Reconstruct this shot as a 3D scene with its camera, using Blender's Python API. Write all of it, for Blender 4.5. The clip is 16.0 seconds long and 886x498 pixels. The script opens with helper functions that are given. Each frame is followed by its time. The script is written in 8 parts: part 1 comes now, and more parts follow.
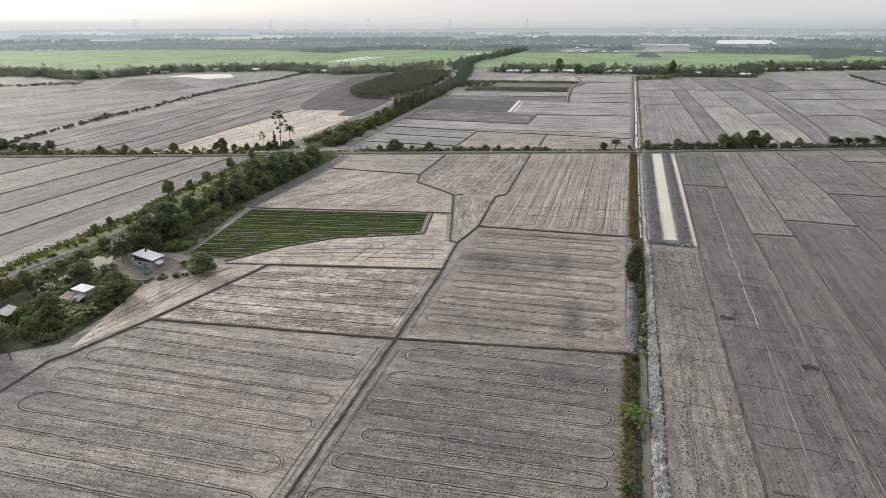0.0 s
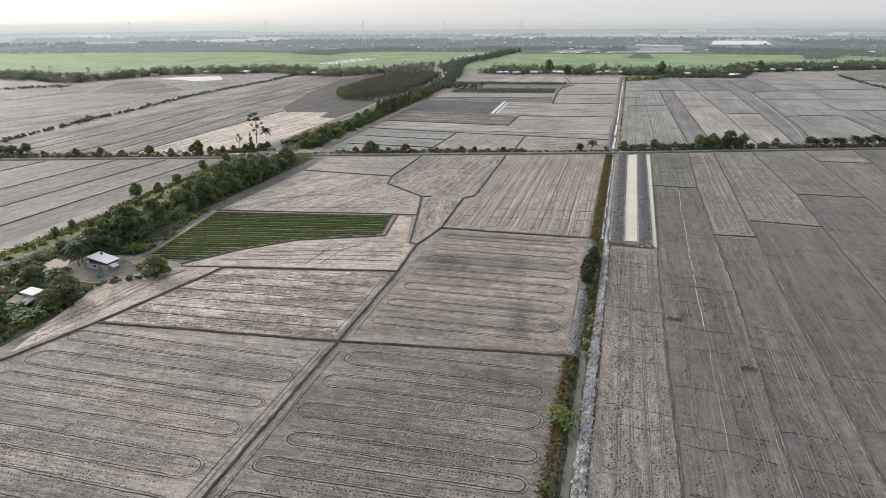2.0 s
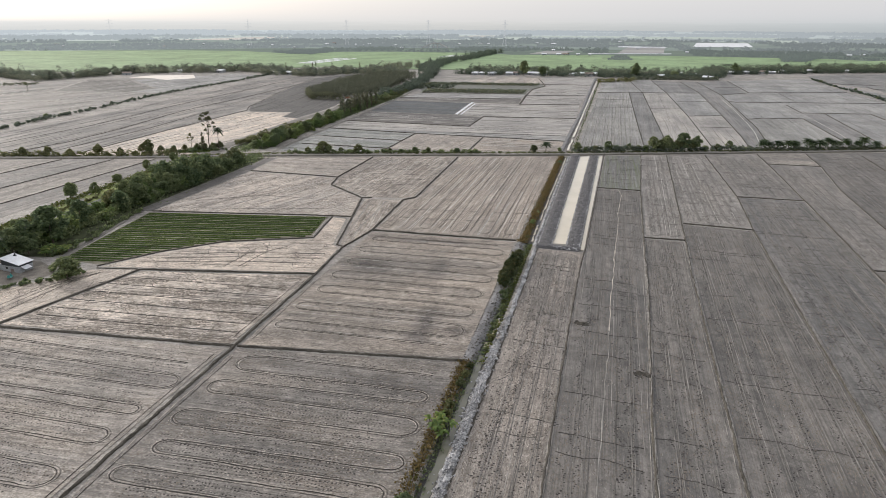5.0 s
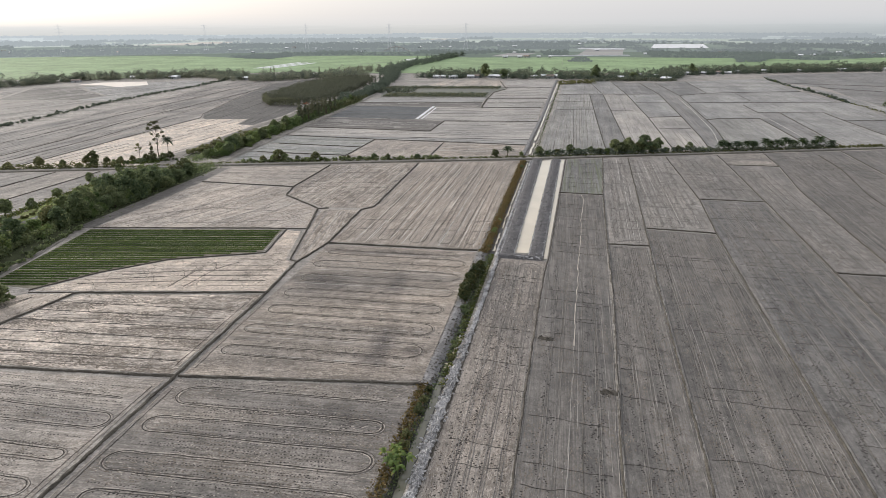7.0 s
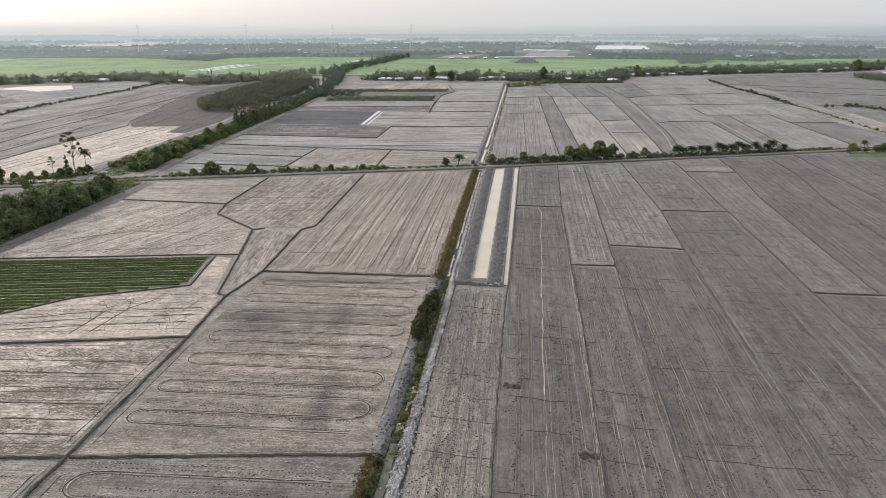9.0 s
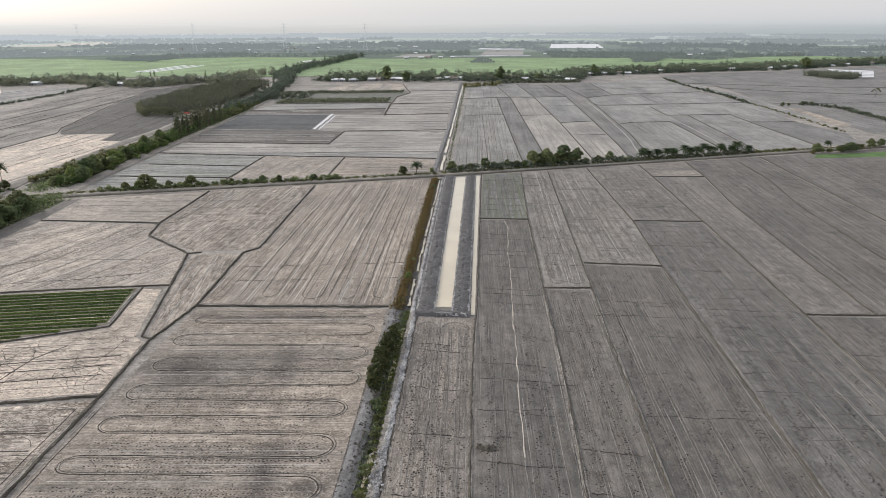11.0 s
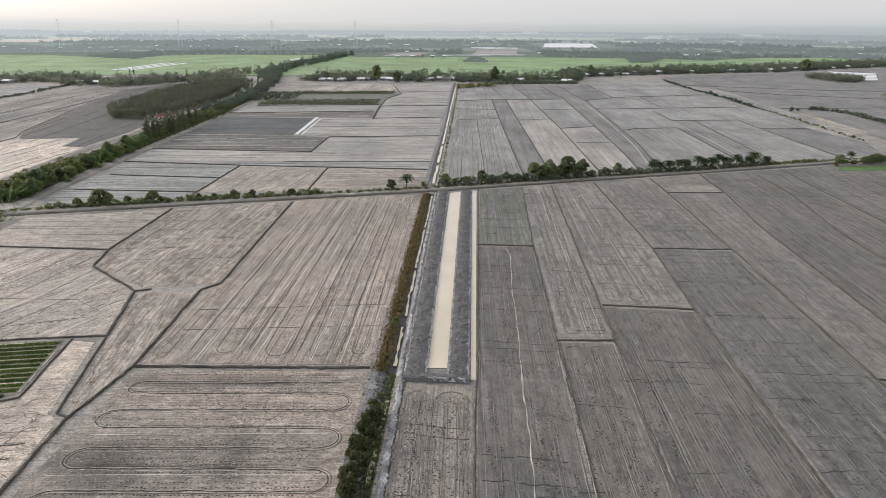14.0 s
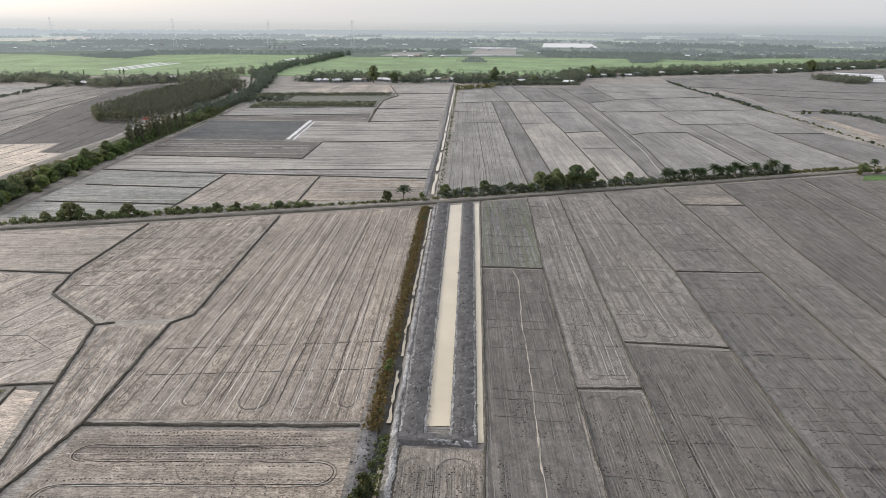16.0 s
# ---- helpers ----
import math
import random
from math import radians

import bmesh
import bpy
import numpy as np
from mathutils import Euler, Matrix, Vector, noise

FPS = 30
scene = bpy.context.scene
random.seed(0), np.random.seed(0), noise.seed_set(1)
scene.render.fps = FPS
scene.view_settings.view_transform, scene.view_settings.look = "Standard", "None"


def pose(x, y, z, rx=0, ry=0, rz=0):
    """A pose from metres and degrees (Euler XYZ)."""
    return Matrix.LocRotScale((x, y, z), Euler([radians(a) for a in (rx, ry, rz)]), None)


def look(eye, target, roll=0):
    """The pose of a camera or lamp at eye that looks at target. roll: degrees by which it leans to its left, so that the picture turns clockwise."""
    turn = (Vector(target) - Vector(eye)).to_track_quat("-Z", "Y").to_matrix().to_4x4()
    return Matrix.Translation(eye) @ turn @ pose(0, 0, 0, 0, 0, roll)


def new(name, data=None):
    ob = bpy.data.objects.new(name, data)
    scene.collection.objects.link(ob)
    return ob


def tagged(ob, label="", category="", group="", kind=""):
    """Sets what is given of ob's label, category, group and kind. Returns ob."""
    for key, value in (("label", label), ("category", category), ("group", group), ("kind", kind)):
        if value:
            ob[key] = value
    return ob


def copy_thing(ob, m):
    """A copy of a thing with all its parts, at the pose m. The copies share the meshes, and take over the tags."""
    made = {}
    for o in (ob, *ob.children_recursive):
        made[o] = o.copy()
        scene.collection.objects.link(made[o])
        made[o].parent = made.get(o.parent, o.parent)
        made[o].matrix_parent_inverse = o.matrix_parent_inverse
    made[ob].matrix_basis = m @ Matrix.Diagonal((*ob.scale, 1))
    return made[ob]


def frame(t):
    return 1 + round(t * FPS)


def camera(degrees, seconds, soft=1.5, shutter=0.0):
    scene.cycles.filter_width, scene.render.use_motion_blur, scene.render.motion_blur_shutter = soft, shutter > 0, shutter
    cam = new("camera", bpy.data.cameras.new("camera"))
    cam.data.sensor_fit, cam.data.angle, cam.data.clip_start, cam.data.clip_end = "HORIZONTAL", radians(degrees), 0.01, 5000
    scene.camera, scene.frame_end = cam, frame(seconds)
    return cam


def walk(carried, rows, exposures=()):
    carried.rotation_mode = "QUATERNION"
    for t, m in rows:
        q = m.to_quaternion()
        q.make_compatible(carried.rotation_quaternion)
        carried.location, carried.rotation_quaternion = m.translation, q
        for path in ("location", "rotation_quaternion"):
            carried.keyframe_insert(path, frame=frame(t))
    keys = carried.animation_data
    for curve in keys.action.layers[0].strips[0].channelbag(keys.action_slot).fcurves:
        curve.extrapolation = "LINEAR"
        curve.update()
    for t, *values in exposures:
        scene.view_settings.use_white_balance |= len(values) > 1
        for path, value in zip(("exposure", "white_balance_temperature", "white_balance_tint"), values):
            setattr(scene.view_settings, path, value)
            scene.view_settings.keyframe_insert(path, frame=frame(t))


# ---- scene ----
cam = camera(69.7, 16.0, soft=0.68)
PATH = [
    (0, (0.154, 1.616, 67.049), (-0.315, 3.437, 66.368), -0.1),
    (0.5, (2.648, 2.31, 67.039), (2.175, 4.13, 66.359), -0.3),
    (1, (5.434, 3.091, 67.009), (4.961, 4.912, 66.331), -0.3),
    (1.5, (8.669, 4.06, 66.998), (8.198, 5.882, 66.319), -0.2),
    (2, (12.453, 5.212, 66.976), (11.983, 7.035, 66.299), -0.3),
    (2.5, (16.701, 6.475, 66.957), (16.23, 8.297, 66.281), -0.3),
    (3, (21.194, 7.763, 66.95), (20.725, 9.586, 66.274), -0.4),
    (3.5, (25.362, 8.925, 66.954), (24.898, 10.749, 66.278), -0.3),
    (4, (28.253, 10.048, 66.974), (27.795, 11.874, 66.298), -0.1),
    (6.5, (32.208, 16.92, 66.97), (31.829, 18.766, 66.298), -0.0),
    (7, (32.002, 20.216, 67.038), (31.662, 22.07, 66.37), -0.2),
    (7.5, (31.273, 24.855, 67.121), (30.988, 26.719, 66.454), -0.2),
    (8, (30.421, 30.075, 67.191), (30.157, 31.942, 66.525), -0.2),
    (8.5, (29.558, 35.34, 67.253), (29.323, 37.21, 66.587), -0.1),
    (9, (28.794, 40.486, 67.312), (28.608, 42.363, 66.646), 0.0),
    (9.5, (28.162, 45.534, 67.299), (27.992, 47.412, 66.634), -0.1),
    (10, (27.718, 50.616, 67.3), (27.592, 52.497, 66.634), -0.1),
    (12.5, (26.336, 76.152, 67.419), (26.302, 78.036, 66.748), 0.0),
    (13, (26.08, 81.311, 67.418), (26.047, 83.195, 66.747), 0.1),
    (13.5, (25.827, 86.509, 67.39), (25.795, 88.392, 66.718), 0.3),
    (14, (25.545, 91.655, 67.358), (25.514, 93.538, 66.684), 0.4),
    (14.5, (25.258, 96.754, 67.324), (25.228, 98.636, 66.65), 0.4),
    (15, (24.972, 101.844, 67.281), (24.943, 103.727, 66.606), 0.5),
    (15.5, (24.689, 106.936, 67.209), (24.661, 108.819, 66.534), 0.5),
    (16, (24.383, 111.941, 67.155), (24.359, 113.824, 66.48), 0.5),
]
walk(cam, [(t, look(eye, target, roll)) for t, eye, target, roll in PATH])

# ---- light ----
SUN_AZ, SUN_EL = 62.0, 22.0      # degrees left of +y, above the horizon
sky_world = bpy.data.worlds.new("hazy_sky")
scene.world = sky_world
sky_world.use_nodes = True
wn, wl = sky_world.node_tree.nodes, sky_world.node_tree.links
sky = wn.new("ShaderNodeTexSky")
sky.sky_type, sky.sun_disc = "NISHITA", False
sky.sun_elevation, sky.sun_rotation = radians(SUN_EL), radians(-SUN_AZ)
sky.air_density, sky.dust_density, sky.ozone_density = 1.0, 2.5, 1.0
soft_sky = wn.new("ShaderNodeHueSaturation")
soft_sky.inputs["Saturation"].default_value = 0.65
soft_sky.inputs["Value"].default_value = 1.0
wl.new(sky.outputs[0], soft_sky.inputs["Color"])
veil = wn.new("ShaderNodeMix")          # thin even overcast over the clear sky
veil.data_type = "RGBA"
veil.inputs[0].default_value = 0.66
veil.inputs[7].default_value = (6.15, 6.2, 6.45, 1)
wl.new(soft_sky.outputs[0], veil.inputs[6])
wl.new(veil.outputs[2], wn["Background"].inputs["Color"])
wn["Background"].inputs["Strength"].default_value = 0.15
sun = new("sun", bpy.data.lights.new("sun", "SUN"))
sun.data.energy, sun.data.angle, sun.data.color = 2.1, radians(14), (1.0, 0.955, 0.89)
sun.matrix_world = look((-300 * math.sin(radians(SUN_AZ)), 300 * math.cos(radians(SUN_AZ)), 300 * math.tan(radians(SUN_EL))), (0, 0, 0))
scene.view_settings.exposure = 0.0

rng = np.random.default_rng(7)


# ---- materials ----
class Nodes:
    """A principled material and short calls for its nodes."""

    def __init__(self, name, rough=0.9, spec=0.3):
        self.m = bpy.data.materials.new(name)
        self.m.use_nodes = True
        self.t = self.m.node_tree
        self.b = self.t.nodes["Principled BSDF"]
        self.b.inputs["Roughness"].default_value = rough
        self.b.inputs["Specular IOR Level"].default_value = spec

    def node(self, kind, **sets):
        n = self.t.nodes.new("ShaderNode" + kind)
        for k, v in sets.items():
            n.inputs[k].default_value = v
        return n

    def link(self, a, b):
        self.t.links.new(a, b)

    def coords(self, scale=(1, 1, 1), which="Object", shift=True):
        c = self.node("TexCoord")
        mp = self.node("Mapping")
        mp.inputs["Scale"].default_value = scale
        self.link(c.outputs[which], mp.inputs["Vector"])
        if shift:
            info = self.node("ObjectInfo")
            mul = self.node("Math")
            mul.operation = "MULTIPLY"
            mul.inputs[1].default_value = 180.0
            self.link(info.outputs["Random"], mul.inputs[0])
            self.link(mul.outputs[0], mp.inputs["Location"])
        return mp.outputs[0]

    def noise(self, vec, scale, detail=3.0, rough=0.6):
        n = self.node("TexNoise", Scale=scale, Detail=detail, Roughness=rough)
        self.link(vec, n.inputs["Vector"])
        return n.outputs["Fac"]

    def ramp(self, fac, stops):
        r = self.node("ValToRGB")
        el = r.color_ramp.elements
        while len(el) < len(stops):
            el.new(0.5)
        for e, (p, c) in zip(el, stops):
            e.position, e.color = p, (*c, 1) if len(c) == 3 else c
        self.link(fac, r.inputs["Fac"])
        return r.outputs["Color"]

    def mix(self, fac, a, b, mode="MIX"):
        n = self.t.nodes.new("ShaderNodeMix")
        n.data_type, n.blend_type = "RGBA", mode
        for sock, v in ((n.inputs[0], fac), (n.inputs[6], a), (n.inputs[7], b)):
            if hasattr(v, "is_output"):
                self.link(v, sock)
            else:
                sock.default_value = v if not isinstance(v, tuple) else (*v, 1)
        return n.outputs[2]

    def bump(self, height, strength=0.5, distance=0.1):
        n = self.node("Bump", Strength=strength, Distance=distance)
        self.link(height, n.inputs["Height"])
        self.link(n.outputs[0], self.b.inputs["Normal"])

    def colour(self, c):
        if isinstance(c, tuple):
            self.b.inputs["Base Color"].default_value = (*c, 1)
        else:
            self.link(c, self.b.inputs["Base Color"])


def grey(v, warm=1.0):
    """A dull earth tone of brightness v."""
    return (v * (1 + 0.075 * warm), v, v * (1 - 0.07 * warm))


def soil(name, light, dark, warm=1.0, streak=0.5, blotch=0.5, band=2.2, green=0.0, rough=1.0, stains=(), mottle=0.35, fine=0.78, patch=0.45):
    """Dry harvested paddy soil: streaks run along the object's own x, moist blotches lie across them."""
    n = Nodes(name, 0.76, 0.42)
    long = n.coords((0.013, 1.6 / band, 1))
    flat = n.coords((1, 1, 1))
    fine_long = n.coords((0.07, 3.2, 1))
    s1 = n.noise(long, 1.0, 4.0, 0.65)
    s2 = n.noise(fine_long, 1.0, 3.0, 0.6)
    bl = n.noise(flat, 0.035, 4.0, 0.55)
    sp = n.noise(flat, 0.3, 6.0, 0.75)
    gr = n.noise(flat, 2.6, 4.0, 0.8)
    base = n.ramp(s1, [(0.32, grey(dark, warm * 0.55)), (0.7, grey(light, warm * 1.1))])
    base = n.mix(streak * 0.7, grey((light + dark) / 2, warm), base)
    wet = n.ramp(bl, [(0.36, grey(dark * 0.72, warm * 0.7)), (0.6, grey(light, warm))])
    base = n.mix(blotch, base, wet)
    dots = n.ramp(sp, [(0.33, (1 - 0.36 * rough,) * 3), (0.64, (1 + 0.2 * rough,) * 3)])
    base = n.mix(1.0, base, dots, "MULTIPLY")
    lines = n.ramp(s2, [(0.34, (0.8, 0.8, 0.8)), (0.66, (1.16, 1.155, 1.15))])
    base = n.mix(1.0, base, lines, "MULTIPLY")
    grain = n.ramp(gr, [(0.3, (0.5, 0.49, 0.48)), (0.7, (1.44, 1.44, 1.44))])
    base = n.mix(0.35 + 0.65 * fine, base, grain, "MULTIPLY")
    specks = n.ramp(n.noise(flat, 2.1, 2.0, 0.5), [(0.3, (1.18, 1.17, 1.16)), (0.5, (1, 1, 1)), (0.6, (0.98, 0.98, 0.98)), (0.68, (0.55, 0.54, 0.53))])
    base = n.mix(0.85 * fine, base, specks, "MULTIPLY")
    swath = n.ramp(n.noise(n.coords((0.012, 0.8, 1)), 1.0, 2.0, 0.5), [(0.455, (1, 1, 1)), (0.5, (0.66, 0.65, 0.64)), (0.545, (1, 1, 1))])
    base = n.mix(0.25 + 0.55 * fine, base, swath, "MULTIPLY")
    crumbs = n.ramp(n.noise(n.coords((0.28, 0.95, 1)), 1.0, 6.0, 0.72), [(0.3, (1.16, 1.16, 1.16)), (0.47, (1, 1, 1)), (0.57, (0.6, 0.585, 0.57))])
    base = n.mix(mottle, base, crumbs, "MULTIPLY")
    stalks = n.ramp(n.noise(n.coords((1.1, 6.5, 1)), 1.0, 3.0, 0.7), [(0.32, (0.58, 0.57, 0.56)), (0.68, (1.38, 1.38, 1.38))])
    base = n.mix(0.9 * fine, base, stalks, "MULTIPLY")
    drift = n.ramp(n.noise(n.coords((0.016, 0.075, 1)), 1.0, 5.0, 0.62), [(0.36, (0.66, 0.67, 0.69)), (0.5, (1, 1, 1)), (0.64, (1.28, 1.25, 1.21))])
    base = n.mix(patch, base, drift, "MULTIPLY")
    vor = n.t.nodes.new("ShaderNodeTexVoronoi")
    vor.feature = "DISTANCE_TO_EDGE"
    vor.inputs["Scale"].default_value = 1.0
    bent = n.node("VectorMath")
    bent.operation = "ADD"
    n.link(n.coords((0.1, 0.24, 1)), bent.inputs[0])
    wob = n.node("TexNoise", Scale=0.5, Detail=3.0)
    n.link(flat, wob.inputs["Vector"])
    n.link(wob.outputs["Color"], bent.inputs[1])
    n.link(bent.outputs[0], vor.inputs["Vector"])
    gap = n.ramp(vor.outputs["Distance"], [(0.0, (0.62, 0.61, 0.6)), (0.03, (1, 1, 1))])
    some = n.ramp(n.noise(flat, 0.06, 2.0), [(0.42, (0, 0, 0)), (0.6, (1, 1, 1))])
    base = n.mix(some, base, n.mix(1.0, base, gap, "MULTIPLY"))
    if green:
        gf = n.ramp(n.noise(long, 1.7, 3.0), [(0.42, (0, 0, 0)), (0.66, (green, green, green))])
        base = n.mix(gf, base, (0.115, 0.135, 0.062))
    for sx, sy, rx, ry in stains:
        loc = n.node("Mapping")
        loc.vector_type = "TEXTURE"
        loc.inputs["Location"].default_value, loc.inputs["Scale"].default_value = (sx, sy, 0), (rx, ry, 1)
        n.link(n.coords(shift=False), loc.inputs["Vector"])
        wv = n.node("VectorMath")
        wv.operation = "ADD"
        ws = n.node("TexNoise", Scale=0.12, Detail=4.0)
        n.link(flat, ws.inputs["Vector"])
        n.link(loc.outputs[0], wv.inputs[0])
        n.link(ws.outputs["Color"], wv.inputs[1])
        ln = n.node("VectorMath")
        ln.operation = "LENGTH"
        sh = n.node("VectorMath")
        sh.operation = "SUBTRACT"
        sh.inputs[1].default_value = (0.5, 0.5, 0.5)
        n.link(wv.outputs[0], sh.inputs[0])
        n.link(sh.outputs[0], ln.inputs[0])
        damp = n.ramp(ln.outputs["Value"], [(0.1, (0.42, 0.42, 0.45)), (1.0, (1, 1, 1))])
        base = n.mix(1.0, base, damp, "MULTIPLY")
    n.colour(base)
    n.bump(gr, 0.6, 0.08)
    return n.m


def plain(name, c, rough=0.8, spec=0.3, vary=0.25, scale=1.0, bump=0.3, metal=0.0):
    """A surface of one colour with stains at two scales."""
    n = Nodes(name, rough, spec)
    v = n.coords()
    a, b = n.noise(v, scale * 0.3, 4.0), n.noise(v, scale * 4, 3.0)
    lo, hi = 1 - vary, 1 + vary
    col = n.mix(1.0, c, n.ramp(a, [(0.3, (lo, lo, lo)), (0.7, (hi, hi, hi))]), "MULTIPLY")
    col = n.mix(1.0, col, n.ramp(b, [(0.3, (lo, lo, lo)), (0.7, (hi, hi, hi))]), "MULTIPLY")
    n.colour(col)
    n.b.inputs["Metallic"].default_value = metal
    if bump:
        n.bump(b, bump, 0.05)
    return n.m


def leafy(name, dark, light, trans=0.25, odd=None):
    """Leaves: every leaf clump has its own tone, some light comes through."""
    n = Nodes(name, 0.6, 0.3)
    g = n.node("NewGeometry")
    info = n.node("ObjectInfo")
    stops = [(0.0, dark), (0.75, light), (1.0, odd or light)]
    col = n.ramp(g.outputs["Random Per Island"], stops)
    tone = n.ramp(info.outputs["Random"], [(0.0, (0.68, 0.76, 0.72)), (1.0, (1.28, 1.2, 1.08))])
    col = n.mix(1.0, col, tone, "MULTIPLY")
    n.colour(col)
    tr = n.node("BsdfTranslucent")
    n.link(col, tr.inputs["Color"])
    mx = n.node("MixShader")
    mx.inputs[0].default_value = trans
    n.link(n.b.outputs[0], mx.inputs[1])
    n.link(tr.outputs[0], mx.inputs[2])
    n.link(mx.outputs[0], n.t.nodes["Material Output"].inputs["Surface"])
    return n.m


def water(name, c, rough=0.06):
    n = Nodes(name, rough, 0.5)
    v = n.coords()
    n.colour(n.ramp(n.noise(v, 0.08, 3.0), [(0.3, c), (0.7, tuple(k * 1.15 for k in c))]))
    n.bump(n.noise(v, 1.2, 2.0), 0.06, 0.03)
    return n.m


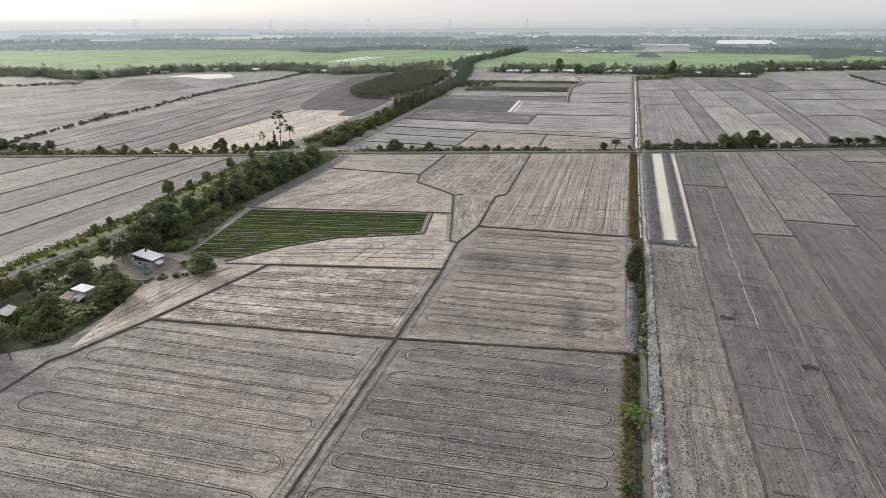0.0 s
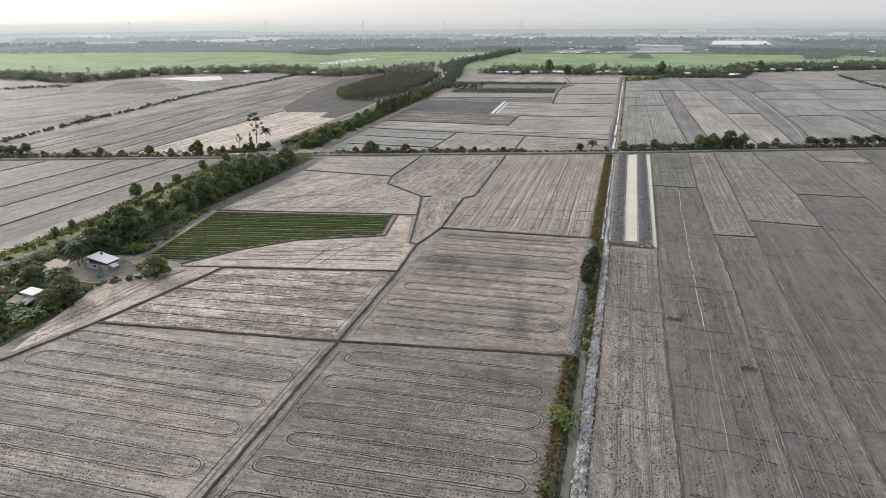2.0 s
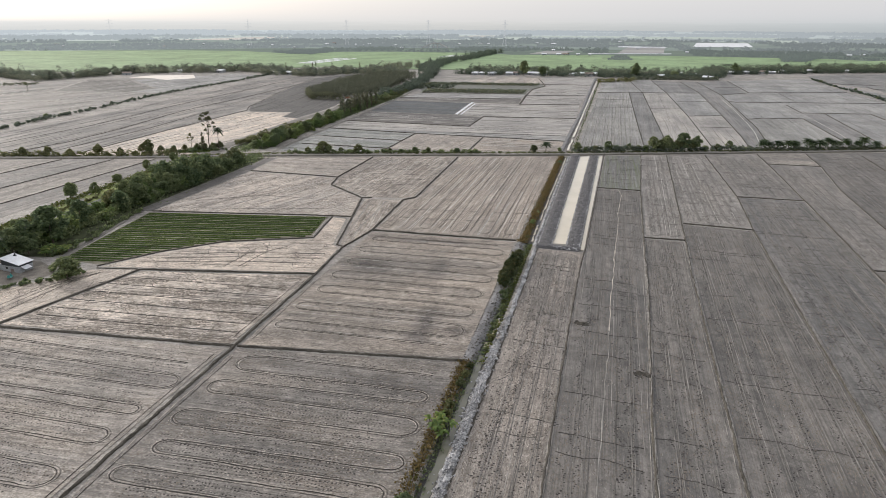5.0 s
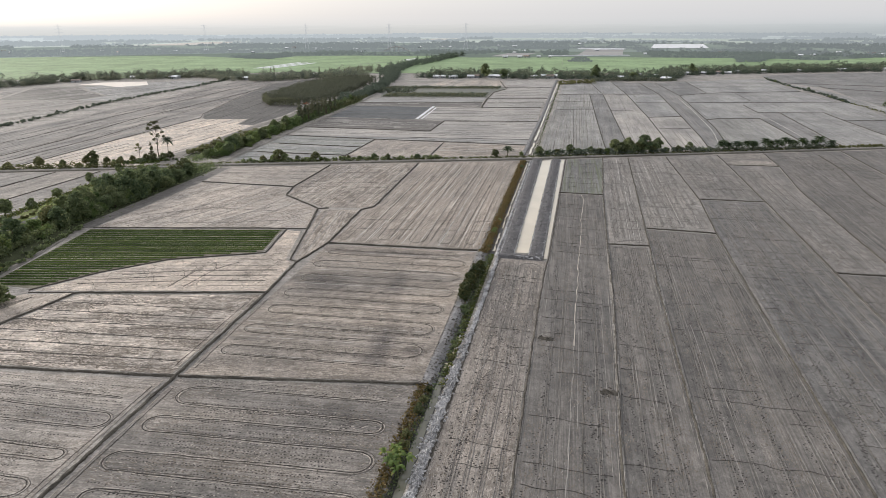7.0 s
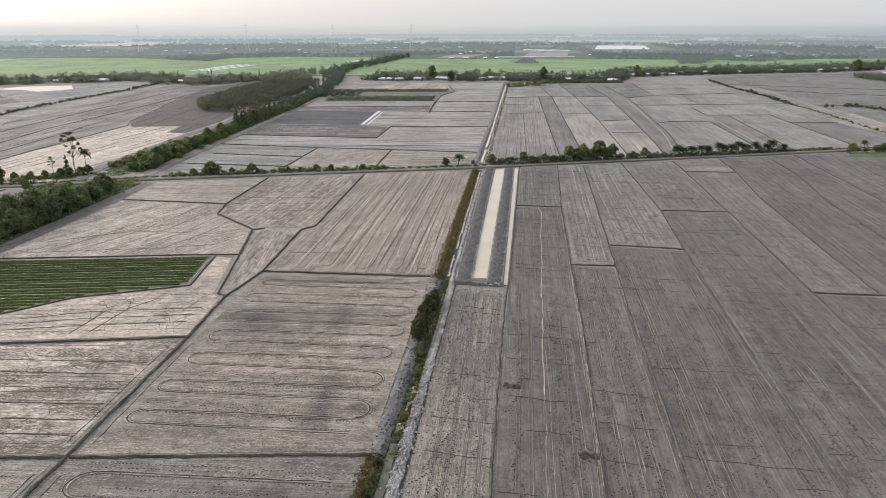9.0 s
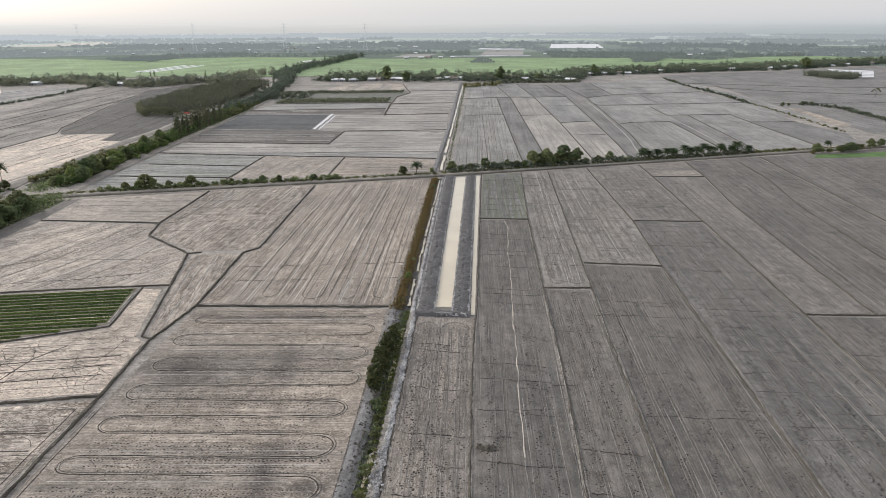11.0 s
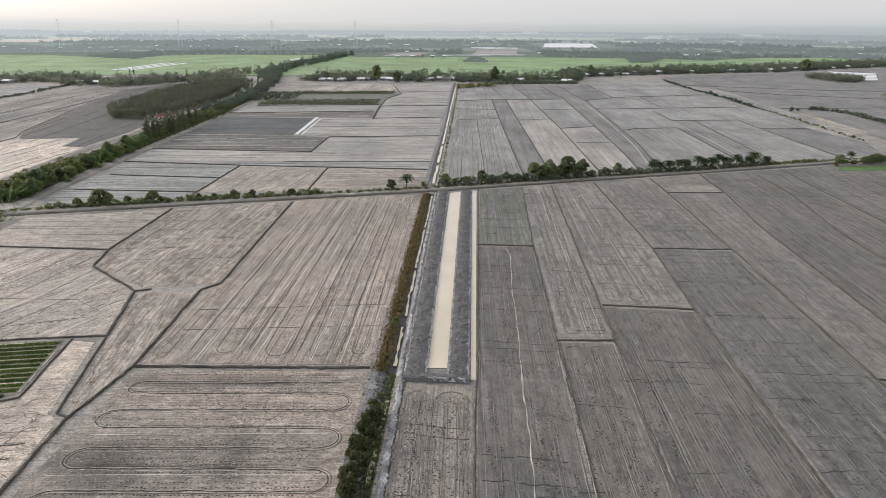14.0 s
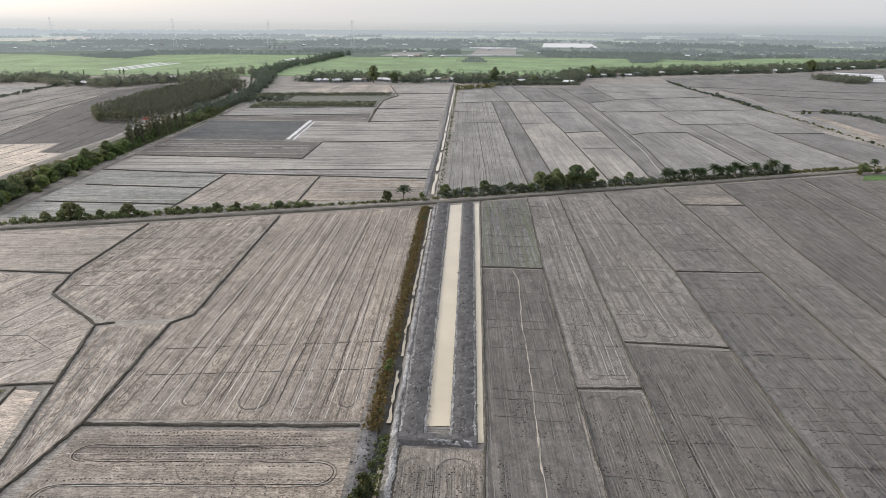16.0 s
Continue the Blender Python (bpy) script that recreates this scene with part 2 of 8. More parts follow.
M = {
    "ground": soil("bare_ground", 0.4, 0.28, 1.1, 0.3, 0.5, 6.0, 0.1),
    "earth": soil("grey_tan_paddy_soil", 0.29, 0.2, 1.35, 0.5, 0.5, patch=0.85),
    "tan_near": soil("grey_tan_rutted_soil", 0.41, 0.28, 1.5, 0.5, 0.5, patch=1.0),
    "tan_west": soil("striped_western_soil", 0.315, 0.195, 1.2, 1.1, 0.35, 5.0, 0.0, 0.5, mottle=0.12, fine=0.4, patch=0.9),
    "tan": soil("dry_paddy_soil", 0.46, 0.325, 1.8, 0.5, 0.45),
    "tan_damp": soil("dry_paddy_soil_with_damp_stains", 0.375, 0.265, 1.9, 0.5, 0.35, 2.2, 0.0, 1.0, ((7, 11, 4, 12), (11, -24, 4, 16), (-4, 35, 26, 4), (-14, 10, 9, 9), (18.5, -25.5, 4, 2.5)), patch=0.9),
    "pale": soil("pale_paddy_stubble", 0.66, 0.5, 2.3, 0.5, 0.35, mottle=0.25, fine=0.7),
    "mottled_pale": soil("pale_mottled_paddy_soil", 0.5, 0.3, 1.9, 0.7, 0.45, 2.0, 0.0, 1.5, (), 0.9),
    "mid": soil("grey_tan_stubble_soil", 0.345, 0.228, 1.1, 1.0, 0.3, 2.6, fine=0.5),
    "olive_grey": soil("olive_grey_stubble", 0.4, 0.22, 0.5, 1.2, 0.4, 4.0, 0.2, 0.5, mottle=0.12, fine=0.4),
    "regrowth_grey": soil("grey_stubble_with_regrowth", 0.25, 0.18, 0.3, 0.5, 0.4, 2.2, 0.85, fine=0.5),
    "mid_dim": soil("dull_grey_tan_soil", 0.265, 0.188, 1.1, 0.9, 0.35, 2.6, fine=0.45),
    "lilac": soil("lilac_grey_cracked_soil", 0.225, 0.125, 0.7, 1.2, 0.35, mottle=0.15, fine=0.28),
    "tan_pale": soil("pale_tan_paddy_soil", 0.44, 0.3, 2.1, 0.5, 0.4),
    "tan_dim": soil("dull_tan_paddy_soil", 0.32, 0.235, 1.6, 0.5, 0.4, fine=0.6),
    "tan_wide": soil("pale_pinkish_paddy_soil", 0.54, 0.4, 1.8, 0.5, 0.4, fine=0.6),
    "straw": soil("straw_stubble", 0.70, 0.52, 2.2, 0.6, 0.3, 4.0),
    "mottled": soil("mottled_paddy_soil", 0.7, 0.42, 1.9, 0.6, 0.45, 2.0, 0.0, 1.4, (), 0.9),
    "brown": soil("grey_brown_soil", 0.213, 0.112, 1.2, 1.3, 0.3, mottle=0.15, fine=0.28),
    "grey_green": soil("grey_green_soil", 0.206, 0.112, 1.1, 1.3, 0.3, 2.2, 0.0, mottle=0.2, fine=0.32),
    # olive, mid_far, brown_far: cooled base colours put distance haze into the soil
    "olive": soil("olive_stubble", 0.42, 0.3, 0.0, 0.6, 0.35, 2.2, 0.5),
    "mid_far": soil("hazed_grey_brown_far_soil", 0.385, 0.235, 0.35, 1.1, 0.5, 5.0, 0.1, 0.5, mottle=0.12, fine=0.35),
    "brown_far": soil("hazed_dull_brown_far_soil", 0.28, 0.155, 0.4, 1.2, 0.4, 4.0, 0.0, 0.5, mottle=0.12, fine=0.35),
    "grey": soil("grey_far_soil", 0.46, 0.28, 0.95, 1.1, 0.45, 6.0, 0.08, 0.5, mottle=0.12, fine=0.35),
    "dark": soil("ploughed_soil", 0.128, 0.092, 0.9, 0.3, 0.4),
    "slate": soil("wet_slate_soil", 0.135, 0.105, -0.9, 0.3, 0.3),
    "pale_line": plain("pale_dry_ridge", (0.58, 0.55, 0.51), 0.92, 0.2, 0.25, 0.3, 0.0),
    "bund": plain("bund_earth", (0.1, 0.09, 0.076), 0.95, 0.2, 0.4, 0.8, 0.6),
    "rut": plain("rut_mud", (0.095, 0.086, 0.078), 0.9, 0.2, 0.35, 0.5, 0.0),
    "rut_soft": plain("shallow_rut_mud", (0.155, 0.142, 0.128), 0.9, 0.2, 0.35, 0.5, 0.0),
    "rut_dark": plain("deep_rut_mud", (0.06, 0.054, 0.048), 0.9, 0.2, 0.3, 0.5, 0.0),
    "verge_green": plain("verge_grass_sward", (0.2, 0.23, 0.08), 0.9, 0.2, 0.4, 0.8, 0.5),
    "print": plain("footprint_mud", (0.05, 0.045, 0.042), 0.9, 0.2, 0.2, 0.5, 0.0),
    "tread": plain("dried_tread", (0.285, 0.266, 0.244), 0.92, 0.2, 0.3, 0.3, 0.0),
    "tread_soft": plain("faint_tread", (0.225, 0.21, 0.194), 0.92, 0.2, 0.3, 0.3, 0.0),
    "dirt_road": plain("dirt_road", (0.2, 0.185, 0.165), 0.92, 0.25, 0.25, 0.5),
    "asphalt": plain("road_asphalt", (0.185, 0.183, 0.18), 0.85, 0.3, 0.15, 0.6),
    "spoil": plain("spoil_clay", (0.122, 0.117, 0.118), 0.9, 0.3, 0.35, 1.2, 0.8),
    "silt": plain("dried_silt", (0.32, 0.315, 0.315), 0.9, 0.3, 0.65, 1.2, 0.9),
    "wet_mud": plain("wet_ditch_mud", (0.045, 0.042, 0.038), 0.45, 0.4, 0.4, 1.2, 0.8),
    "silt_dark": plain("damp_silt", (0.19, 0.185, 0.185), 0.85, 0.35, 0.4, 1.2, 0.9),
    "water": water("pond_water", (0.6, 0.525, 0.405), 0.05),
    # pale peach base colour paints the sky glint on the flooded plot
    "flood": water("glint_pale_plot_water", (0.74, 0.66, 0.58), 0.4),
    "home_water": water("dark_pond_water", (0.13, 0.105, 0.06), 0.01),
    "crumb_dark": plain("damp_soil_crumbs", (0.185, 0.157, 0.13), 0.95, 0.2, 0.3, 0.5, 0.0),
    "crumb_pale": plain("dry_soil_crumbs", (0.48, 0.43, 0.375), 0.95, 0.2, 0.25, 0.5, 0.0),
    "ditch_water": water("ditch_water", (0.16, 0.155, 0.12)),
    "crop": leafy("crop_leaves", (0.055, 0.094, 0.025), (0.14, 0.2, 0.055), 0.3),
    "crop_soil": plain("crop_soil", (0.2, 0.18, 0.135), 0.85, 0.3, 0.3),
    "furrow": plain("dry_furrow_soil", (0.235, 0.225, 0.15), 0.9, 0.3, 0.45, 0.6, 0.3),
    "rice": plain("green_rice", (0.235, 0.325, 0.17), 0.8, 0.3, 0.22, 0.06),
    "young_rice": plain("young_rice", (0.1, 0.17, 0.055), 0.8, 0.3, 0.25, 0.3),
    "verge": leafy("verge_grass", (0.05, 0.075, 0.02), (0.14, 0.17, 0.05), 0.2, (0.2, 0.19, 0.07)),
    "dry_grass": leafy("dry_grass", (0.1, 0.076, 0.036), (0.26, 0.175, 0.072), 0.3, (0.13, 0.135, 0.05)),
    "leaf": leafy("leaves", (0.125, 0.16, 0.094), (0.225, 0.272, 0.145), 0.55, (0.32, 0.355, 0.185)),
    "leaf_dark": leafy("dark_leaves", (0.03, 0.043, 0.019), (0.082, 0.104, 0.042), 0.3, (0.17, 0.13, 0.055)),
    "leaf_light": leafy("light_leaves", (0.11, 0.16, 0.066), (0.24, 0.315, 0.125), 0.5, (0.34, 0.37, 0.15)),
    "leaf_olive": leafy("olive_leaves", (0.1, 0.115, 0.058), (0.19, 0.205, 0.1), 0.45, (0.24, 0.225, 0.11)),
    # paled, greyed base colours of far and village leaves stand in for haze
    "leaf_far_haze": leafy("far_hazed_leaves", (0.14, 0.16, 0.135), (0.23, 0.255, 0.205), 0.45),
    "leaf_village_haze": leafy("village_hazed_leaves", (0.085, 0.108, 0.088), (0.165, 0.195, 0.15), 0.45, (0.23, 0.25, 0.19)),
    "leaf_wood": leafy("plantation_leaves", (0.1, 0.108, 0.082), (0.17, 0.176, 0.132), 0.45),
    "leaf_gum": leafy("hanging_olive_leaves", (0.12, 0.132, 0.088), (0.21, 0.222, 0.145), 0.4),
    "leaf_dusk": leafy("dusky_leaves", (0.072, 0.08, 0.052), (0.145, 0.155, 0.092), 0.4),
    "frond": leafy("palm_fronds", (0.02, 0.038, 0.014), (0.05, 0.078, 0.028), 0.2),
    "banana": leafy("banana_leaves", (0.06, 0.10, 0.02), (0.14, 0.20, 0.05), 0.3, (0.28, 0.26, 0.08)),
    "bark": plain("bark", (0.14, 0.115, 0.09), 0.9, 0.2, 0.3, 2.0, 0.6),
    "white_roof": plain("white_metal_roof", (0.74, 0.75, 0.77), 0.45, 0.5, 0.08, 0.6, 0.1),
    "rust_roof": plain("rusty_roof", (0.24, 0.19, 0.165), 0.7, 0.4, 0.4, 1.0, 0.2),
    "grey_sheet": plain("grey_wall_sheet", (0.36, 0.37, 0.38), 0.7, 0.3, 0.2, 1.0, 0.2),
    "red_roof": plain("red_tile_roof", (0.3, 0.075, 0.055), 0.7, 0.3, 0.25, 1.0, 0.2),
    "dark_sheet": plain("dark_wall_sheet", (0.05, 0.055, 0.06), 0.6, 0.4, 0.2, 1.0, 0.2),
    "white_wall": plain("white_wall", (0.66, 0.65, 0.62), 0.8, 0.3, 0.12, 0.6, 0.1),
    "film": plain("white_plastic_film", (0.72, 0.72, 0.74), 0.4, 0.5, 0.15, 0.4, 0.1),
    "concrete": plain("concrete", (0.42, 0.41, 0.39), 0.85, 0.3, 0.15, 0.5),
    "tarp": plain("blue_green_tarp", (0.08, 0.32, 0.30), 0.5, 0.4, 0.2, 1.0),
    "yard": plain("trodden_yard_earth", (0.2, 0.18, 0.155), 0.92, 0.2, 0.35, 0.8, 0.4),
    "road_bank": plain("shaded_bank_earth", (0.085, 0.08, 0.065), 0.95, 0.2, 0.4, 0.6, 0.6),
    "undergrowth": plain("undergrowth", (0.062, 0.07, 0.036), 0.95, 0.2, 0.45, 1.0, 0.6),
    "hole": plain("dark_opening", (0.02, 0.02, 0.02), 0.8, 0.3, 0.1),
}


# ---- builders ----
def mesh(name, verts, faces, mat, parent=None, label="", smooth=False):
    """One mesh object from vertices and faces of three or four corners."""
    me = bpy.data.meshes.new(name)
    me.from_pydata(np.asarray(verts, dtype=float).tolist(), [], [list(map(int, f)) for f in faces])
    me.materials.append(M[mat])
    if smooth:
        me.shade_smooth()
    ob = new(name, me)
    ob.parent = parent
    if label:
        ob["label"] = label
    return ob


def joined(pieces):
    """(verts, faces) of several pieces as one."""
    vs, fs, k = [], [], 0
    for v, f in pieces:
        v, f = np.asarray(v, dtype=float), np.asarray(f, dtype=int)
        vs.append(v)
        fs.extend((f + k).tolist())
        k += len(v)
    return np.concatenate(vs), fs


def resample(points, step):
    p = np.asarray(points, dtype=float)[:, :2]
    seg = np.hypot(*np.diff(p, axis=0).T)
    s = np.concatenate([[0], np.cumsum(seg)])
    t = np.linspace(0, s[-1], max(2, int(s[-1] / step) + 1))
    return np.stack([np.interp(t, s, p[:, 0]), np.interp(t, s, p[:, 1])], 1)


def ribbon(points, profile, step=3.0, wander=0.0, rough=0.0, z=0.0):
    """A band along a line; profile is (offset to the right, height) across it."""
    p = resample(points, step)
    d = np.gradient(p, axis=0)
    d /= np.maximum(np.hypot(d[:, 0], d[:, 1]), 1e-6)[:, None]
    nrm = np.stack([d[:, 1], -d[:, 0]], 1)
    if wander:
        w = np.convolve(rng.normal(0, 1, len(p) + 4), np.ones(5) / 5, "valid")
        p = p + nrm * (w * wander)[:, None]
    k = len(profile)
    v = np.zeros((len(p), k, 3))
    for j, (o, h) in enumerate(profile):
        jit = rng.normal(0, rough, len(p)) if rough else 0
        v[:, j, :2] = p + nrm * np.reshape(o + jit, (-1, 1))
        v[:, j, 2] = z + h + (rng.normal(0, rough * 0.4, len(p)) if rough and h else 0)
    i, j = np.meshgrid(np.arange(len(p) - 1), np.arange(k - 1), indexing="ij")
    a = (i * k + j).ravel()
    return v.reshape(-1, 3), np.stack([a, a + 1, a + k + 1, a + k], 1)


def band(name, points, profile, mat, label, category, step=3.0, wander=0.0, rough=0.0, z=0.0, kind="structure", parent=None):
    v, f = ribbon(points, profile, step, wander, rough, z)
    ob = mesh(name, v, f, mat, parent)
    return tagged(ob, label, category, "", kind) if parent is None else ob


def bund(points, w=1.0, h=0.32, label="low dark earth bund between two dry paddy fields", mat="bund"):
    w *= 0.42
    return band("bund", points, [(-w * 0.5, -0.05), (-w * 0.28, h * 0.8), (0, h), (w * 0.28, h * 0.85), (w * 0.5, -0.05)], mat, label, "bund", 1.1, 0.14, 0.09 * min(1.0, w + 0.3))


OUTLINE = {}


def field(poly, mat, turn=90.0, label="dry harvested paddy field of grey-brown soil", name="field", z=0.05):
    """A parcel of land as a low slab, its rows along the object's own x."""
    p = np.asarray(poly, dtype=float)
    c = p.mean(0)
    a = radians(-turn)
    q = (p - c) @ np.array([[math.cos(a), math.sin(a)], [-math.sin(a), math.cos(a)]])
    n = len(q)
    v = [(x, y, z) for x, y in q] + [(x, y, -0.1) for x, y in q]
    area = sum(q[i][0] * q[(i + 1) % n][1] - q[(i + 1) % n][0] * q[i][1] for i in range(n))
    top = list(range(n)) if area > 0 else list(range(n))[::-1]
    faces = [top] + [[top[i], top[i] + n, top[(i + 1) % n] + n, top[(i + 1) % n]] for i in range(n)]
    ob = mesh(name, v, faces, mat)
    OUTLINE[ob.name] = p
    ob.matrix_world = pose(c[0], c[1], 0, 0, 0, turn)
    return tagged(ob, label, "field", "", "structure")


def attach(ob, parent):
    """Make ob a part of parent without moving it."""
    ob.parent = parent
    ob.matrix_parent_inverse = parent.matrix_world.inverted()
    ob["kind"] = "stuff"
    return ob


def lines_on(owner, name, lines, w, mat, z=0.06, step=0.8, wander=0.07, lip=0.05):
    prof = [(-w, 0.0), (-w * 0.55, lip), (0, 0.004), (w * 0.55, lip), (w, 0.0)] if lip else [(-w * 0.6, 0.0), (w * 0.6, 0.0)]
    v, f = joined([ribbon(l, prof, step, wander, 0.03, z) for l in lines])
    return attach(mesh(name, v, f, mat), owner)


def hatch(owner, turn, gap, w, mat, keep=0.6, name="stubble_lines", z=0.058, inset=1.0):
    """Thin lines along the rows of a field, broken here and there."""
    p = OUTLINE[owner.name]
    a = radians(turn)
    d, nv = np.array([math.cos(a), math.sin(a)]), np.array([-math.sin(a), math.cos(a)])
    s, t = p @ d, p @ nv
    out = []
    c = t.min() + gap * rng.uniform(0.4, 1.2)
    while c < t.max():
        hits = []
        for i in range(len(p)):
            j = (i + 1) % len(p)
            if (t[i] - c) * (t[j] - c) < 0:
                k = (c - t[i]) / (t[j] - t[i])
                hits.append(s[i] + k * (s[j] - s[i]))
        hits.sort()
        for lo, hi in zip(hits[::2], hits[1::2]):
            x = lo + inset * rng.uniform(0.7, 3.0)
            while x < hi - inset - 3:
                e = min(hi - inset * rng.uniform(0.7, 3.0), x + rng.uniform(12, 70))
                if rng.random() < keep and e > x + 2:
                    q = np.array([d * x + nv * c, d * (x + e) / 2 + nv * (c + rng.normal(0, 0.12)), d * e + nv * c])
                    out.append(ribbon(q, [(-w, 0.0), (0, w * 0.5), (w, 0.0)], 3.0, 0.1, 0.02, z))
                x = e + rng.uniform(0, 6)
        c += gap * rng.uniform(0.55, 1.45)
    if out:
        return attach(mesh(name, *joined(out), mat), owner)


def prints_on(owner, lines, gap=0.8, size=0.2, spread=0.12, z=0.065, wind=0.25):
    """Rows of footprints along lines."""
    rows_of = []
    for l in lines:
        q = resample(l, gap)
        sway = np.convolve(rng.normal(0, 1.0, len(q) + 8), np.ones(9) / 9, "valid") * 1.6 * wind
        d = q[-1] - q[0]
        d = d / max(np.hypot(*d), 1e-6)
        rows_of.append(q + np.outer(sway, [-d[1], d[0]]))
    pts = np.concatenate(rows_of)
    pts = pts + rng.normal(0, spread, pts.shape)
    pts = pts[rng.random(len(pts)) > 0.12]
    n = len(pts)
    ang, s = rng.random(n) * 6.28, size * rng.uniform(0.6, 1.25, n)
    v = np.zeros((n, 4, 3))
    for k in range(4):
        a = ang + k * math.pi / 2
        v[:, k, 0] = pts[:, 0] + np.cos(a) * s
        v[:, k, 1] = pts[:, 1] + np.sin(a) * s * 0.75
    v[:, :, 2] = z
    return attach(mesh("footprints", v.reshape(-1, 3), np.arange(4 * n).reshape(-1, 4), "print"), owner)


def serpentine(levels, x0, x1, slope):
    """The one line a harvester drove to and fro: straight runs at the given y, joined by round ends."""
    pts, right = [], True
    for k, y in enumerate(levels):
        nxt = levels[k + 1] if k + 1 < len(levels) else None
        a, b = x0 + abs(rng.normal(0, 1.2)), x1 - abs(rng.normal(0, 0.9))
        r = abs(y - nxt) / 2 if nxt is not None else 2.5
        end = a + r if right else b - r
        if not pts:
            pts.append((b - 2, y))
        pts.append((end, y))
        if nxt is not None:
            for j in range(1, 12):
                t = math.pi * j / 12
                pts.append((end + (-1 if right else 1) * 1.15 * r * math.sin(t), (y + nxt) / 2 + (y - nxt) / 2 * math.cos(t)))
        right = not right
    return [(x, y + slope * x) for x, y in pts]


def beside(line, d):
    """The line moved sideways by d."""
    p = np.asarray(line, dtype=float)
    g = np.gradient(p, axis=0)
    g /= np.maximum(np.hypot(g[:, 0], g[:, 1]), 1e-6)[:, None]
    return p + d * np.stack([-g[:, 1], g[:, 0]], 1)


def crumbs_on(owner, n, length, width, mat, turn=0.0, clump=0.6, name="soil_crumbs", z=0.056):
    """Small low ridges of crumbled soil and straw, in drifts over a field."""
    p = OUTLINE[owner.name]
    lo, hi = p.min(0), p.max(0)
    m = n * 3
    q = rng.uniform(lo, hi, (m, 2))
    a = radians(turn)
    ca, sa = math.cos(a), math.sin(a)
    u, w = q[:, 0] * ca + q[:, 1] * sa, -q[:, 0] * sa + q[:, 1] * ca
    f = np.zeros(m)
    for k in range(7):
        fu, fw, ph = rng.uniform(0.03, 0.22), rng.uniform(0.15, 0.9), rng.uniform(0, 6.28, 2)
        f += np.sin(u * fu + ph[0] + 0.7 * np.sin(w * fw * 0.4)) * np.sin(w * fw + ph[1] + 0.6 * np.sin(u * fu * 1.7))
    inside_ = np.zeros(m, dtype=bool)
    for (xa, ya), (xb, yb) in zip(p, np.roll(p, -1, 0)):
        if ya != yb:
            inside_ ^= ((ya > q[:, 1]) != (yb > q[:, 1])) & (q[:, 0] < (xb - xa) * (q[:, 1] - ya) / (yb - ya) + xa)
    q = q[inside_ & (f + rng.normal(0, 0.8, m) > (clump - 0.6) * 2)][:n]
    k = len(q)
    ang = a + rng.normal(0, 0.3, k)
    ln, wd = length * rng.uniform(0.35, 1.4, k), width * rng.uniform(0.5, 1.4, k)
    d, e = np.stack([np.cos(ang), np.sin(ang)], 1), np.stack([-np.sin(ang), np.cos(ang)], 1)
    v = np.zeros((k, 4, 3))
    v[:, 0, :2], v[:, 2, :2] = q - d * ln[:, None], q + d * ln[:, None]
    v[:, 1, :2], v[:, 3, :2] = q - e * wd[:, None], q + e * wd[:, None]
    v[:, :, 2] = z
    v[:, 2, 2] += 0.03
    return attach(mesh(name, v.reshape(-1, 3), np.arange(4 * k).reshape(-1, 4), mat), owner)


# ---- leaves, trees and other plants ----
def cards(points, size, facing=None, loose=0.7):
    """A small leaf clump at each point: a bent four-cornered blade, turned at random or roughly across facing."""
    n = len(points)
    u = rng.normal(0, 1, (n, 3))
    w = rng.normal(0, 1, (n, 3))
    if facing is not None:
        nn = facing + rng.normal(0, loose * 0.5, (n, 3))
        nn /= np.maximum(np.linalg.norm(nn, axis=1), 1e-6)[:, None]
        u -= nn * (u * nn).sum(1)[:, None]
        w = np.cross(nn, u)
    u /= np.maximum(np.linalg.norm(u, axis=1), 1e-6)[:, None]
    w -= u * (w * u).sum(1)[:, None]
    w /= np.maximum(np.linalg.norm(w, axis=1), 1e-6)[:, None]
    s = (size * rng.uniform(0.6, 1.35, n))[:, None]
    v = np.stack([points - u * s, points + w * s * 0.6, points + u * s, points - w * s * 0.6], 1)
    v[:, 2, 2] -= s[:, 0] * 0.25
    return v.reshape(-1, 3), np.arange(4 * n).reshape(-1, 4)


def blobs(centres, radii, n, squash=0.9):
    """Points near the skins of several uneven balls, and the ways out of the balls."""
    c = np.asarray(centres, dtype=float)
    r = np.asarray(radii, dtype=float)
    pick = rng.choice(len(c), n, p=r ** 2 / (r ** 2).sum())
    d = rng.normal(0, 1, (n, 3))
    d /= np.linalg.norm(d, axis=1)[:, None]
    d[:, 2] = np.where(d[:, 2] < -0.55, -d[:, 2], d[:, 2])
    return c[pick] + d * np.array([1, 1, squash]) * (r[pick] * rng.uniform(0.6, 1.1, n))[:, None], d


def pole(a, b, ra, rb, sides=6):
    a, b = Vector(a), Vector(b)
    q = (b - a).to_track_quat("Z", "Y")
    v = []
    for c, r in ((a, ra), (b, rb)):
        for k in range(sides):
            t = 2 * math.pi * k / sides
            v.append(c + q @ Vector((r * math.cos(t), r * math.sin(t), 0)))
    f = [[k, (k + 1) % sides, sides + (k + 1) % sides, sides + k] for k in range(sides)]
    return [tuple(x) for x in v], f


def thing(name, label, category, group=""):
    return tagged(new(name), label, category, group)


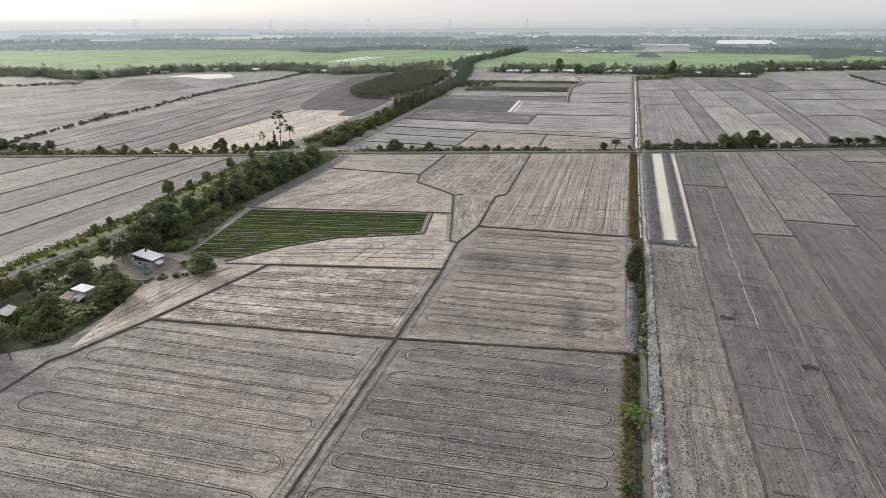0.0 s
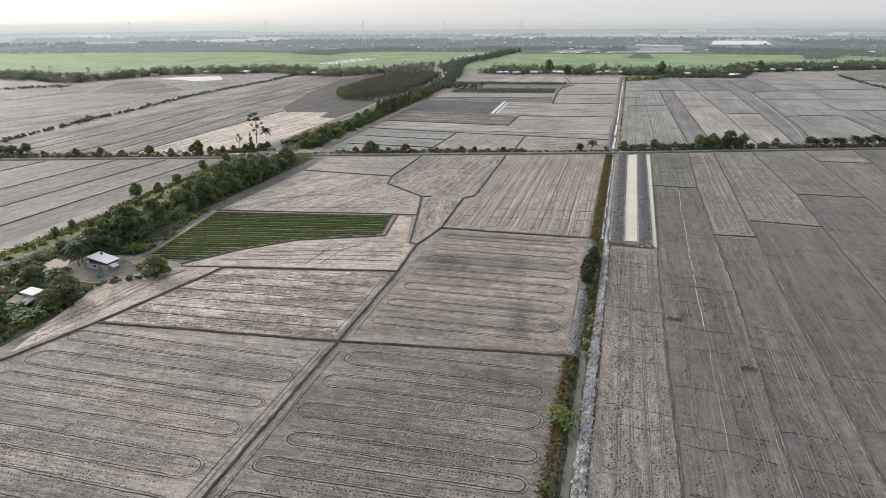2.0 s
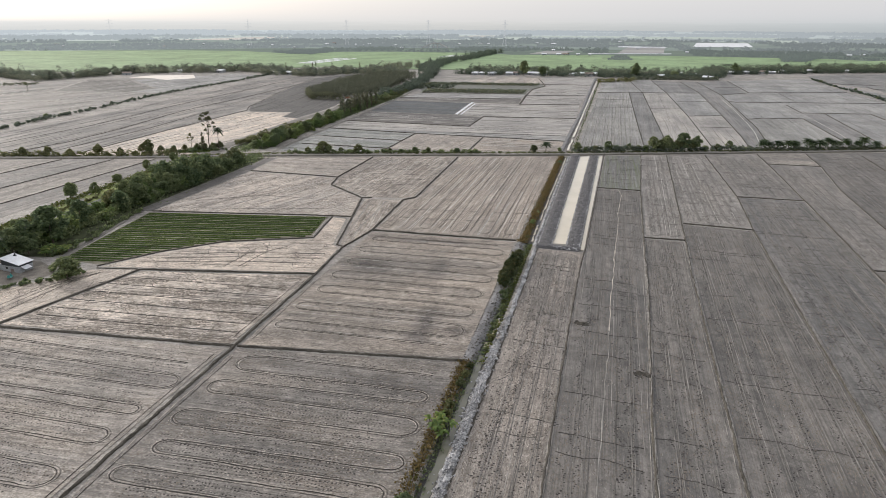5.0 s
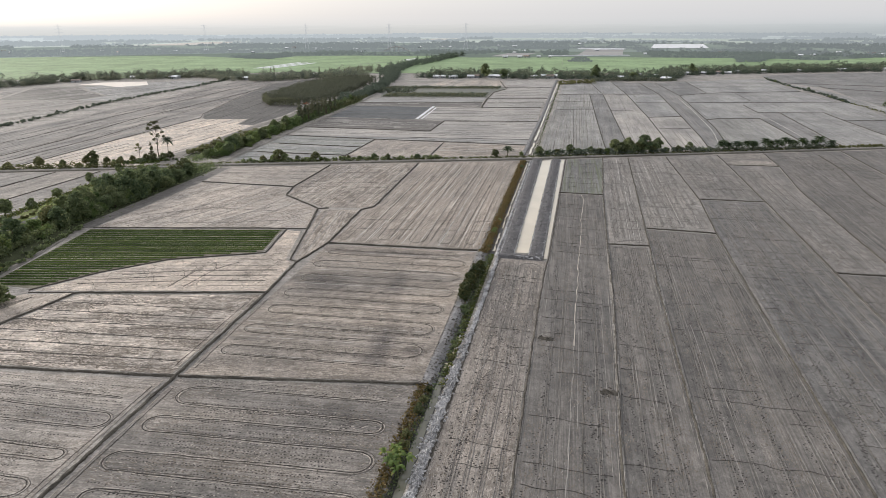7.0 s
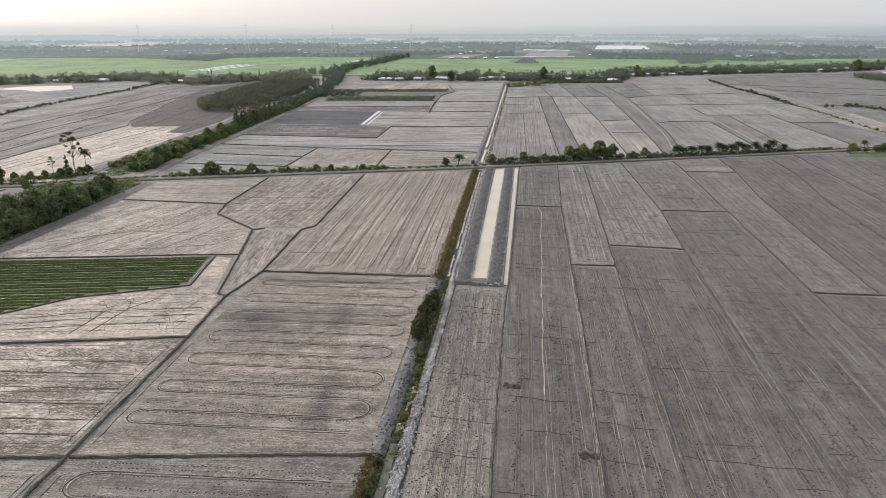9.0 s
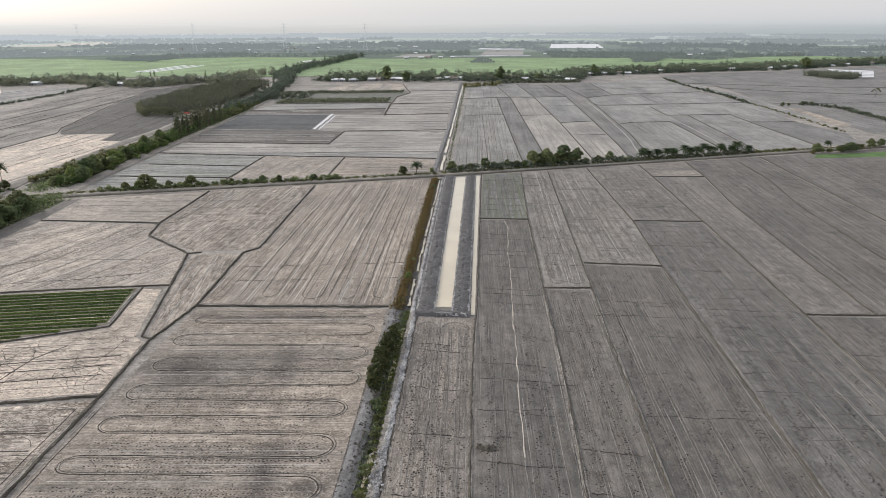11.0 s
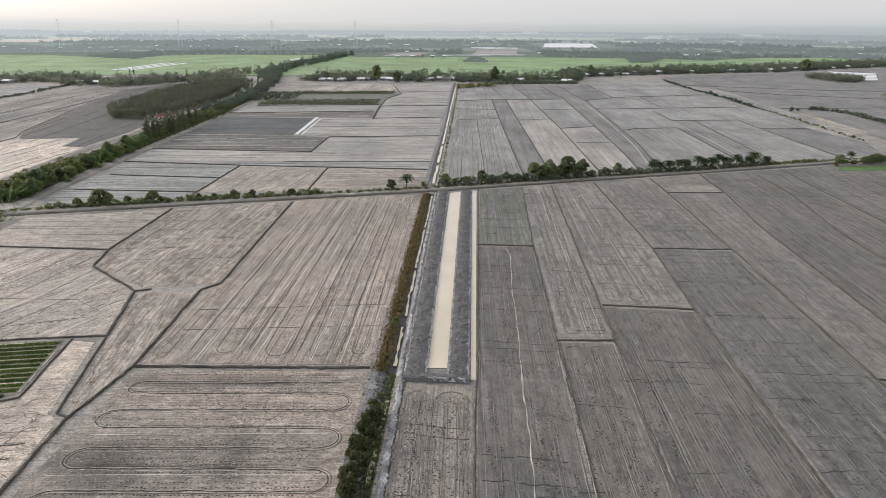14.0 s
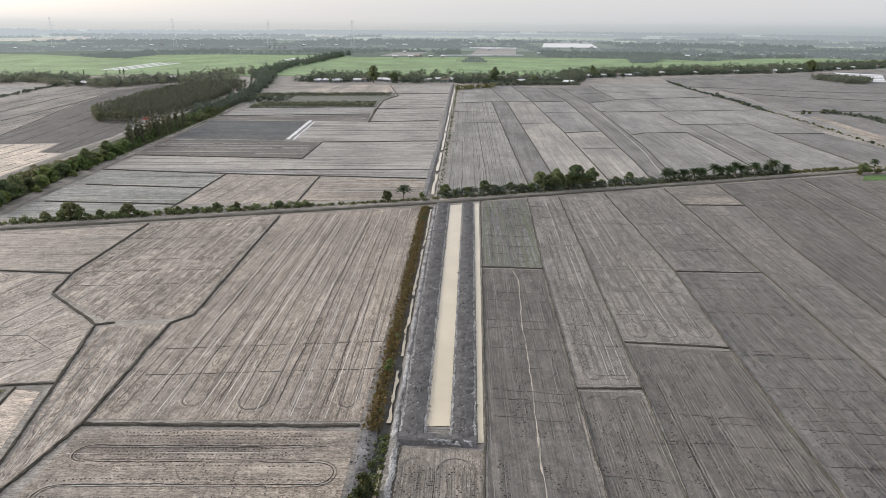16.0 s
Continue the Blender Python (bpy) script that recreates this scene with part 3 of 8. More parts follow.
def clumps(cs, rs, split=4, spread=0.75):
    """Break every ball of a crown into a few smaller, uneven ones."""
    c2, r2 = [], []
    for c, r in zip(cs, rs):
        for k in range(split):
            d = rng.normal(0, 1, 3)
            d *= spread * r * rng.uniform(0.4, 1.0) / max(np.linalg.norm(d), 1e-6)
            c2.append((c[0] + d[0], c[1] + d[1], max(0.2, c[2] + 0.8 * d[2])))
            r2.append(r * rng.uniform(0.32, 0.62))
    return c2, r2


def broadleaf(name, label, h=8.0, r=3.2, lumps=9, n=1500, leaf=0.34, mat="leaf", low=0.22, squash=0.9, cat="tree"):
    ob = thing(name, label, cat)
    cs, rs = [], []
    for k in range(lumps):
        t = (k + 0.5) / lumps
        a, z = 2.4 * k + rng.random(), h * (low + (0.84 - low) * t)
        d = r * (0.72 * math.sqrt(max(0.0, 1 - (1.5 * t - 0.6) ** 2)) if k < lumps - 1 else 0.1) * rng.uniform(0.5, 1.0)
        cs.append((d * math.cos(a), d * math.sin(a), z))
        rs.append(r * rng.uniform(0.4, 0.62))
    c2, r2 = clumps(cs, rs)
    p, d = blobs(c2 + cs, r2 + [0.8 * k for k in rs], int(n * 1.25), squash)
    v, f = cards(p, leaf, d + np.array([0, 0, 0.3]), 1.7)
    v[:, 2] = np.maximum(v[:, 2], 0.05)
    pieces = [pole((0, 0, -0.2), (0.1, 0, h * 0.55), 0.05 * r, 0.03 * r)]
    for c in cs[:5]:
        pieces.append(pole((0.06, 0, h * 0.3), (c[0] * 0.9, c[1] * 0.9, c[2]), 0.022 * r, 0.008 * r, 5))
    mesh("trunk", *joined(pieces), "bark", ob)
    mesh("crown", v, f, mat, ob)
    return ob


def open_tree(name, label, h, spots, n, leaf=0.34, mat="leaf_gum", girth=0.24):
    """A tall tree with a bare, slightly crooked trunk, long limbs and separate leaf clumps. spots: (x, y, share of h, radius)."""
    ob = thing(name, label, "tree")
    ps, x, y = [], 0.0, 0.0
    for k in range(6):
        nx, ny = x + rng.normal(0.06, 0.12), y + rng.normal(0, 0.12)
        ps.append(pole((x, y, h * 0.15 * k - 0.1 * (k == 0)), (nx, ny, h * 0.15 * (k + 1)), girth * (1 - 0.13 * k), girth * (1 - 0.13 * (k + 1))))
        x, y = nx, ny
    for a, b, z, r in spots:
        root = max(0.25, z - 0.2)
        ps.append(pole((x * root, y * root, h * root), (a * 0.9, b * 0.9, h * z), girth * 0.42, girth * 0.14, 5))
    mesh("trunk", *joined(ps), "bark", ob)
    c2, r2 = clumps([(a, b, h * z) for a, b, z, r in spots], [r for *_, r in spots], 4, 0.8)
    p, d = blobs(c2, r2, n, 0.7)
    mesh("crown", *cards(p, leaf, d + np.array([0, 0, 0.3]), 1.8), mat, ob)
    return ob


def coconut(name="coconut_palm", h=6.0, n=30, rise=1.15, label="coconut palm with a slim grey trunk and feathery fronds"):
    ob = thing(name, label, "palm")
    pieces, x = [], 0.0
    for k in range(5):
        pieces.append(pole((x, 0, h * k / 5 - 0.1), (x + 0.12, 0, h * (k + 1) / 5), 0.17 - 0.015 * k, 0.155 - 0.015 * k))
        x += 0.12
    mesh("trunk", *joined(pieces), "bark", ob)
    vs = []
    for k in range(n):
        a = 2.4 * k
        up = rise - 1.6 * (k / n)
        ln = rng.uniform(2.5, 3.3)
        pts = []
        for i in range(7):
            s = i / 6
            rr = ln * s * math.cos(up * (1 - 0.3 * s))
            pts.append((x + rr * math.cos(a), rr * math.sin(a), h + ln * (math.sin(up) * s - 0.55 * s * s)))
        side = Vector((-math.sin(a), math.cos(a), 0))
        for i in range(6):
            p, q = Vector(pts[i]), Vector(pts[i + 1])
            for sg in (-1, 1):
                w0 = 0.95 * math.sin(math.pi * (0.12 + 0.8 * i / 6))
                tip = p.lerp(q, 0.9) + side * sg * w0 + Vector((0, 0, -0.35 * w0))
                vs += [p, q, q.lerp(tip, 0.95), tip]
    v = np.array([tuple(p) for p in vs])
    mesh("crown", v, np.arange(len(v)).reshape(-1, 4), "frond", ob)
    return ob


def banana(name="banana_plant", h=3.2, stems=5):
    ob = thing(name, "clump of banana plants with broad light green leaves", "banana plant")
    tr, lf = [], []
    for s in range(stems):
        bx, by = rng.normal(0, 0.7, 2)
        hh = h * rng.uniform(0.45, 0.7)
        tr.append(pole((bx, by, -0.1), (bx * 1.15, by * 1.15, hh), 0.13, 0.09))
        for k in range(7):
            a, ln = rng.random() * 6.28, rng.uniform(1.4, 2.3)
            side = Vector((-math.sin(a), math.cos(a), 0)) * 0.27
            prev = Vector((bx * 1.15, by * 1.15, hh))
            for i in range(4):
                t = (i + 1) / 4
                q = Vector((bx * 1.15, by * 1.15, hh)) + Vector((math.cos(a) * ln * t * 0.8, math.sin(a) * ln * t * 0.8, ln * (0.95 * t - 0.95 * t * t)))
                w0, w1 = math.sin(math.pi * (0.12 + 0.76 * i / 4)), math.sin(math.pi * (0.12 + 0.76 * t))
                lf += [prev - side * w0, prev + side * w0, q + side * w1, q - side * w1]
                prev = q
    for stem in tr:
        mesh("stem", *stem, "leaf_olive", ob)
    v = np.array([tuple(p) for p in lf])
    mesh("leaves", v, np.arange(len(v)).reshape(-1, 4), "banana", ob)
    return ob


KINDS = {}


def kinds(key, obs):
    KINDS[key] = [[o, False] for o in obs]


def plant(key, x, y, size=1.0, z=0.0, tall=1.0, group=""):
    """Stand one more plant of a kind: the first models first, then copies of them."""
    row = KINDS[key][int(rng.integers(len(KINDS[key])))]
    m = pose(x, y, z, 0, 0, float(rng.random() * 360)) @ Matrix.Diagonal((size, size, size * tall, 1))
    if row[1]:
        ob = copy_thing(row[0], m)
    else:
        ob, row[1] = row[0], True
        ob.matrix_basis = m
    if group:
        ob["group"] = group
    return ob


def grass(name, spots, n, size, mat, label, z=0.0, tall=0.6):
    """A patch of grass and weeds: many blades in one mesh. spots: (x, y, radius)."""
    s = np.asarray(spots, dtype=float)
    pick = rng.choice(len(s), n, p=s[:, 2] ** 2 / (s[:, 2] ** 2).sum())
    d = rng.normal(0, 0.5, (n, 2))
    p = np.zeros((n, 3))
    p[:, :2] = s[pick, :2] + d * s[pick, 2:3]
    p[:, 2] = z + rng.random(n) ** 2 * tall + size * 0.25
    v, f = cards(p, size)
    return tagged(mesh(name, v, f, mat), label, "grass", "", "stuff")


def along(points, step, width=0.0):
    """Spots along a line, scattered to both sides."""
    p = resample(points, step)
    if width:
        p = p + rng.uniform(-width, width, p.shape)
    return p


# ---- ground, with the ditch cut into it ----
def ditch_x(y):
    return 8.3 + 0.0222 * y


cols = [-4900, -3000, -1500, -700, -300, -120, -40, -12, -5.2, -3.9, -2.2, -0.6, 0.9, 1.7, 3.4, 12, 40, 120, 300, 700, 1500, 3000, 4900]
drop = {-2.2: -0.25, -0.6: -0.9, 0.9: -0.9, 1.7: -0.1}
rows = [-1500, -600, -200, 0, 40, 80, 120, 160, 200, 240, 280, 320, 352, 400, 500, 600, 700, 846, 852, 1000, 1500, 2500, 4900]
gv = []
for y in rows:
    for x in cols:
        cut = drop.get(x, 0.0) if -250 <= y <= 846 else 0.0
        gv.append((x + ditch_x(min(y, 900)), y, cut))
nc = len(cols)
gf = [[j * nc + i, j * nc + i + 1, (j + 1) * nc + i + 1, (j + 1) * nc + i] for j in range(len(rows) - 1) for i in range(nc - 1)]
tagged(mesh("ground", gv, gf, "ground"), "flat delta farmland of bare and grassy earth reaching the horizon", "ground", "", "structure")


def ew_road(x, off=0.0):
    """The y of the east-west farm road at x."""
    return float(np.interp(x, [-700, -304, -175, -137, 13, 77, 150, 220, 700], [150, 262, 298, 313, 353.5, 374, 397, 420, 573])) + off


def on_road(x0, x1, off=0.0, step=20.0):
    return [(x, ew_road(x, off)) for x in np.linspace(x0, x1, max(2, int(abs(x1 - x0) / step) + 1))]


band("dirt_road", on_road(-600, 620, -1.6), [(-1.7, -0.05), (-1.0, 0.42), (0.9, 0.46), (1.5, -0.05)], "dirt_road", "pale dirt farm road on a low dyke between the fields", "dirt road", 6, 0.15, 0.1)
band("road_foot", on_road(-600, 620, -6.2), [(-1.9, 0.03), (1.9, 0.03)], "tan_dim", "dry earth strip at the foot of the farm road", "bank", 8, 0, 0)
# the bank's dark colour carries the shadow line on its south side
band("road_bank", on_road(-600, 620, -3.6), [(-0.6, 0.28), (-0.3, 0.34), (0.3, 0.25), (0.9, 0.02)], "road_bank", "earth bank along the dirt farm road, coloured dark for its shadow", "bank", 5, 0.2, 0.12)
road_line = [(-158.5, 0), (-157.5, 136), (-155.6, 155), (-155.4, 178), (-154.6, 204), (-159, 250), (-165, 305), (-171, 335), (-175.5, 410), (-174, 490), (-182, 560)]
band("road", road_line[:7], [(-1.7, -0.05), (-1.6, 0.25), (1.6, 0.25), (1.7, -0.05)], "asphalt", "narrow grey paved road beside the tree belt", "road", 6, 0, 0.04)
band("dirt_road", road_line[6:], [(-2.6, -0.05), (-2.2, 0.2), (2.2, 0.2), (2.6, -0.05)], "dirt_road", "pale dirt track running on beyond the crossing", "dirt road", 6, 0.1, 0.08)
path_line = [(-137, 319), (-139, 345), (-141, 398), (-141.8, 434), (-143, 479), (-144.5, 540), (-148.5, 600), (-151, 640)]
band("footpath", path_line, [(-1.1, 0.0), (-0.7, 0.16), (0.7, 0.16), (1.1, 0.0)], "dirt_road", "pale trodden path along the hedge", "path", 5, 0.3, 0.15)
ns_road = [(13.2, 362), (15, 420), (18.2, 520), (21.9, 757), (24.5, 847)]
band("dyke_path", ns_road, [(-1.3, 0.0), (-0.7, 0.45), (0.7, 0.45), (1.2, 0.0)], "silt_dark", "grey earth dyke path along the ditch", "path", 6, 0.12, 0.1)

# ---- the parcels south of the farm road ----
LOOPED = "dry harvested paddy field with long looping harvester ruts"
f_e0 = field([(-40, 30), (7.0, 30), (7.6, 126), (-40.5, 120.3)], "earth", 3, LOOPED)
f_w0 = field([(-104, 30), (-43, 30), (-43, 119.6), (-100, 114.8), (-106, 97.5), (-108, 83)], "tan_near", 2, LOOPED)
f_e1 = field([(-40.5, 122.3), (7.8, 128), (8.6, 205), (-39.2, 204.2)], "tan_damp", 2, LOOPED)
f_w1 = field([(-99.8, 117.8), (-43, 122), (-42.6, 162.6), (-90.6, 154.4)], "mottled", 5, "dry paddy field mottled with dark wet streaks")
f_h = field([(-108.5, 100), (-102, 117), (-92.8, 155), (-105, 152), (-117, 134.5), (-112.5, 115)], "pale", 70, "pale curved strip of dry paddy beside the homestead")
f_w2 = field([(-104, 154.8), (-91, 157), (-42.6, 165.4), (-44.2, 186), (-47.2, 188.8), (-53.4, 215.6), (-58.6, 216.2), (-55.2, 192.6), (-81.8, 181.8), (-95.0, 168.8)], "pale", 9, "pale dry paddy wedge below the vegetable field")
f_s = field([(-43, 189), (-45, 190), (-51.4, 219), (-56, 242.8), (-42, 244.4), (-40.4, 207)], "mottled_pale", 95, "narrow dry strip of paddy between two bunds")
f_w3 = field([(-126, 208.4), (-53, 219.8), (-58.6, 243.2), (-78.8, 260), (-81.6, 273.6), (-125, 275.8)], "tan_wide", 62, "pale dry harvested paddy field")
f_w4 = field([(-125.5, 278.4), (-82, 276.4), (-81.4, 320.5), (-127, 307.5)], "tan", 8, "dry paddy field below the farm road")
f_n1 = field([(-80.2, 275.4), (-77.4, 262), (-57, 246.2), (-41.4, 247.8), (-38.4, 250.6), (-39, 333), (-79.8, 321)], "mottled_pale", 88, "dry paddy field streaked with pale tyre tracks")
f_n2 = field([(-39.2, 207.2), (8.8, 207.8), (13, 346.5), (-36.8, 333.8), (-36.4, 249.2), (-40.2, 244.6)], "tan_pale", 89, "dry paddy field with pale parallel tyre tracks")
# darker soil strip stands in for the soft shadow beside the tree belt
field([(-133, 207), (-127, 207), (-126, 276), (-128.2, 307), (-133, 305)], "brown", 90, "grey bare strip of earth along the tree belt, darkened as its soft shadow")
f_p0 = field([(12.6, 30), (26.0, 30), (27.4, 100), (28.4, 150), (29.8, 195), (30.4, 200), (16.2, 200.6)], "tan_dim", 90, "narrow dry paddy field dotted with footprints")
f_ea = field([(26.8, 30), (42.5, 30), (44.8, 118), (46.2, 146), (48.6, 219), (50.6, 282.4), (33.4, 282.8), (31.4, 205), (30.7, 195), (29.2, 150), (28.2, 100)], "grey_green", 90, "grey-brown dry paddy strip with a pale drainage line")
f_ea2 = field([(34, 285), (50.8, 284.6), (54.6, 360.5), (36.8, 355)], "regrowth_grey", 90, "dry paddy with thin green regrowth")
f_eb = field([(43.5, 30), (55.4, 30), (61.3, 218.4), (49.6, 218.8), (47.2, 146), (45.7, 118)], "grey_green", 89, "narrow grey-brown dry paddy strip")
f_eb2 = field([(50, 221.2), (62.2, 221.2), (64.2, 282), (67.8, 364), (55.6, 360.8), (51.6, 284)], "mid", 89, "grey-brown dry paddy strip")
f_ec = field([(56.4, 30), (79, 30), (85.4, 235.6), (63.4, 237.6), (60.4, 163)], "brown", 88, "broad grey-brown dry paddy field with tyre tracks")
f_ec2 = field([(63.8, 240.4), (86, 238.4), (88.2, 282), (87.4, 370), (68.8, 364.4), (65.2, 282)], "mid", 89, "dry paddy field of grey-brown stubble")
f_ed = field([(80, 30), (106, 30), (110.6, 204), (113.2, 281.4), (89.4, 281.4), (86.4, 237)], "lilac", 88, "grey-brown dry paddy field with faint cross cracks")
f_ed2 = field([(89.4, 283.6), (113.4, 283.6), (114.6, 353), (115, 379), (88.4, 370.4)], "mid_dim", 90, "grey-brown dry paddy field below the farm road")
f_ee = field([(107, 30), (170, 30), (170, 203), (111.6, 203.6)], "brown", 88, "wide grey-brown dry paddy field")
f_ee2 = field([(111.8, 206), (127.8, 206), (130, 252), (132.6, 304), (138.6, 353), (115.8, 352.2), (114.4, 283)], "mid_dim", 88, "grey-brown dry paddy strip")
field([(116, 355), (139, 355.4), (140.6, 388), (116, 379.4)], "earth", 2, "small dry paddy plot below the farm road")
f_ef = field([(129, 206), (175, 206), (184, 401), (142, 388.4), (140, 354), (133.6, 304), (130.8, 252)], "grey_green", 88, "dry paddy with faint green regrowth")
f_eg = field([(176.4, 206), (240, 206), (300, 438), (185.4, 401.4)], "brown", 85, "wide grey-brown dry paddy field")
field([(171, 30), (320, 30), (320, 203), (171, 203)], "brown", 88, "wide grey-brown dry paddy field")
field([(212, 399), (240, 402), (300, 408), (300, 430), (246, 414), (219, 409)], "young_rice", 0, "small deep green plot of young rice", "field", 0.1)

B_MAIN = [(-41.6, 30), (-41.7, 121.3), (-41.9, 164), (-43, 187.5), (-39.9, 205.6), (-41, 245), (-37.3, 249.6), (-37.8, 332)]
bund(B_MAIN, 1.7, 0.42, "long dark earth bund dividing the paddy fields")
bund([(-108, 82), (-108.6, 94), (-106.4, 98.6), (-100.9, 116.4)], 1.6, 0.4)
bund([(-100.9, 116.4), (-42, 121.2)], 1.8, 0.42)
bund([(-41, 121.3), (8.2, 127)], 1.6, 0.4)
bund([(-100.9, 116.4), (-91.6, 155.4), (-42.2, 164.2)], 1.7, 0.4)
bund([(-92, 155.4), (-104.5, 153.4)], 1.0, 0.25)
bund([(-39.5, 205.6), (8.8, 206.4)], 1.8, 0.42)
bund([(-126.8, 207.2), (-60, 217.9), (-52.2, 218.7)], 1.5, 0.35)
bund([(-52.2, 218.7), (-57.8, 244), (-78.2, 261), (-81, 274.8), (-80.6, 321)], 1.7, 0.45)
bund([(-57.8, 243.8), (-54, 245.2)], 2.2, 0.35)
bund([(-52.2, 218.6), (-45.7, 188.6), (-42.6, 187.4)], 1.3, 0.38)
bund([(-125.5, 277.2), (-81.4, 275.1)], 1.5, 0.38)
bund([(-59.2, 217.2), (-55.8, 193.4), (-81.8, 182.7), (-95.2, 169.8), (-105.5, 154.6)], 1.1, 0.3)
bund([(26.4, 30), (27.8, 100), (28.8, 150), (30.2, 195), (30.9, 204), (36.0, 356)], 1.0, 0.3)
bund([(43, 30), (45.2, 116), (46.7, 146), (48.2, 182), (49.2, 220), (51.1, 283.5), (55.1, 361)], 1.1, 0.34)
bund([(55.9, 30), (60.6, 190), (62.2, 220), (64.8, 282), (68.2, 364)], 1.15, 0.34)
bund([(79.5, 30), (84, 190), (86, 237), (88.8, 282), (88, 370)], 1.15, 0.34)
bund([(106.5, 30), (111.2, 205), (113.8, 282.5), (115.4, 353), (115.6, 379)], 1.15, 0.34)
bund([(128.3, 205), (130.4, 252), (133.2, 304), (139.6, 354), (141.4, 388)], 1.1, 0.3)
bund([(170.5, 30), (175.7, 205), (185, 401)], 1.0, 0.3)
for pts in ([(33.2, 284), (51, 283.4)], [(49.4, 219.8), (62, 220)], [(63.4, 239.2), (86, 237.2)], [(88.8, 282.5), (113.8, 282.5)], [(115.6, 353.6), (139.4, 354.2)], [(111, 204.8), (175, 204.6)]):
    bund(pts, 1.3, 0.36)

# the same strips going on to the south
SOUTH = [(-104, -43, "tan"), (-40, 7, "earth"), (12.6, 26, "tan_dim"), (26.8, 42.5, "grey_green"), (43.5, 55.4, "grey_green"), (56.4, 79, "brown"), (80, 106, "brown"), (107, 170, "brown"), (171, 320, "brown")]
for k, (x0, x1, mt) in enumerate(SOUTH):
    field([(x0, -220), (x1, -220), (x1, 29.6), (x0, 29.6)], mt, 3 if k < 2 else 89, "dry harvested paddy strip running on southwards")
    if k not in (1, 8):
        xb = (x1 + SOUTH[k + 1][0]) / 2
        bund([(xb, -220), (xb, 30)], 1.5, 0.36)

# ruts of the harvester, and footprints between them
def driven(owner, levels, x0, x1, slope, trails):
    """A field the harvester drove to and fro, with rows of footprints beside its line and trails across."""
    line = serpentine(levels, x0, x1, slope)
    line = resample(line, 0.7)
    lines_on(owner, "wheel_ruts", [line], 0.07, "rut_dark", wander=0.16)
    lines_on(owner, "wheel_ruts", [beside(line, 0.5)], 0.05, "rut_soft", wander=0.12)
    lines_on(owner, "rut_edges", [beside(line, -0.3), beside(line, 0.25)], 0.06, "crumb_pale", wander=0.12, lip=0)
    slits = []
    for k in range(int((x1 - x0) * 1.5)):
        x, y, n = rng.uniform(x0, x1 - 1), rng.uniform(min(levels), max(levels) - 5), rng.uniform(1.5, 5.5)
        slits.append([(x, y), (x + rng.normal(0.25, 0.2), y + n / 2), (x + rng.normal(0.5, 0.25), y + n)])
    lines_on(owner, "soil_cracks", slits, 0.04, "rut_soft", wander=0.1, lip=0)
    foot = []
    for y in levels:
        for o, odds in ((0.95, 0.95), (-0.75, 0.7), (1.9, 0.8), (2.7, 0.75), (3.5, 0.5)):
            if rng.random() < odds:
                a, b = x0 + rng.uniform(1, 10), x1 - rng.uniform(0.5, 9)
                foot.append([(a, y + o + slope * a), ((a + b) / 2, y + o + slope * (a + b) / 2 + rng.normal(0, 0.15)), (b, y + o + slope * b)])
    prints_on(owner, foot, 0.62, 0.21, 0.06, wind=0.22)
    cross = []
    for k in range(trails):
        x, y = rng.uniform(x0 + 3, x1 - 3), rng.uniform(min(levels), max(levels) - 8)
        l = [(x, y)]
        for s in range(int(rng.integers(3, 7))):
            x, y = x + rng.normal(0.6, 1.6), y + rng.uniform(1.5, 3.5)
            if x0 + 1 < x < x1 - 1 and y < max(levels) + 2:
                l.append((x, y))
        if len(l) > 1:
            cross.append(l)
    prints_on(owner, cross, 0.55, 0.17, 0.12, wind=0.3)


driven(f_e1, [200.6, 196.4, 191.1, 185.5, 180.0, 174.6, 169.5, 163.8, 158.8, 153.3, 147.3, 142.6, 136.7, 132.2], -38.5, 6.4, 0.02, 26)
driven(f_e0, [119.6, 113.3, 109.5, 104.6, 99.2, 94.2, 90.2, 86.4, 83.0, 78.9, 74.5, 70, 66, 61, 56, 51], -38.4, 5.6, 0.03, 26)
driven(f_w0, [112.5, 107.3, 102.7, 96.4, 93.7, 89.0, 84.8, 78.4, 73.8, 69, 64, 59, 54], -103.0, -45.0, 0.0, 24)
for fo, n, tn in ((f_e1, 9000, 2), (f_e0, 11000, 2), (f_w0, 12000, 2), (f_p0, 5000, 90), (f_w1, 9000, 5), (f_w2, 3500, 9), (f_n2, 7000, 89), (f_n1, 7000, 86), (f_w3, 6000, 62), (f_h, 2500, 70), (f_s, 1500, 100)):
    far_off = fo in (f_n2, f_n1, f_w3)
    heavy = fo is f_w1 or fo is f_n1
    crumbs_on(fo, int(n * (0.7 if fo is f_w1 else 0.25 if heavy else 1.3)), (0.5 if heavy else 0.26) * (1.5 if far_off else 1), (0.12 if heavy else 0.075) * (1.4 if far_off else 1), "crumb_dark", tn, 0.75 if heavy else 0.65)
    crumbs_on(fo, int(n * 0.45), 0.26 * (1.5 if far_off else 1), 0.05 * (1.4 if far_off else 1), "crumb_pale", tn, 0.65)
for fo, n in ((f_ea, 5000), (f_eb, 3500), (f_ec, 6000), (f_ed, 6000), (f_ee, 6000), (f_eb2, 1600), (f_ec2, 2200), (f_ee2, 2000)):
    crumbs_on(fo, n, 0.3, 0.08, "crumb_dark", 89, 0.65)
    crumbs_on(fo, n // 4, 0.32, 0.05, "tread", 89, 0.6)
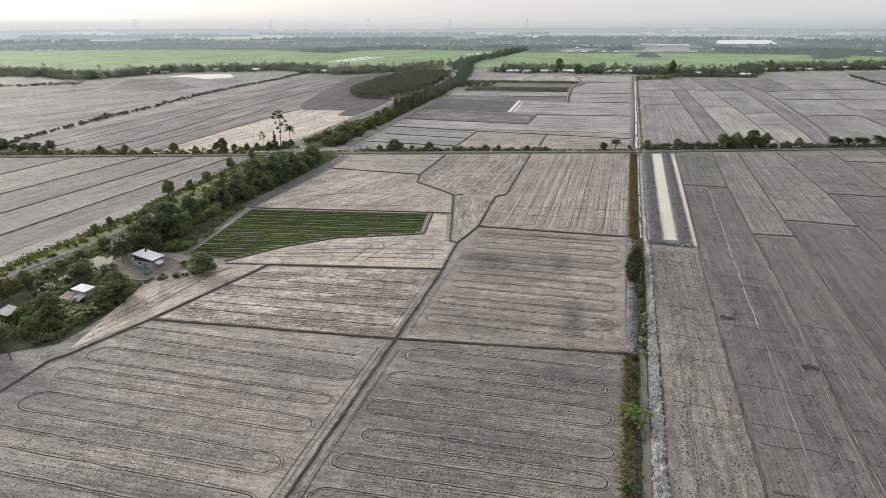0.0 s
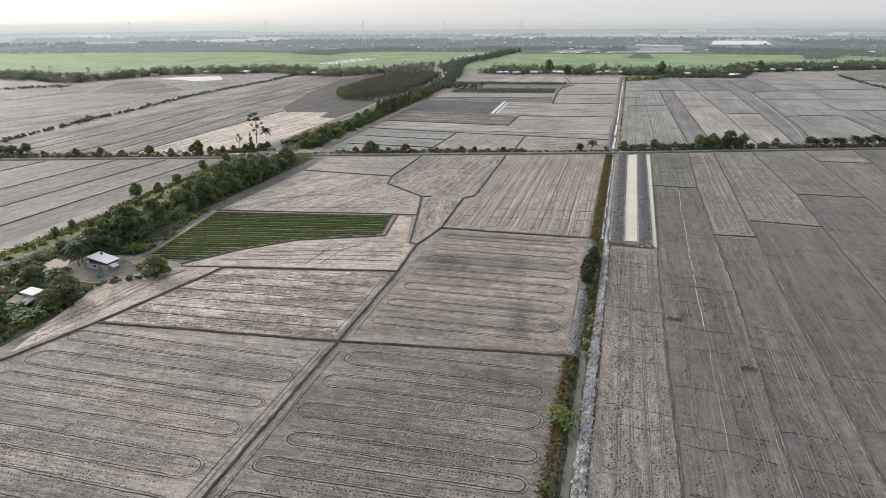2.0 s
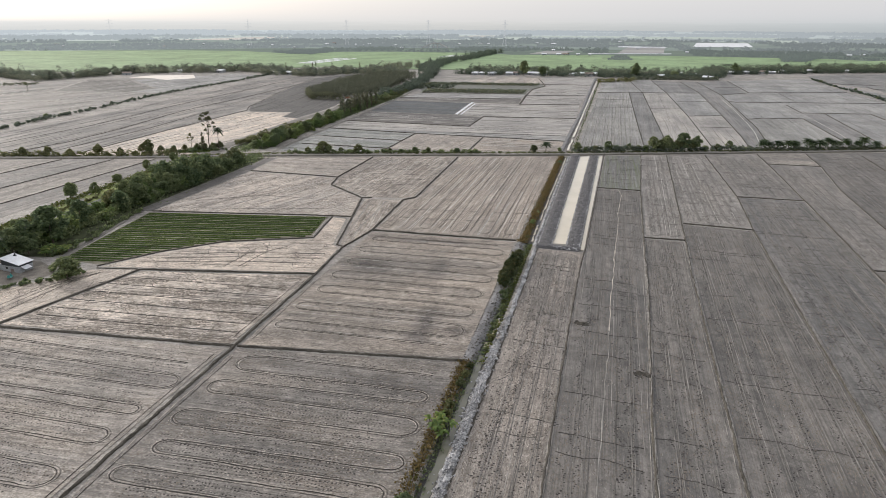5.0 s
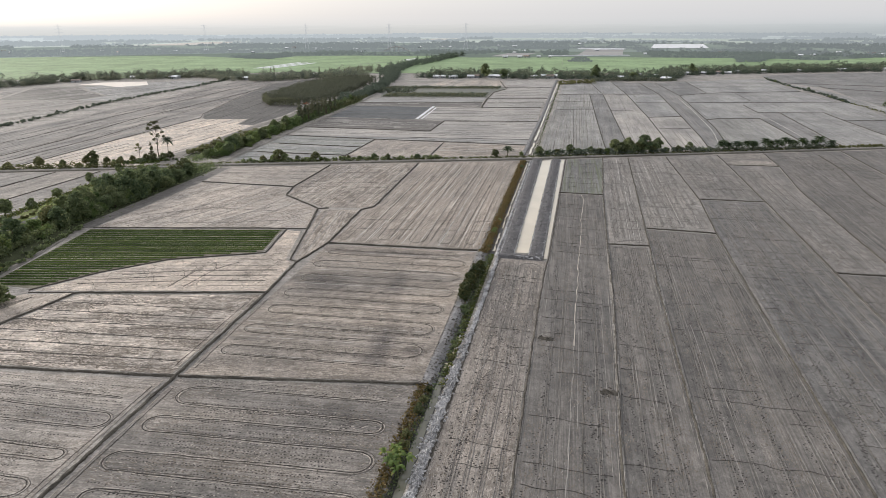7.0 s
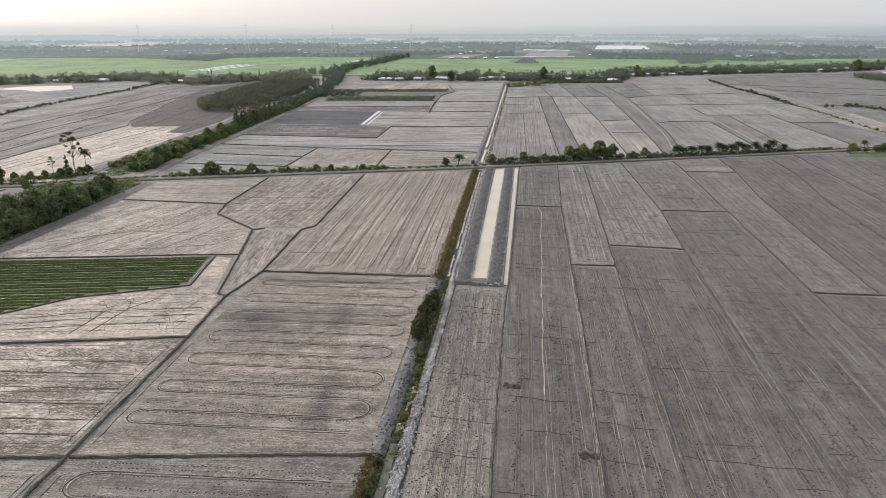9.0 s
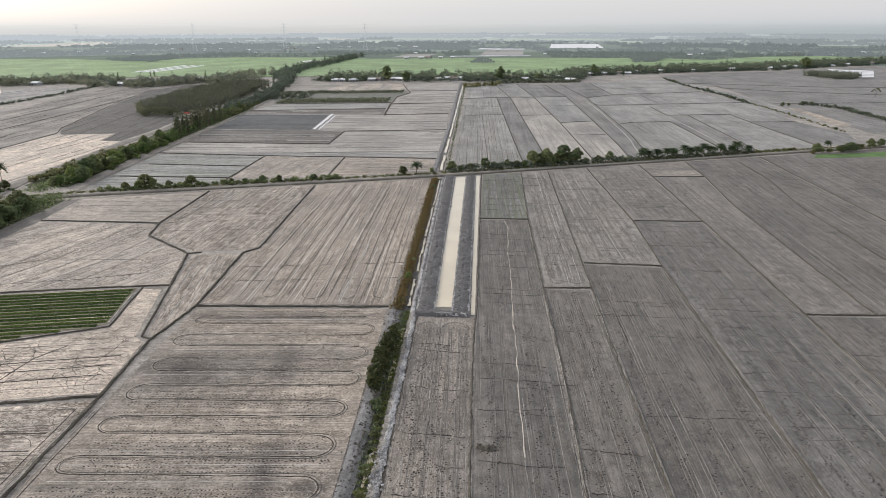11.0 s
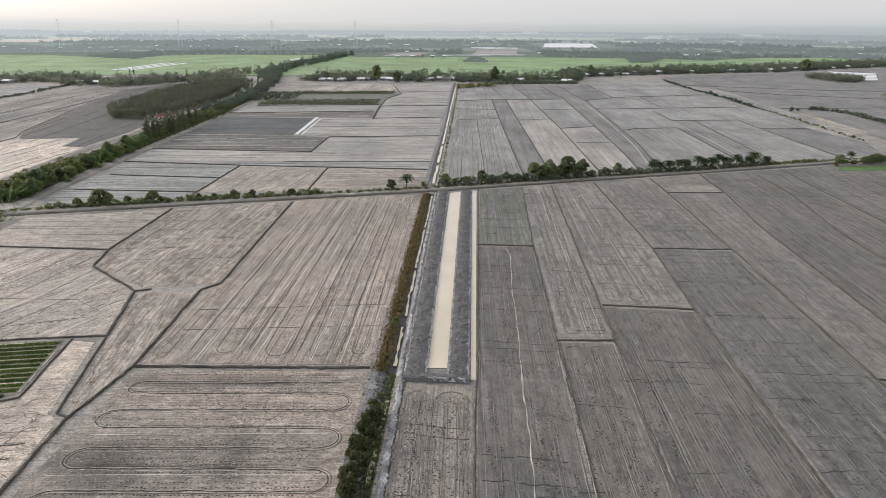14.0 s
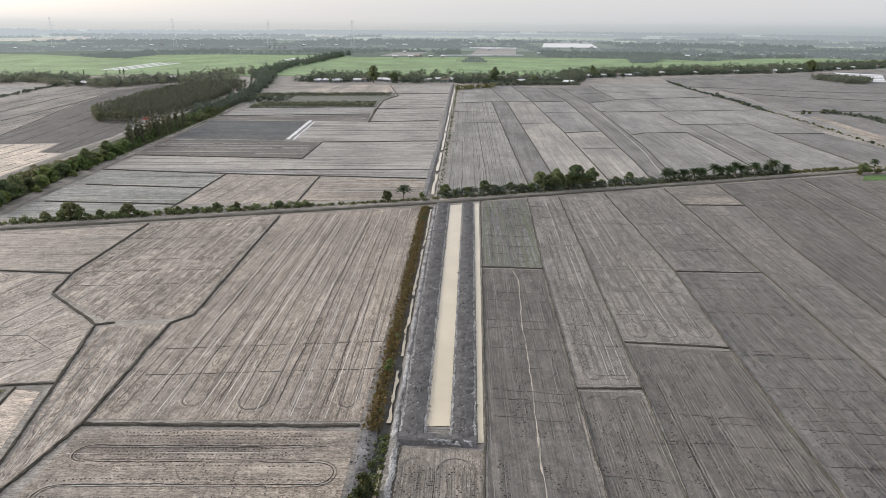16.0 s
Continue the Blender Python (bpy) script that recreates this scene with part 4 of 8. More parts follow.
for o, mt in ((-1.5, "crumb_pale"), (-2.3, "rut"), (1.4, "crumb_pale"), (2.2, "rut")):
    side = f_e0 if o > 0 else f_w0
    lines_on(side, "wheel_ruts", [[(-41.6 + o, 40), (-41.7 + o, 80), (-41.7 + o, 117)]], 0.07, mt, wander=0.12)
    side = f_e1 if o > 0 else f_w1
    lines_on(side, "wheel_ruts", [[(-41.7 + o, 125), (-41.8 + o, 145), (-41.9 + o, 160)]], 0.07, mt, wander=0.12)
lines_on(f_h, "wheel_ruts", [[(-108.6 + k, 104), (-105.5 + k, 122), (-104 + k * 0.8, 140), (-101, 151)] for k in (0, -2.4, -4.6)], 0.07, "rut_soft")
lines_on(f_w2, "wheel_ruts", [[(-98 + k, 159 + k), (-72, 165 + k), (-46, 170 + k)] for k in (2, 6, 10)] + [[(-66, 164), (-64, 178), (-60, 184)], [(-70, 163), (-69, 176)]], 0.16, "rut")
def crazing(owner, n, size, w, mat):
    """Short wandering cracks in the dried crust."""
    p = OUTLINE[owner.name]
    lo, hi = p.min(0), p.max(0)
    out = []
    while len(out) < n:
        q = rng.uniform(lo, hi)
        a, l = rng.random() * 6.28, [q]
        for k in range(int(rng.integers(3, 7))):
            a += rng.normal(0, 0.6)
            l.append(l[-1] + size * rng.uniform(0.5, 1.2) * np.array([math.cos(a), math.sin(a)]))
        good = True
        for x, y in l:
            odd = False
            for (xa, ya), (xb, yb) in zip(p, np.roll(p, -1, 0)):
                if (ya > y) != (yb > y) and x < (xb - xa) * (y - ya) / (yb - ya) + xa:
                    odd = not odd
            good = good and odd
        if good:
            out.append(np.array(l))
    lines_on(owner, "soil_cracks", out, w, mat, step=0.8, wander=0.2, lip=0)


crazing(f_w2, 70, 2.6, 0.1, "rut")
crazing(f_w3, 14, 3.0, 0.08, "rut_soft")
crazing(f_s, 24, 1.6, 0.1, "rut")
crazing(f_w1, 60, 1.8, 0.08, "rut")
crazing(f_n1, 40, 2.4, 0.1, "rut")
crazing(f_e1, 40, 1.4, 0.06, "rut")
crazing(f_h, 16, 2.0, 0.08, "rut")
lines_on(f_w1, "wheel_ruts", [[(-96, y - 3), (-45, y)] for y in (127, 131.5, 136.6, 142, 147.5, 152.4)], 0.15, "rut")
lines_on(f_w3, "wheel_ruts", [[(-120, 224), (-98, 238), (-70, 238), (-60, 231)], [(-118, 214), (-80, 222), (-62, 228)]], 0.1, "rut_soft")
uturn = []
for a, b in ((-25.8, -21.2), (-15.1, -9.1), (-5.5, -0.4), (3.6, 7.4)):
    for k in (0.0, 0.7):
        r = (b - a) / 2 - k
        bend = [((a + b) / 2 - r * math.cos(math.pi * j / 10), 214 - 1.2 * r * math.sin(math.pi * j / 10)) for j in range(11)]
        uturn.append([(a + 1.5 + k, 330), (a + k, 260)] + bend + [(b - k, 260), (b + 1.5 - k, 336)])
lines_on(f_n2, "tyre_tracks", uturn, 0.07, "crumb_pale", step=1.2, wander=0.12)
lines_on(f_n2, "wheel_ruts", [beside(resample(l, 1.2), 0.28) for l in uturn[::2]], 0.06, "rut_soft", step=1.2, wander=0.12)
lines_on(f_n2, "wheel_ruts", [[(x, 213), (x + 1, 270), (x + 3, 332)] for x in (-31, -18.4, -7.6, 1.6)] + [[(-37, 233), (10, 238)], [(-38, 222), (9, 226)]], 0.1, "rut", wander=0.15)
lines_on(f_n1, "tyre_tracks", [[(x, 252 + 2 * k), (x + 1.2, 285), (x + 3.2, 318)] for k, x in enumerate((-70, -66.4, -61, -57.6, -53, -47.4, -43.6))], 0.2, "crumb_pale", step=2.0, wander=0.5)
lines_on(f_n1, "wheel_ruts", [[(-78, y), (-40, y + 4)] for y in (266, 276, 285, 295, 305)], 0.12, "rut", wander=0.4)
lines_on(f_s, "tyre_tracks", [[(-46.6, 198), (-52.6, 238)], [(-44.4, 200), (-47, 242)]], 0.22, "tread")
lines_on(f_w3, "tyre_tracks", [[(-112 + 8 * k, 216 + k), (-104 + 8 * k, 240), (-96 + 7 * k, 270)] for k in range(5)], 0.2, "tread", wander=0.25)


def long_tracks(owner, x0, x1, y0, y1, lean, gap, pale=0.5):
    """Pale tyre tracks, dark ruts and footprints down a long strip."""
    pale_l, dark_l, foot = [], [], []
    x = x0 + gap * 0.6
    while x < x1 - 0.6:
        l = [(x, y0 + rng.uniform(0, 4)), (x + lean * 0.5 + rng.normal(0, 0.25), (y0 + y1) / 2), (x + lean, y1 - rng.uniform(1, 5))]
        (pale_l if rng.random() < pale else dark_l).append(l)
        if rng.random() < 0.85:
            foot.append([(a + 0.7, b) for a, b in l])
        x += gap * rng.uniform(0.6, 1.3)
    if pale_l:
        twin = [[(a + o, b) for a, b in l] for l in pale_l for o in (0.0, 0.62)]
        lines_on(owner, "tyre_tracks", twin, 0.07, "tread_soft", step=2.6, wander=0.09)
        lines_on(owner, "wheel_ruts", [[(a + 0.31, b) for a, b in l] for l in pale_l], 0.09, "rut_soft", step=2.6, wander=0.09, lip=0)
    if dark_l:
        lines_on(owner, "wheel_ruts", dark_l, 0.09, "rut_soft", step=2.6, wander=0.14)
    cracks = [[(x0 - 0.3 + lean * t, y0 + (y1 - y0) * t), (x1 + 0.2 + lean * t, y0 + (y1 - y0) * t - 1.6)] for t in np.arange(0.06, 0.97, 0.055) + rng.normal(0, 0.014, len(np.arange(0.06, 0.97, 0.055))) if rng.random() < 0.42]
    for k in range(int((y1 - y0) * (x1 - x0) / 420)):
        y, a = rng.uniform(y0, y1), rng.uniform(x0, x1 - 2)
        cracks.append([(a, y), (min(x1 - 0.5, a + rng.uniform(1.5, 9)) + lean * (y - y0) / (y1 - y0), y + rng.normal(0, 0.4))])
    lines_on(owner, "soil_cracks", cracks, 0.065, "rut" if y0 < 100 else "rut_soft", step=0.8, wander=0.5)
    if foot:
        foot += [[(a + rng.uniform(-1.6, -0.6), b) for a, b in l] for l in foot[::2]]
        prints_on(owner, foot, 0.5, 0.22, 0.08, wind=1.6)


long_tracks(f_p0, 15.6, 26.6, 40, 198, 2.2, 2.8, 1.0)
prints_on(f_p0, [[(x, 42), (x + 1, 120), (x + 2, 196)] for x in (15.6, 17.4, 18.8, 20.0, 22.2, 24.4, 25.8)], 0.5, 0.22, 0.07, wind=2.2)
long_tracks(f_ea, 28.0, 41.6, 40, 200, 3.4, 3.6, 0.8)
long_tracks(f_ea, 32.6, 47.4, 203, 280, 1.6, 3.6, 0.8)
long_tracks(f_ea2, 35, 50, 287, 356, 2.6, 3.0, 0.8)
long_tracks(f_eb, 44.6, 54.2, 40, 217, 5.0, 3.2, 0.85)
long_tracks(f_eb2, 51.2, 61.6, 223, 358, 4.4, 2.6, 0.85)
long_tracks(f_ec, 57.4, 78, 40, 233, 6, 3.5, 0.75)
long_tracks(f_ec2, 65, 85, 243, 362, 2.6, 3.2, 0.85)
long_tracks(f_ed, 81, 105, 40, 278, 7.4, 3.5, 0.7)
long_tracks(f_ed2, 90.4, 112.6, 286, 368, 0.8, 3.4, 0.4)
long_tracks(f_ee, 108, 168, 40, 201, 3.6, 4.0, 0.5)
long_tracks(f_ee2, 113, 127, 208, 346, 5, 3.2, 0.5)
long_tracks(f_ef, 131, 173, 208, 345, 9, 3.6, 0.6)
long_tracks(f_ef, 145, 180, 347, 384, 2, 3.6, 0.5)
long_tracks(f_eg, 179, 236, 208, 392, 22, 4.2, 0.6)
hatch(f_ef, 87, 3.2, 0.09, "tread", 0.55)
hatch(f_ef, 87, 5.0, 0.09, "rut_soft", 0.5)
hatch(f_eg, 84, 3.2, 0.1, "tread", 0.5)
hatch(f_eg, 84, 5.0, 0.1, "rut_soft", 0.5)
bund([(152, 207), (158, 300), (166.6, 351), (168.6, 387)], 1.1, 0.3)
def headland(owner, xs, y_top, depth, lean, far=1):
    """Nested wheel loops where the harvester turned at the end of a strip; far=-1 turns them at its south end."""
    loops = []
    for a, b in xs:
        for k in (0.0, 0.55):
            r = (b - a) / 2 - k
            y0 = y_top - far * (r + 0.8)
            bend = [((a + b) / 2 - r * math.cos(math.pi * j / 12), y0 + far * 0.9 * r * math.sin(math.pi * j / 12)) for j in range(13)]
            loops.append([(a + k - lean, y0 - far * depth)] + bend + [(b - k - lean, y0 - far * depth)])
    lines_on(owner, "tyre_tracks", loops, 0.07, "tread_soft", step=1.2, wander=0.12)
    lines_on(owner, "wheel_ruts", [beside(resample(l, 1.2), 0.25) for l in loops[::2]], 0.08, "rut_soft", step=1.2, wander=0.12, lip=0)


headland(f_ec, [(66, 71), (73, 79.5), (80.5, 84.6)], 236.5, 60, 1.6)
headland(f_eb, [(50.6, 54.4), (55.8, 60.2)], 218.2, 60, 1.6)
headland(f_eb2, [(51.6, 55), (56.4, 61.2)], 222, 50, -1.4, -1)
headland(f_ec2, [(65.4, 70), (71.6, 77), (79, 85)], 240.6, 60, -0.8, -1)
headland(f_ea, [(33.8, 40.4), (43.6, 49.4)], 281.6, 60, 1.0)
headland(f_ed, [(90.5, 96), (98, 104), (105.4, 112)], 280.4, 70, 2.0)
headland(f_p0, [(17, 21.4), (22.6, 28.6)], 199, 40, 0.8)
band("drain_line", [(42.3, 281.4), (42.8, 273), (42.1, 256), (41.4, 243), (40.7, 222), (39.5, 198), (38.3, 167), (37.7, 148)], [(-0.09, 0.06), (-0.03, 0.11), (0.03, 0.11), (0.09, 0.06)], "crumb_pale", "pale dried drainage furrow down the field", "furrow", 2.5, 0.25, 0.08)
band("drain_line", [(37.7, 147.6), (36.9, 120), (36.2, 105), (35.8, 94), (34.8, 30)], [(-0.09, 0.06), (-0.03, 0.1), (0.03, 0.1), (0.09, 0.06)], "tread", "faint dried drainage furrow down the field", "furrow", 2.0, 0.2, 0.05)
for pts in ([(83.4, 168), (82.8, 146), (82.2, 122), (81, 80)], [(48.9, 212), (48.0, 180), (46.6, 146), (45.2, 116), (44.3, 80)], [(61.7, 214), (60.6, 190), (59, 130)], [(111, 196), (109.4, 150)]):
    band("drain_line", pts, [(-0.07, 0.26), (-0.03, 0.33), (0.03, 0.33), (0.07, 0.26)], "tread", "pale dried earth crest of a bund", "furrow", 2.5, 0.12, 0.06)
hatch(f_ed, -1.5, 6.0, 0.08, "rut", 0.7)
for fo, pts in ((f_ea, [(42.3, 34), (44.6, 118), (46.0, 146), (48.2, 217)]), (f_eb, [(55.1, 32), (59.8, 190), (60.7, 216)]), (f_ec, [(78.6, 32), (83.1, 190), (84.8, 234)]), (f_ed, [(105.6, 32), (110.2, 203), (112.4, 280)])):
    lines_on(fo, "dry_crest", [pts], 0.06, "tread", step=2.0, wander=0.1)
for fo, turn, gap, mt in ((f_n2, 88.6, 3.4, "pale_line"), (f_n2, 88.6, 3.0, "rut_soft"), (f_n2, 88.6, 5.0, "pale_line"), (f_n1, 87, 2.2, "pale_line"), (f_n1, 87, 3.4, "rut_soft"), (f_w3, 62, 2.4, "pale_line"), (f_w3, 62, 4.5, "rut_soft"), (f_w4, 3, 2.6, "rut"), (f_w4, 3, 3.0, "pale_line"),
                          (f_w2, 9, 2.4, "rut"), (f_w1, 5, 1.5, "rut"), (f_w0, 1.5, 4.4, "tread"), (f_e1, 2, 4.4, "pale_line"), (f_e0, 2.5, 4.4, "tread"), (f_s, 100, 1.6, "pale_line"), (f_p0, 90, 2.2, "tread"),
                          (f_ea, 89, 4.8, "tread"), (f_ea2, 89, 2.2, "tread"), (f_eb, 88.4, 4.8, "tread"), (f_eb2, 87.8, 2.6, "pale_line"), (f_ec, 88.2, 3.4, "tread"), (f_ec2, 88.6, 3.0, "pale_line"), (f_ed, 88.2, 3.4, "tread"), (f_ed2, 90, 3.0, "tread"), (f_ee, 88.6, 4.0, "tread"), (f_ee2, 87.6, 3.4, "tread")):
    hatch(fo, turn, gap, 0.09 if fo in (f_n1, f_n2, f_w3) else 0.065 if mt == "rut" else 0.055, mt, 0.3 if fo in (f_ea, f_eb, f_ec, f_ed, f_ee, f_ee2) else 0.55)

# ---- parcels north of the farm road ----
def north(fo):
    """Stubble lines on a parcel beyond the road."""
    hatch(fo, 1.5, 4.0, 0.2, "pale_line", 0.5)
    hatch(fo, 1.5, 5.0, 0.16, "rut", 0.45)


north(field([(-136.4, 324), (-82, 337.2), (-81.6, 345), (-137.6, 346.8)], "olive", 0, "narrow stubble plot with green regrowth"))
north(field([(-137.8, 349.4), (-81.4, 347.4), (-80.2, 370.2), (-138.6, 373.8)], "olive", -2, "stubble plot with green regrowth"))
north(field([(-138.8, 376.4), (-80, 372.8), (-79.8, 396.6), (-139.4, 402.6)], "olive", -2, "stubble plot with green regrowth"))
f_a = field([(-79.6, 346.4), (-37.2, 349.6), (-36.8, 393.6), (-78.6, 396.4)], "tan", 78, "dry paddy field with slanting tyre tracks")
lines_on(f_a, "tyre_tracks", [[(-76 + 6 * k, 349 + 0.5 * k), (-73 + 6 * k, 372), (-71 + 6 * k, 392)] for k in range(6)], 0.22, "tread")
north(field([(-35, 351), (12, 361.4), (13, 391), (-35, 393.4)], "tan_pale", 2, "pale dry paddy field"))
north(field([(-138, 405.4), (-79.5, 399.6), (13.4, 394.8), (14, 411), (-60, 407.4)], "mid_far", 1, "long narrow dry paddy strip"))
north(field([(-139, 407), (-60, 409), (14.4, 412.6), (16, 486.8), (-50.4, 479.2), (-51.4, 432.6), (-139, 436.2)], "grey", 2, "grey dry paddy field"))
north(field([(-140, 439.4), (-53, 435.6), (-52.2, 479.8), (-74, 485.2), (-144, 486)], "brown", 0, "grey-brown dry paddy field"))
f_slate = field([(-143.5, 488.4), (-75.4, 487.4), (-77.4, 562), (-148.5, 560.8)], "slate", 0, "dark slate-grey freshly levelled plot")
hatch(f_slate, 0.5, 5.0, 0.14, "rut_soft", 0.4)
north(field([(-71.4, 488), (-51.6, 483), (16.2, 490.6), (15.2, 569.4), (-34, 560.4), (-73.4, 562)], "grey", 2, "grey dry paddy field"))
north(field([(-148, 563.6), (-75, 564.8), (-35.6, 563.8), (-37.6, 600), (-149, 582)], "brown", 3, "grey-brown dry paddy field"))
north(field([(-33, 564.4), (14.8, 572.4), (18.8, 640), (-36, 632)], "grey", 4, "grey dry paddy field"))
north(field([(-35, 635), (18.8, 643), (23, 843), (-42, 843), (-25, 728), (-35, 690)], "grey", 4, "grey dry paddy field near the village"))
north(field([(-147, 585), (-38.4, 602.6), (-38.8, 642), (-139, 628)], "mid_far", 3, "dry paddy strip beside the orchard"))
for pts in ([(-81.2, 338), (-79.4, 398)], [(-36, 350), (-35.8, 394)], [(-140, 404), (-79.4, 398), (13.6, 393)], [(-133, 348), (-81, 346)], [(-132, 375), (-79.6, 371.4)],
            [(-141, 438), (-52.4, 434), (-51.4, 481), (16, 489)], [(-34.6, 562), (15, 571)], [(-34.6, 562), (-37.6, 632)], [(-147, 583.4), (-37.8, 601)], [(-139, 629.6), (-38, 643.6)], [(-36, 633), (18.8, 641.4)], [(-33, 745), (21, 752)]):
    bund(pts, 1.6, 0.4)
for pts in ([(-60, 408.2), (14, 411.8)], [(-70, 520), (15.8, 528)], [(-34, 600), (16.6, 606)]):
    bund(pts, 1.0, 0.2)
band("plastic_strip", [(-73.2, 487), (-75.4, 563)], [(-1.1, 0.1), (-0.9, 0.4), (0.9, 0.4), (1.1, 0.1)], "film", "long strip of white plastic film beside the dark plot", "plastic film", 4, 0.1, 0.08, kind="")
band("plastic_strip", [(-69.8, 487), (-71.6, 555)], [(-0.5, 0.05), (-0.3, 0.25), (0.3, 0.25), (0.5, 0.05)], "film", "thin strip of white plastic film", "plastic film", 4, 0.1, 0.08, kind="")

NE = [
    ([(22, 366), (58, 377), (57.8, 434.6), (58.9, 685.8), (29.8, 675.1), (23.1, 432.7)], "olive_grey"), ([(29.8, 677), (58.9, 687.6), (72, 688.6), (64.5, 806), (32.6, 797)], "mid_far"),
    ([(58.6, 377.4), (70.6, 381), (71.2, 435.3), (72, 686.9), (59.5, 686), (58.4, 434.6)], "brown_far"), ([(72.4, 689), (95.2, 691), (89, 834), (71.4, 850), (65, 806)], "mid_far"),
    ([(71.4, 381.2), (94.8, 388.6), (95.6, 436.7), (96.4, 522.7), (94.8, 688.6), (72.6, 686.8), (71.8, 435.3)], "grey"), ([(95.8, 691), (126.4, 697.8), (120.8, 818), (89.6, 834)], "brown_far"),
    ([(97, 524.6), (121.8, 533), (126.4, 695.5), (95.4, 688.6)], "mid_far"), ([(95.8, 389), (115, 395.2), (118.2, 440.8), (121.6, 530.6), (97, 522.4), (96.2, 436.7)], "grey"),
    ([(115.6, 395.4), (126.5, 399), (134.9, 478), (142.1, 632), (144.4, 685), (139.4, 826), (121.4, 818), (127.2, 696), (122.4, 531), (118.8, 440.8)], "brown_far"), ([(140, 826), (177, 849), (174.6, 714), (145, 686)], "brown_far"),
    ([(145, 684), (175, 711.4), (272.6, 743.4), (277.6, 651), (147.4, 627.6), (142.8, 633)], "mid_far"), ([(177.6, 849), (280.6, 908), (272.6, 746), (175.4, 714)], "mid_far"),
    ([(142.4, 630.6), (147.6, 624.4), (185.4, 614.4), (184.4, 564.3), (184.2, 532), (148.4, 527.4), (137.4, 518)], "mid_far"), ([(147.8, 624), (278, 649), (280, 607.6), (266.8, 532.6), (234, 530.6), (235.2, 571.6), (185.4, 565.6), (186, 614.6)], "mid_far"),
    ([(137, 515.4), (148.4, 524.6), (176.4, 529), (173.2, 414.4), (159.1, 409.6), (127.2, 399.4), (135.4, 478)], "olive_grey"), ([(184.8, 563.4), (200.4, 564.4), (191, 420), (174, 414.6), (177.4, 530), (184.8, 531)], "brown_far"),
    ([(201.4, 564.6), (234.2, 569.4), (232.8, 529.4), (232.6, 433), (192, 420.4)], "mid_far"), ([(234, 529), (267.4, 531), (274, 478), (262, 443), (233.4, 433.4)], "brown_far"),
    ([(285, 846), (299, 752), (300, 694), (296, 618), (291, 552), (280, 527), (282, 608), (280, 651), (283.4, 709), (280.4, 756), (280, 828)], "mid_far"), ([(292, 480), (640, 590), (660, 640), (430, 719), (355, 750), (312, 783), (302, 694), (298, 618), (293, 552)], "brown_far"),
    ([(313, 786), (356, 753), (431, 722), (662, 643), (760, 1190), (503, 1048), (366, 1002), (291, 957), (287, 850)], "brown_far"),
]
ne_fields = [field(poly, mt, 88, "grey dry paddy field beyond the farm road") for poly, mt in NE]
for fo in ne_fields:
    hatch(fo, 88.5, 5.2, 0.12, "tread", 0.5)
    hatch(fo, 88.5, 7.0, 0.13, "rut_soft", 0.5)
hatch(ne_fields[0], 89, 2.6, 0.13, "rut_soft", 0.6)
hatch(ne_fields[8], 87, 3.4, 0.2, "tread", 0.6)
for pts in ([(58.2, 377), (58, 434.6), (59.1, 686)], [(71, 381), (71.4, 435.3), (72.2, 687), (64.7, 806)], [(95.2, 389), (95.9, 436.7), (96.7, 522.7), (95.2, 690), (89.3, 834)], [(115.3, 395.4), (118.5, 440.8), (122, 531), (126.8, 696.5), (121.1, 818)],
            [(126.8, 399), (135.1, 478), (142.4, 632), (144.7, 685), (139.7, 826)], [(29, 676), (58.9, 686.8), (72, 687.8), (95.2, 689.8), (126.7, 696.6)], [(96.7, 523.6), (121.9, 532)], [(144.7, 685), (175, 712.6), (272.6, 744.6)],
            [(142.4, 632), (147.5, 626), (278, 650)], [(186, 615), (184.8, 564.6), (234.8, 570.4), (233.5, 529.8), (267.4, 531.6)], [(201, 565), (191.6, 420)], [(233.4, 529), (233, 433)], [(137, 516.7), (148.4, 526), (177, 530.1), (173.7, 414.6)],
            [(177.3, 849), (175, 713)], [(285, 846), (420, 800), (690, 780)], [(300, 640), (430, 655), (650, 610)], [(313, 813), (311, 785), (355, 751.5), (430, 720.5), (661, 641.5)]):
    bund(pts, 1.5, 0.34)
for pts in ([(29, 560), (58, 566)], [(26, 620), (58.6, 618)], [(42, 560), (40, 372)], [(72, 560), (96, 566)], [(98, 470), (119, 472)], [(97, 620), (124, 624)], [(200, 640), (203, 722)], [(150, 760), (226, 790)]):
    bund(pts, 0.8, 0.22, "thin low bund between two dry plots")
band("drain_line", [(140, 660), (136, 560), (131, 470), (124, 410)], [(-0.2, 0.06), (-0.08, 0.14), (0.08, 0.14), (0.2, 0.06)], "pale_line", "pale dried drainage furrow down the field", "furrow", 4, 0.3, 0.1)
band("drain_line", [(183, 528), (181, 470), (178, 420)], [(-0.18, 0.06), (-0.07, 0.14), (0.07, 0.14), (0.18, 0.06)], "pale_line", "pale dried drainage furrow down the field", "furrow", 4, 0.3, 0.1)
for fo, a, b in ((ne_fields[0], 24, 56), (ne_fields[4], 73, 94), (ne_fields[7], 97, 114)):
    lines_on(fo, "tyre_tracks", [[(x, ew_road(x, 16)), (x + 0.6, 450), (x + 1.6, 515)] for x in np.arange(a + 3, b - 1, 3.6)], 0.13, "tread", step=6, wander=0.3)

field([(284, 500), (300, 520), (306, 612), (299, 612), (292, 552)], "tan_pale", 88, "pale dry corner beside the far hedge", "field", 0.08)

# ---- parcels west of the road and beyond it ----
xs0, xs1 = [-171, -195, -222, -250, -285, -340, -420], [-174, -186, -206, -231, -265, -312, -400]
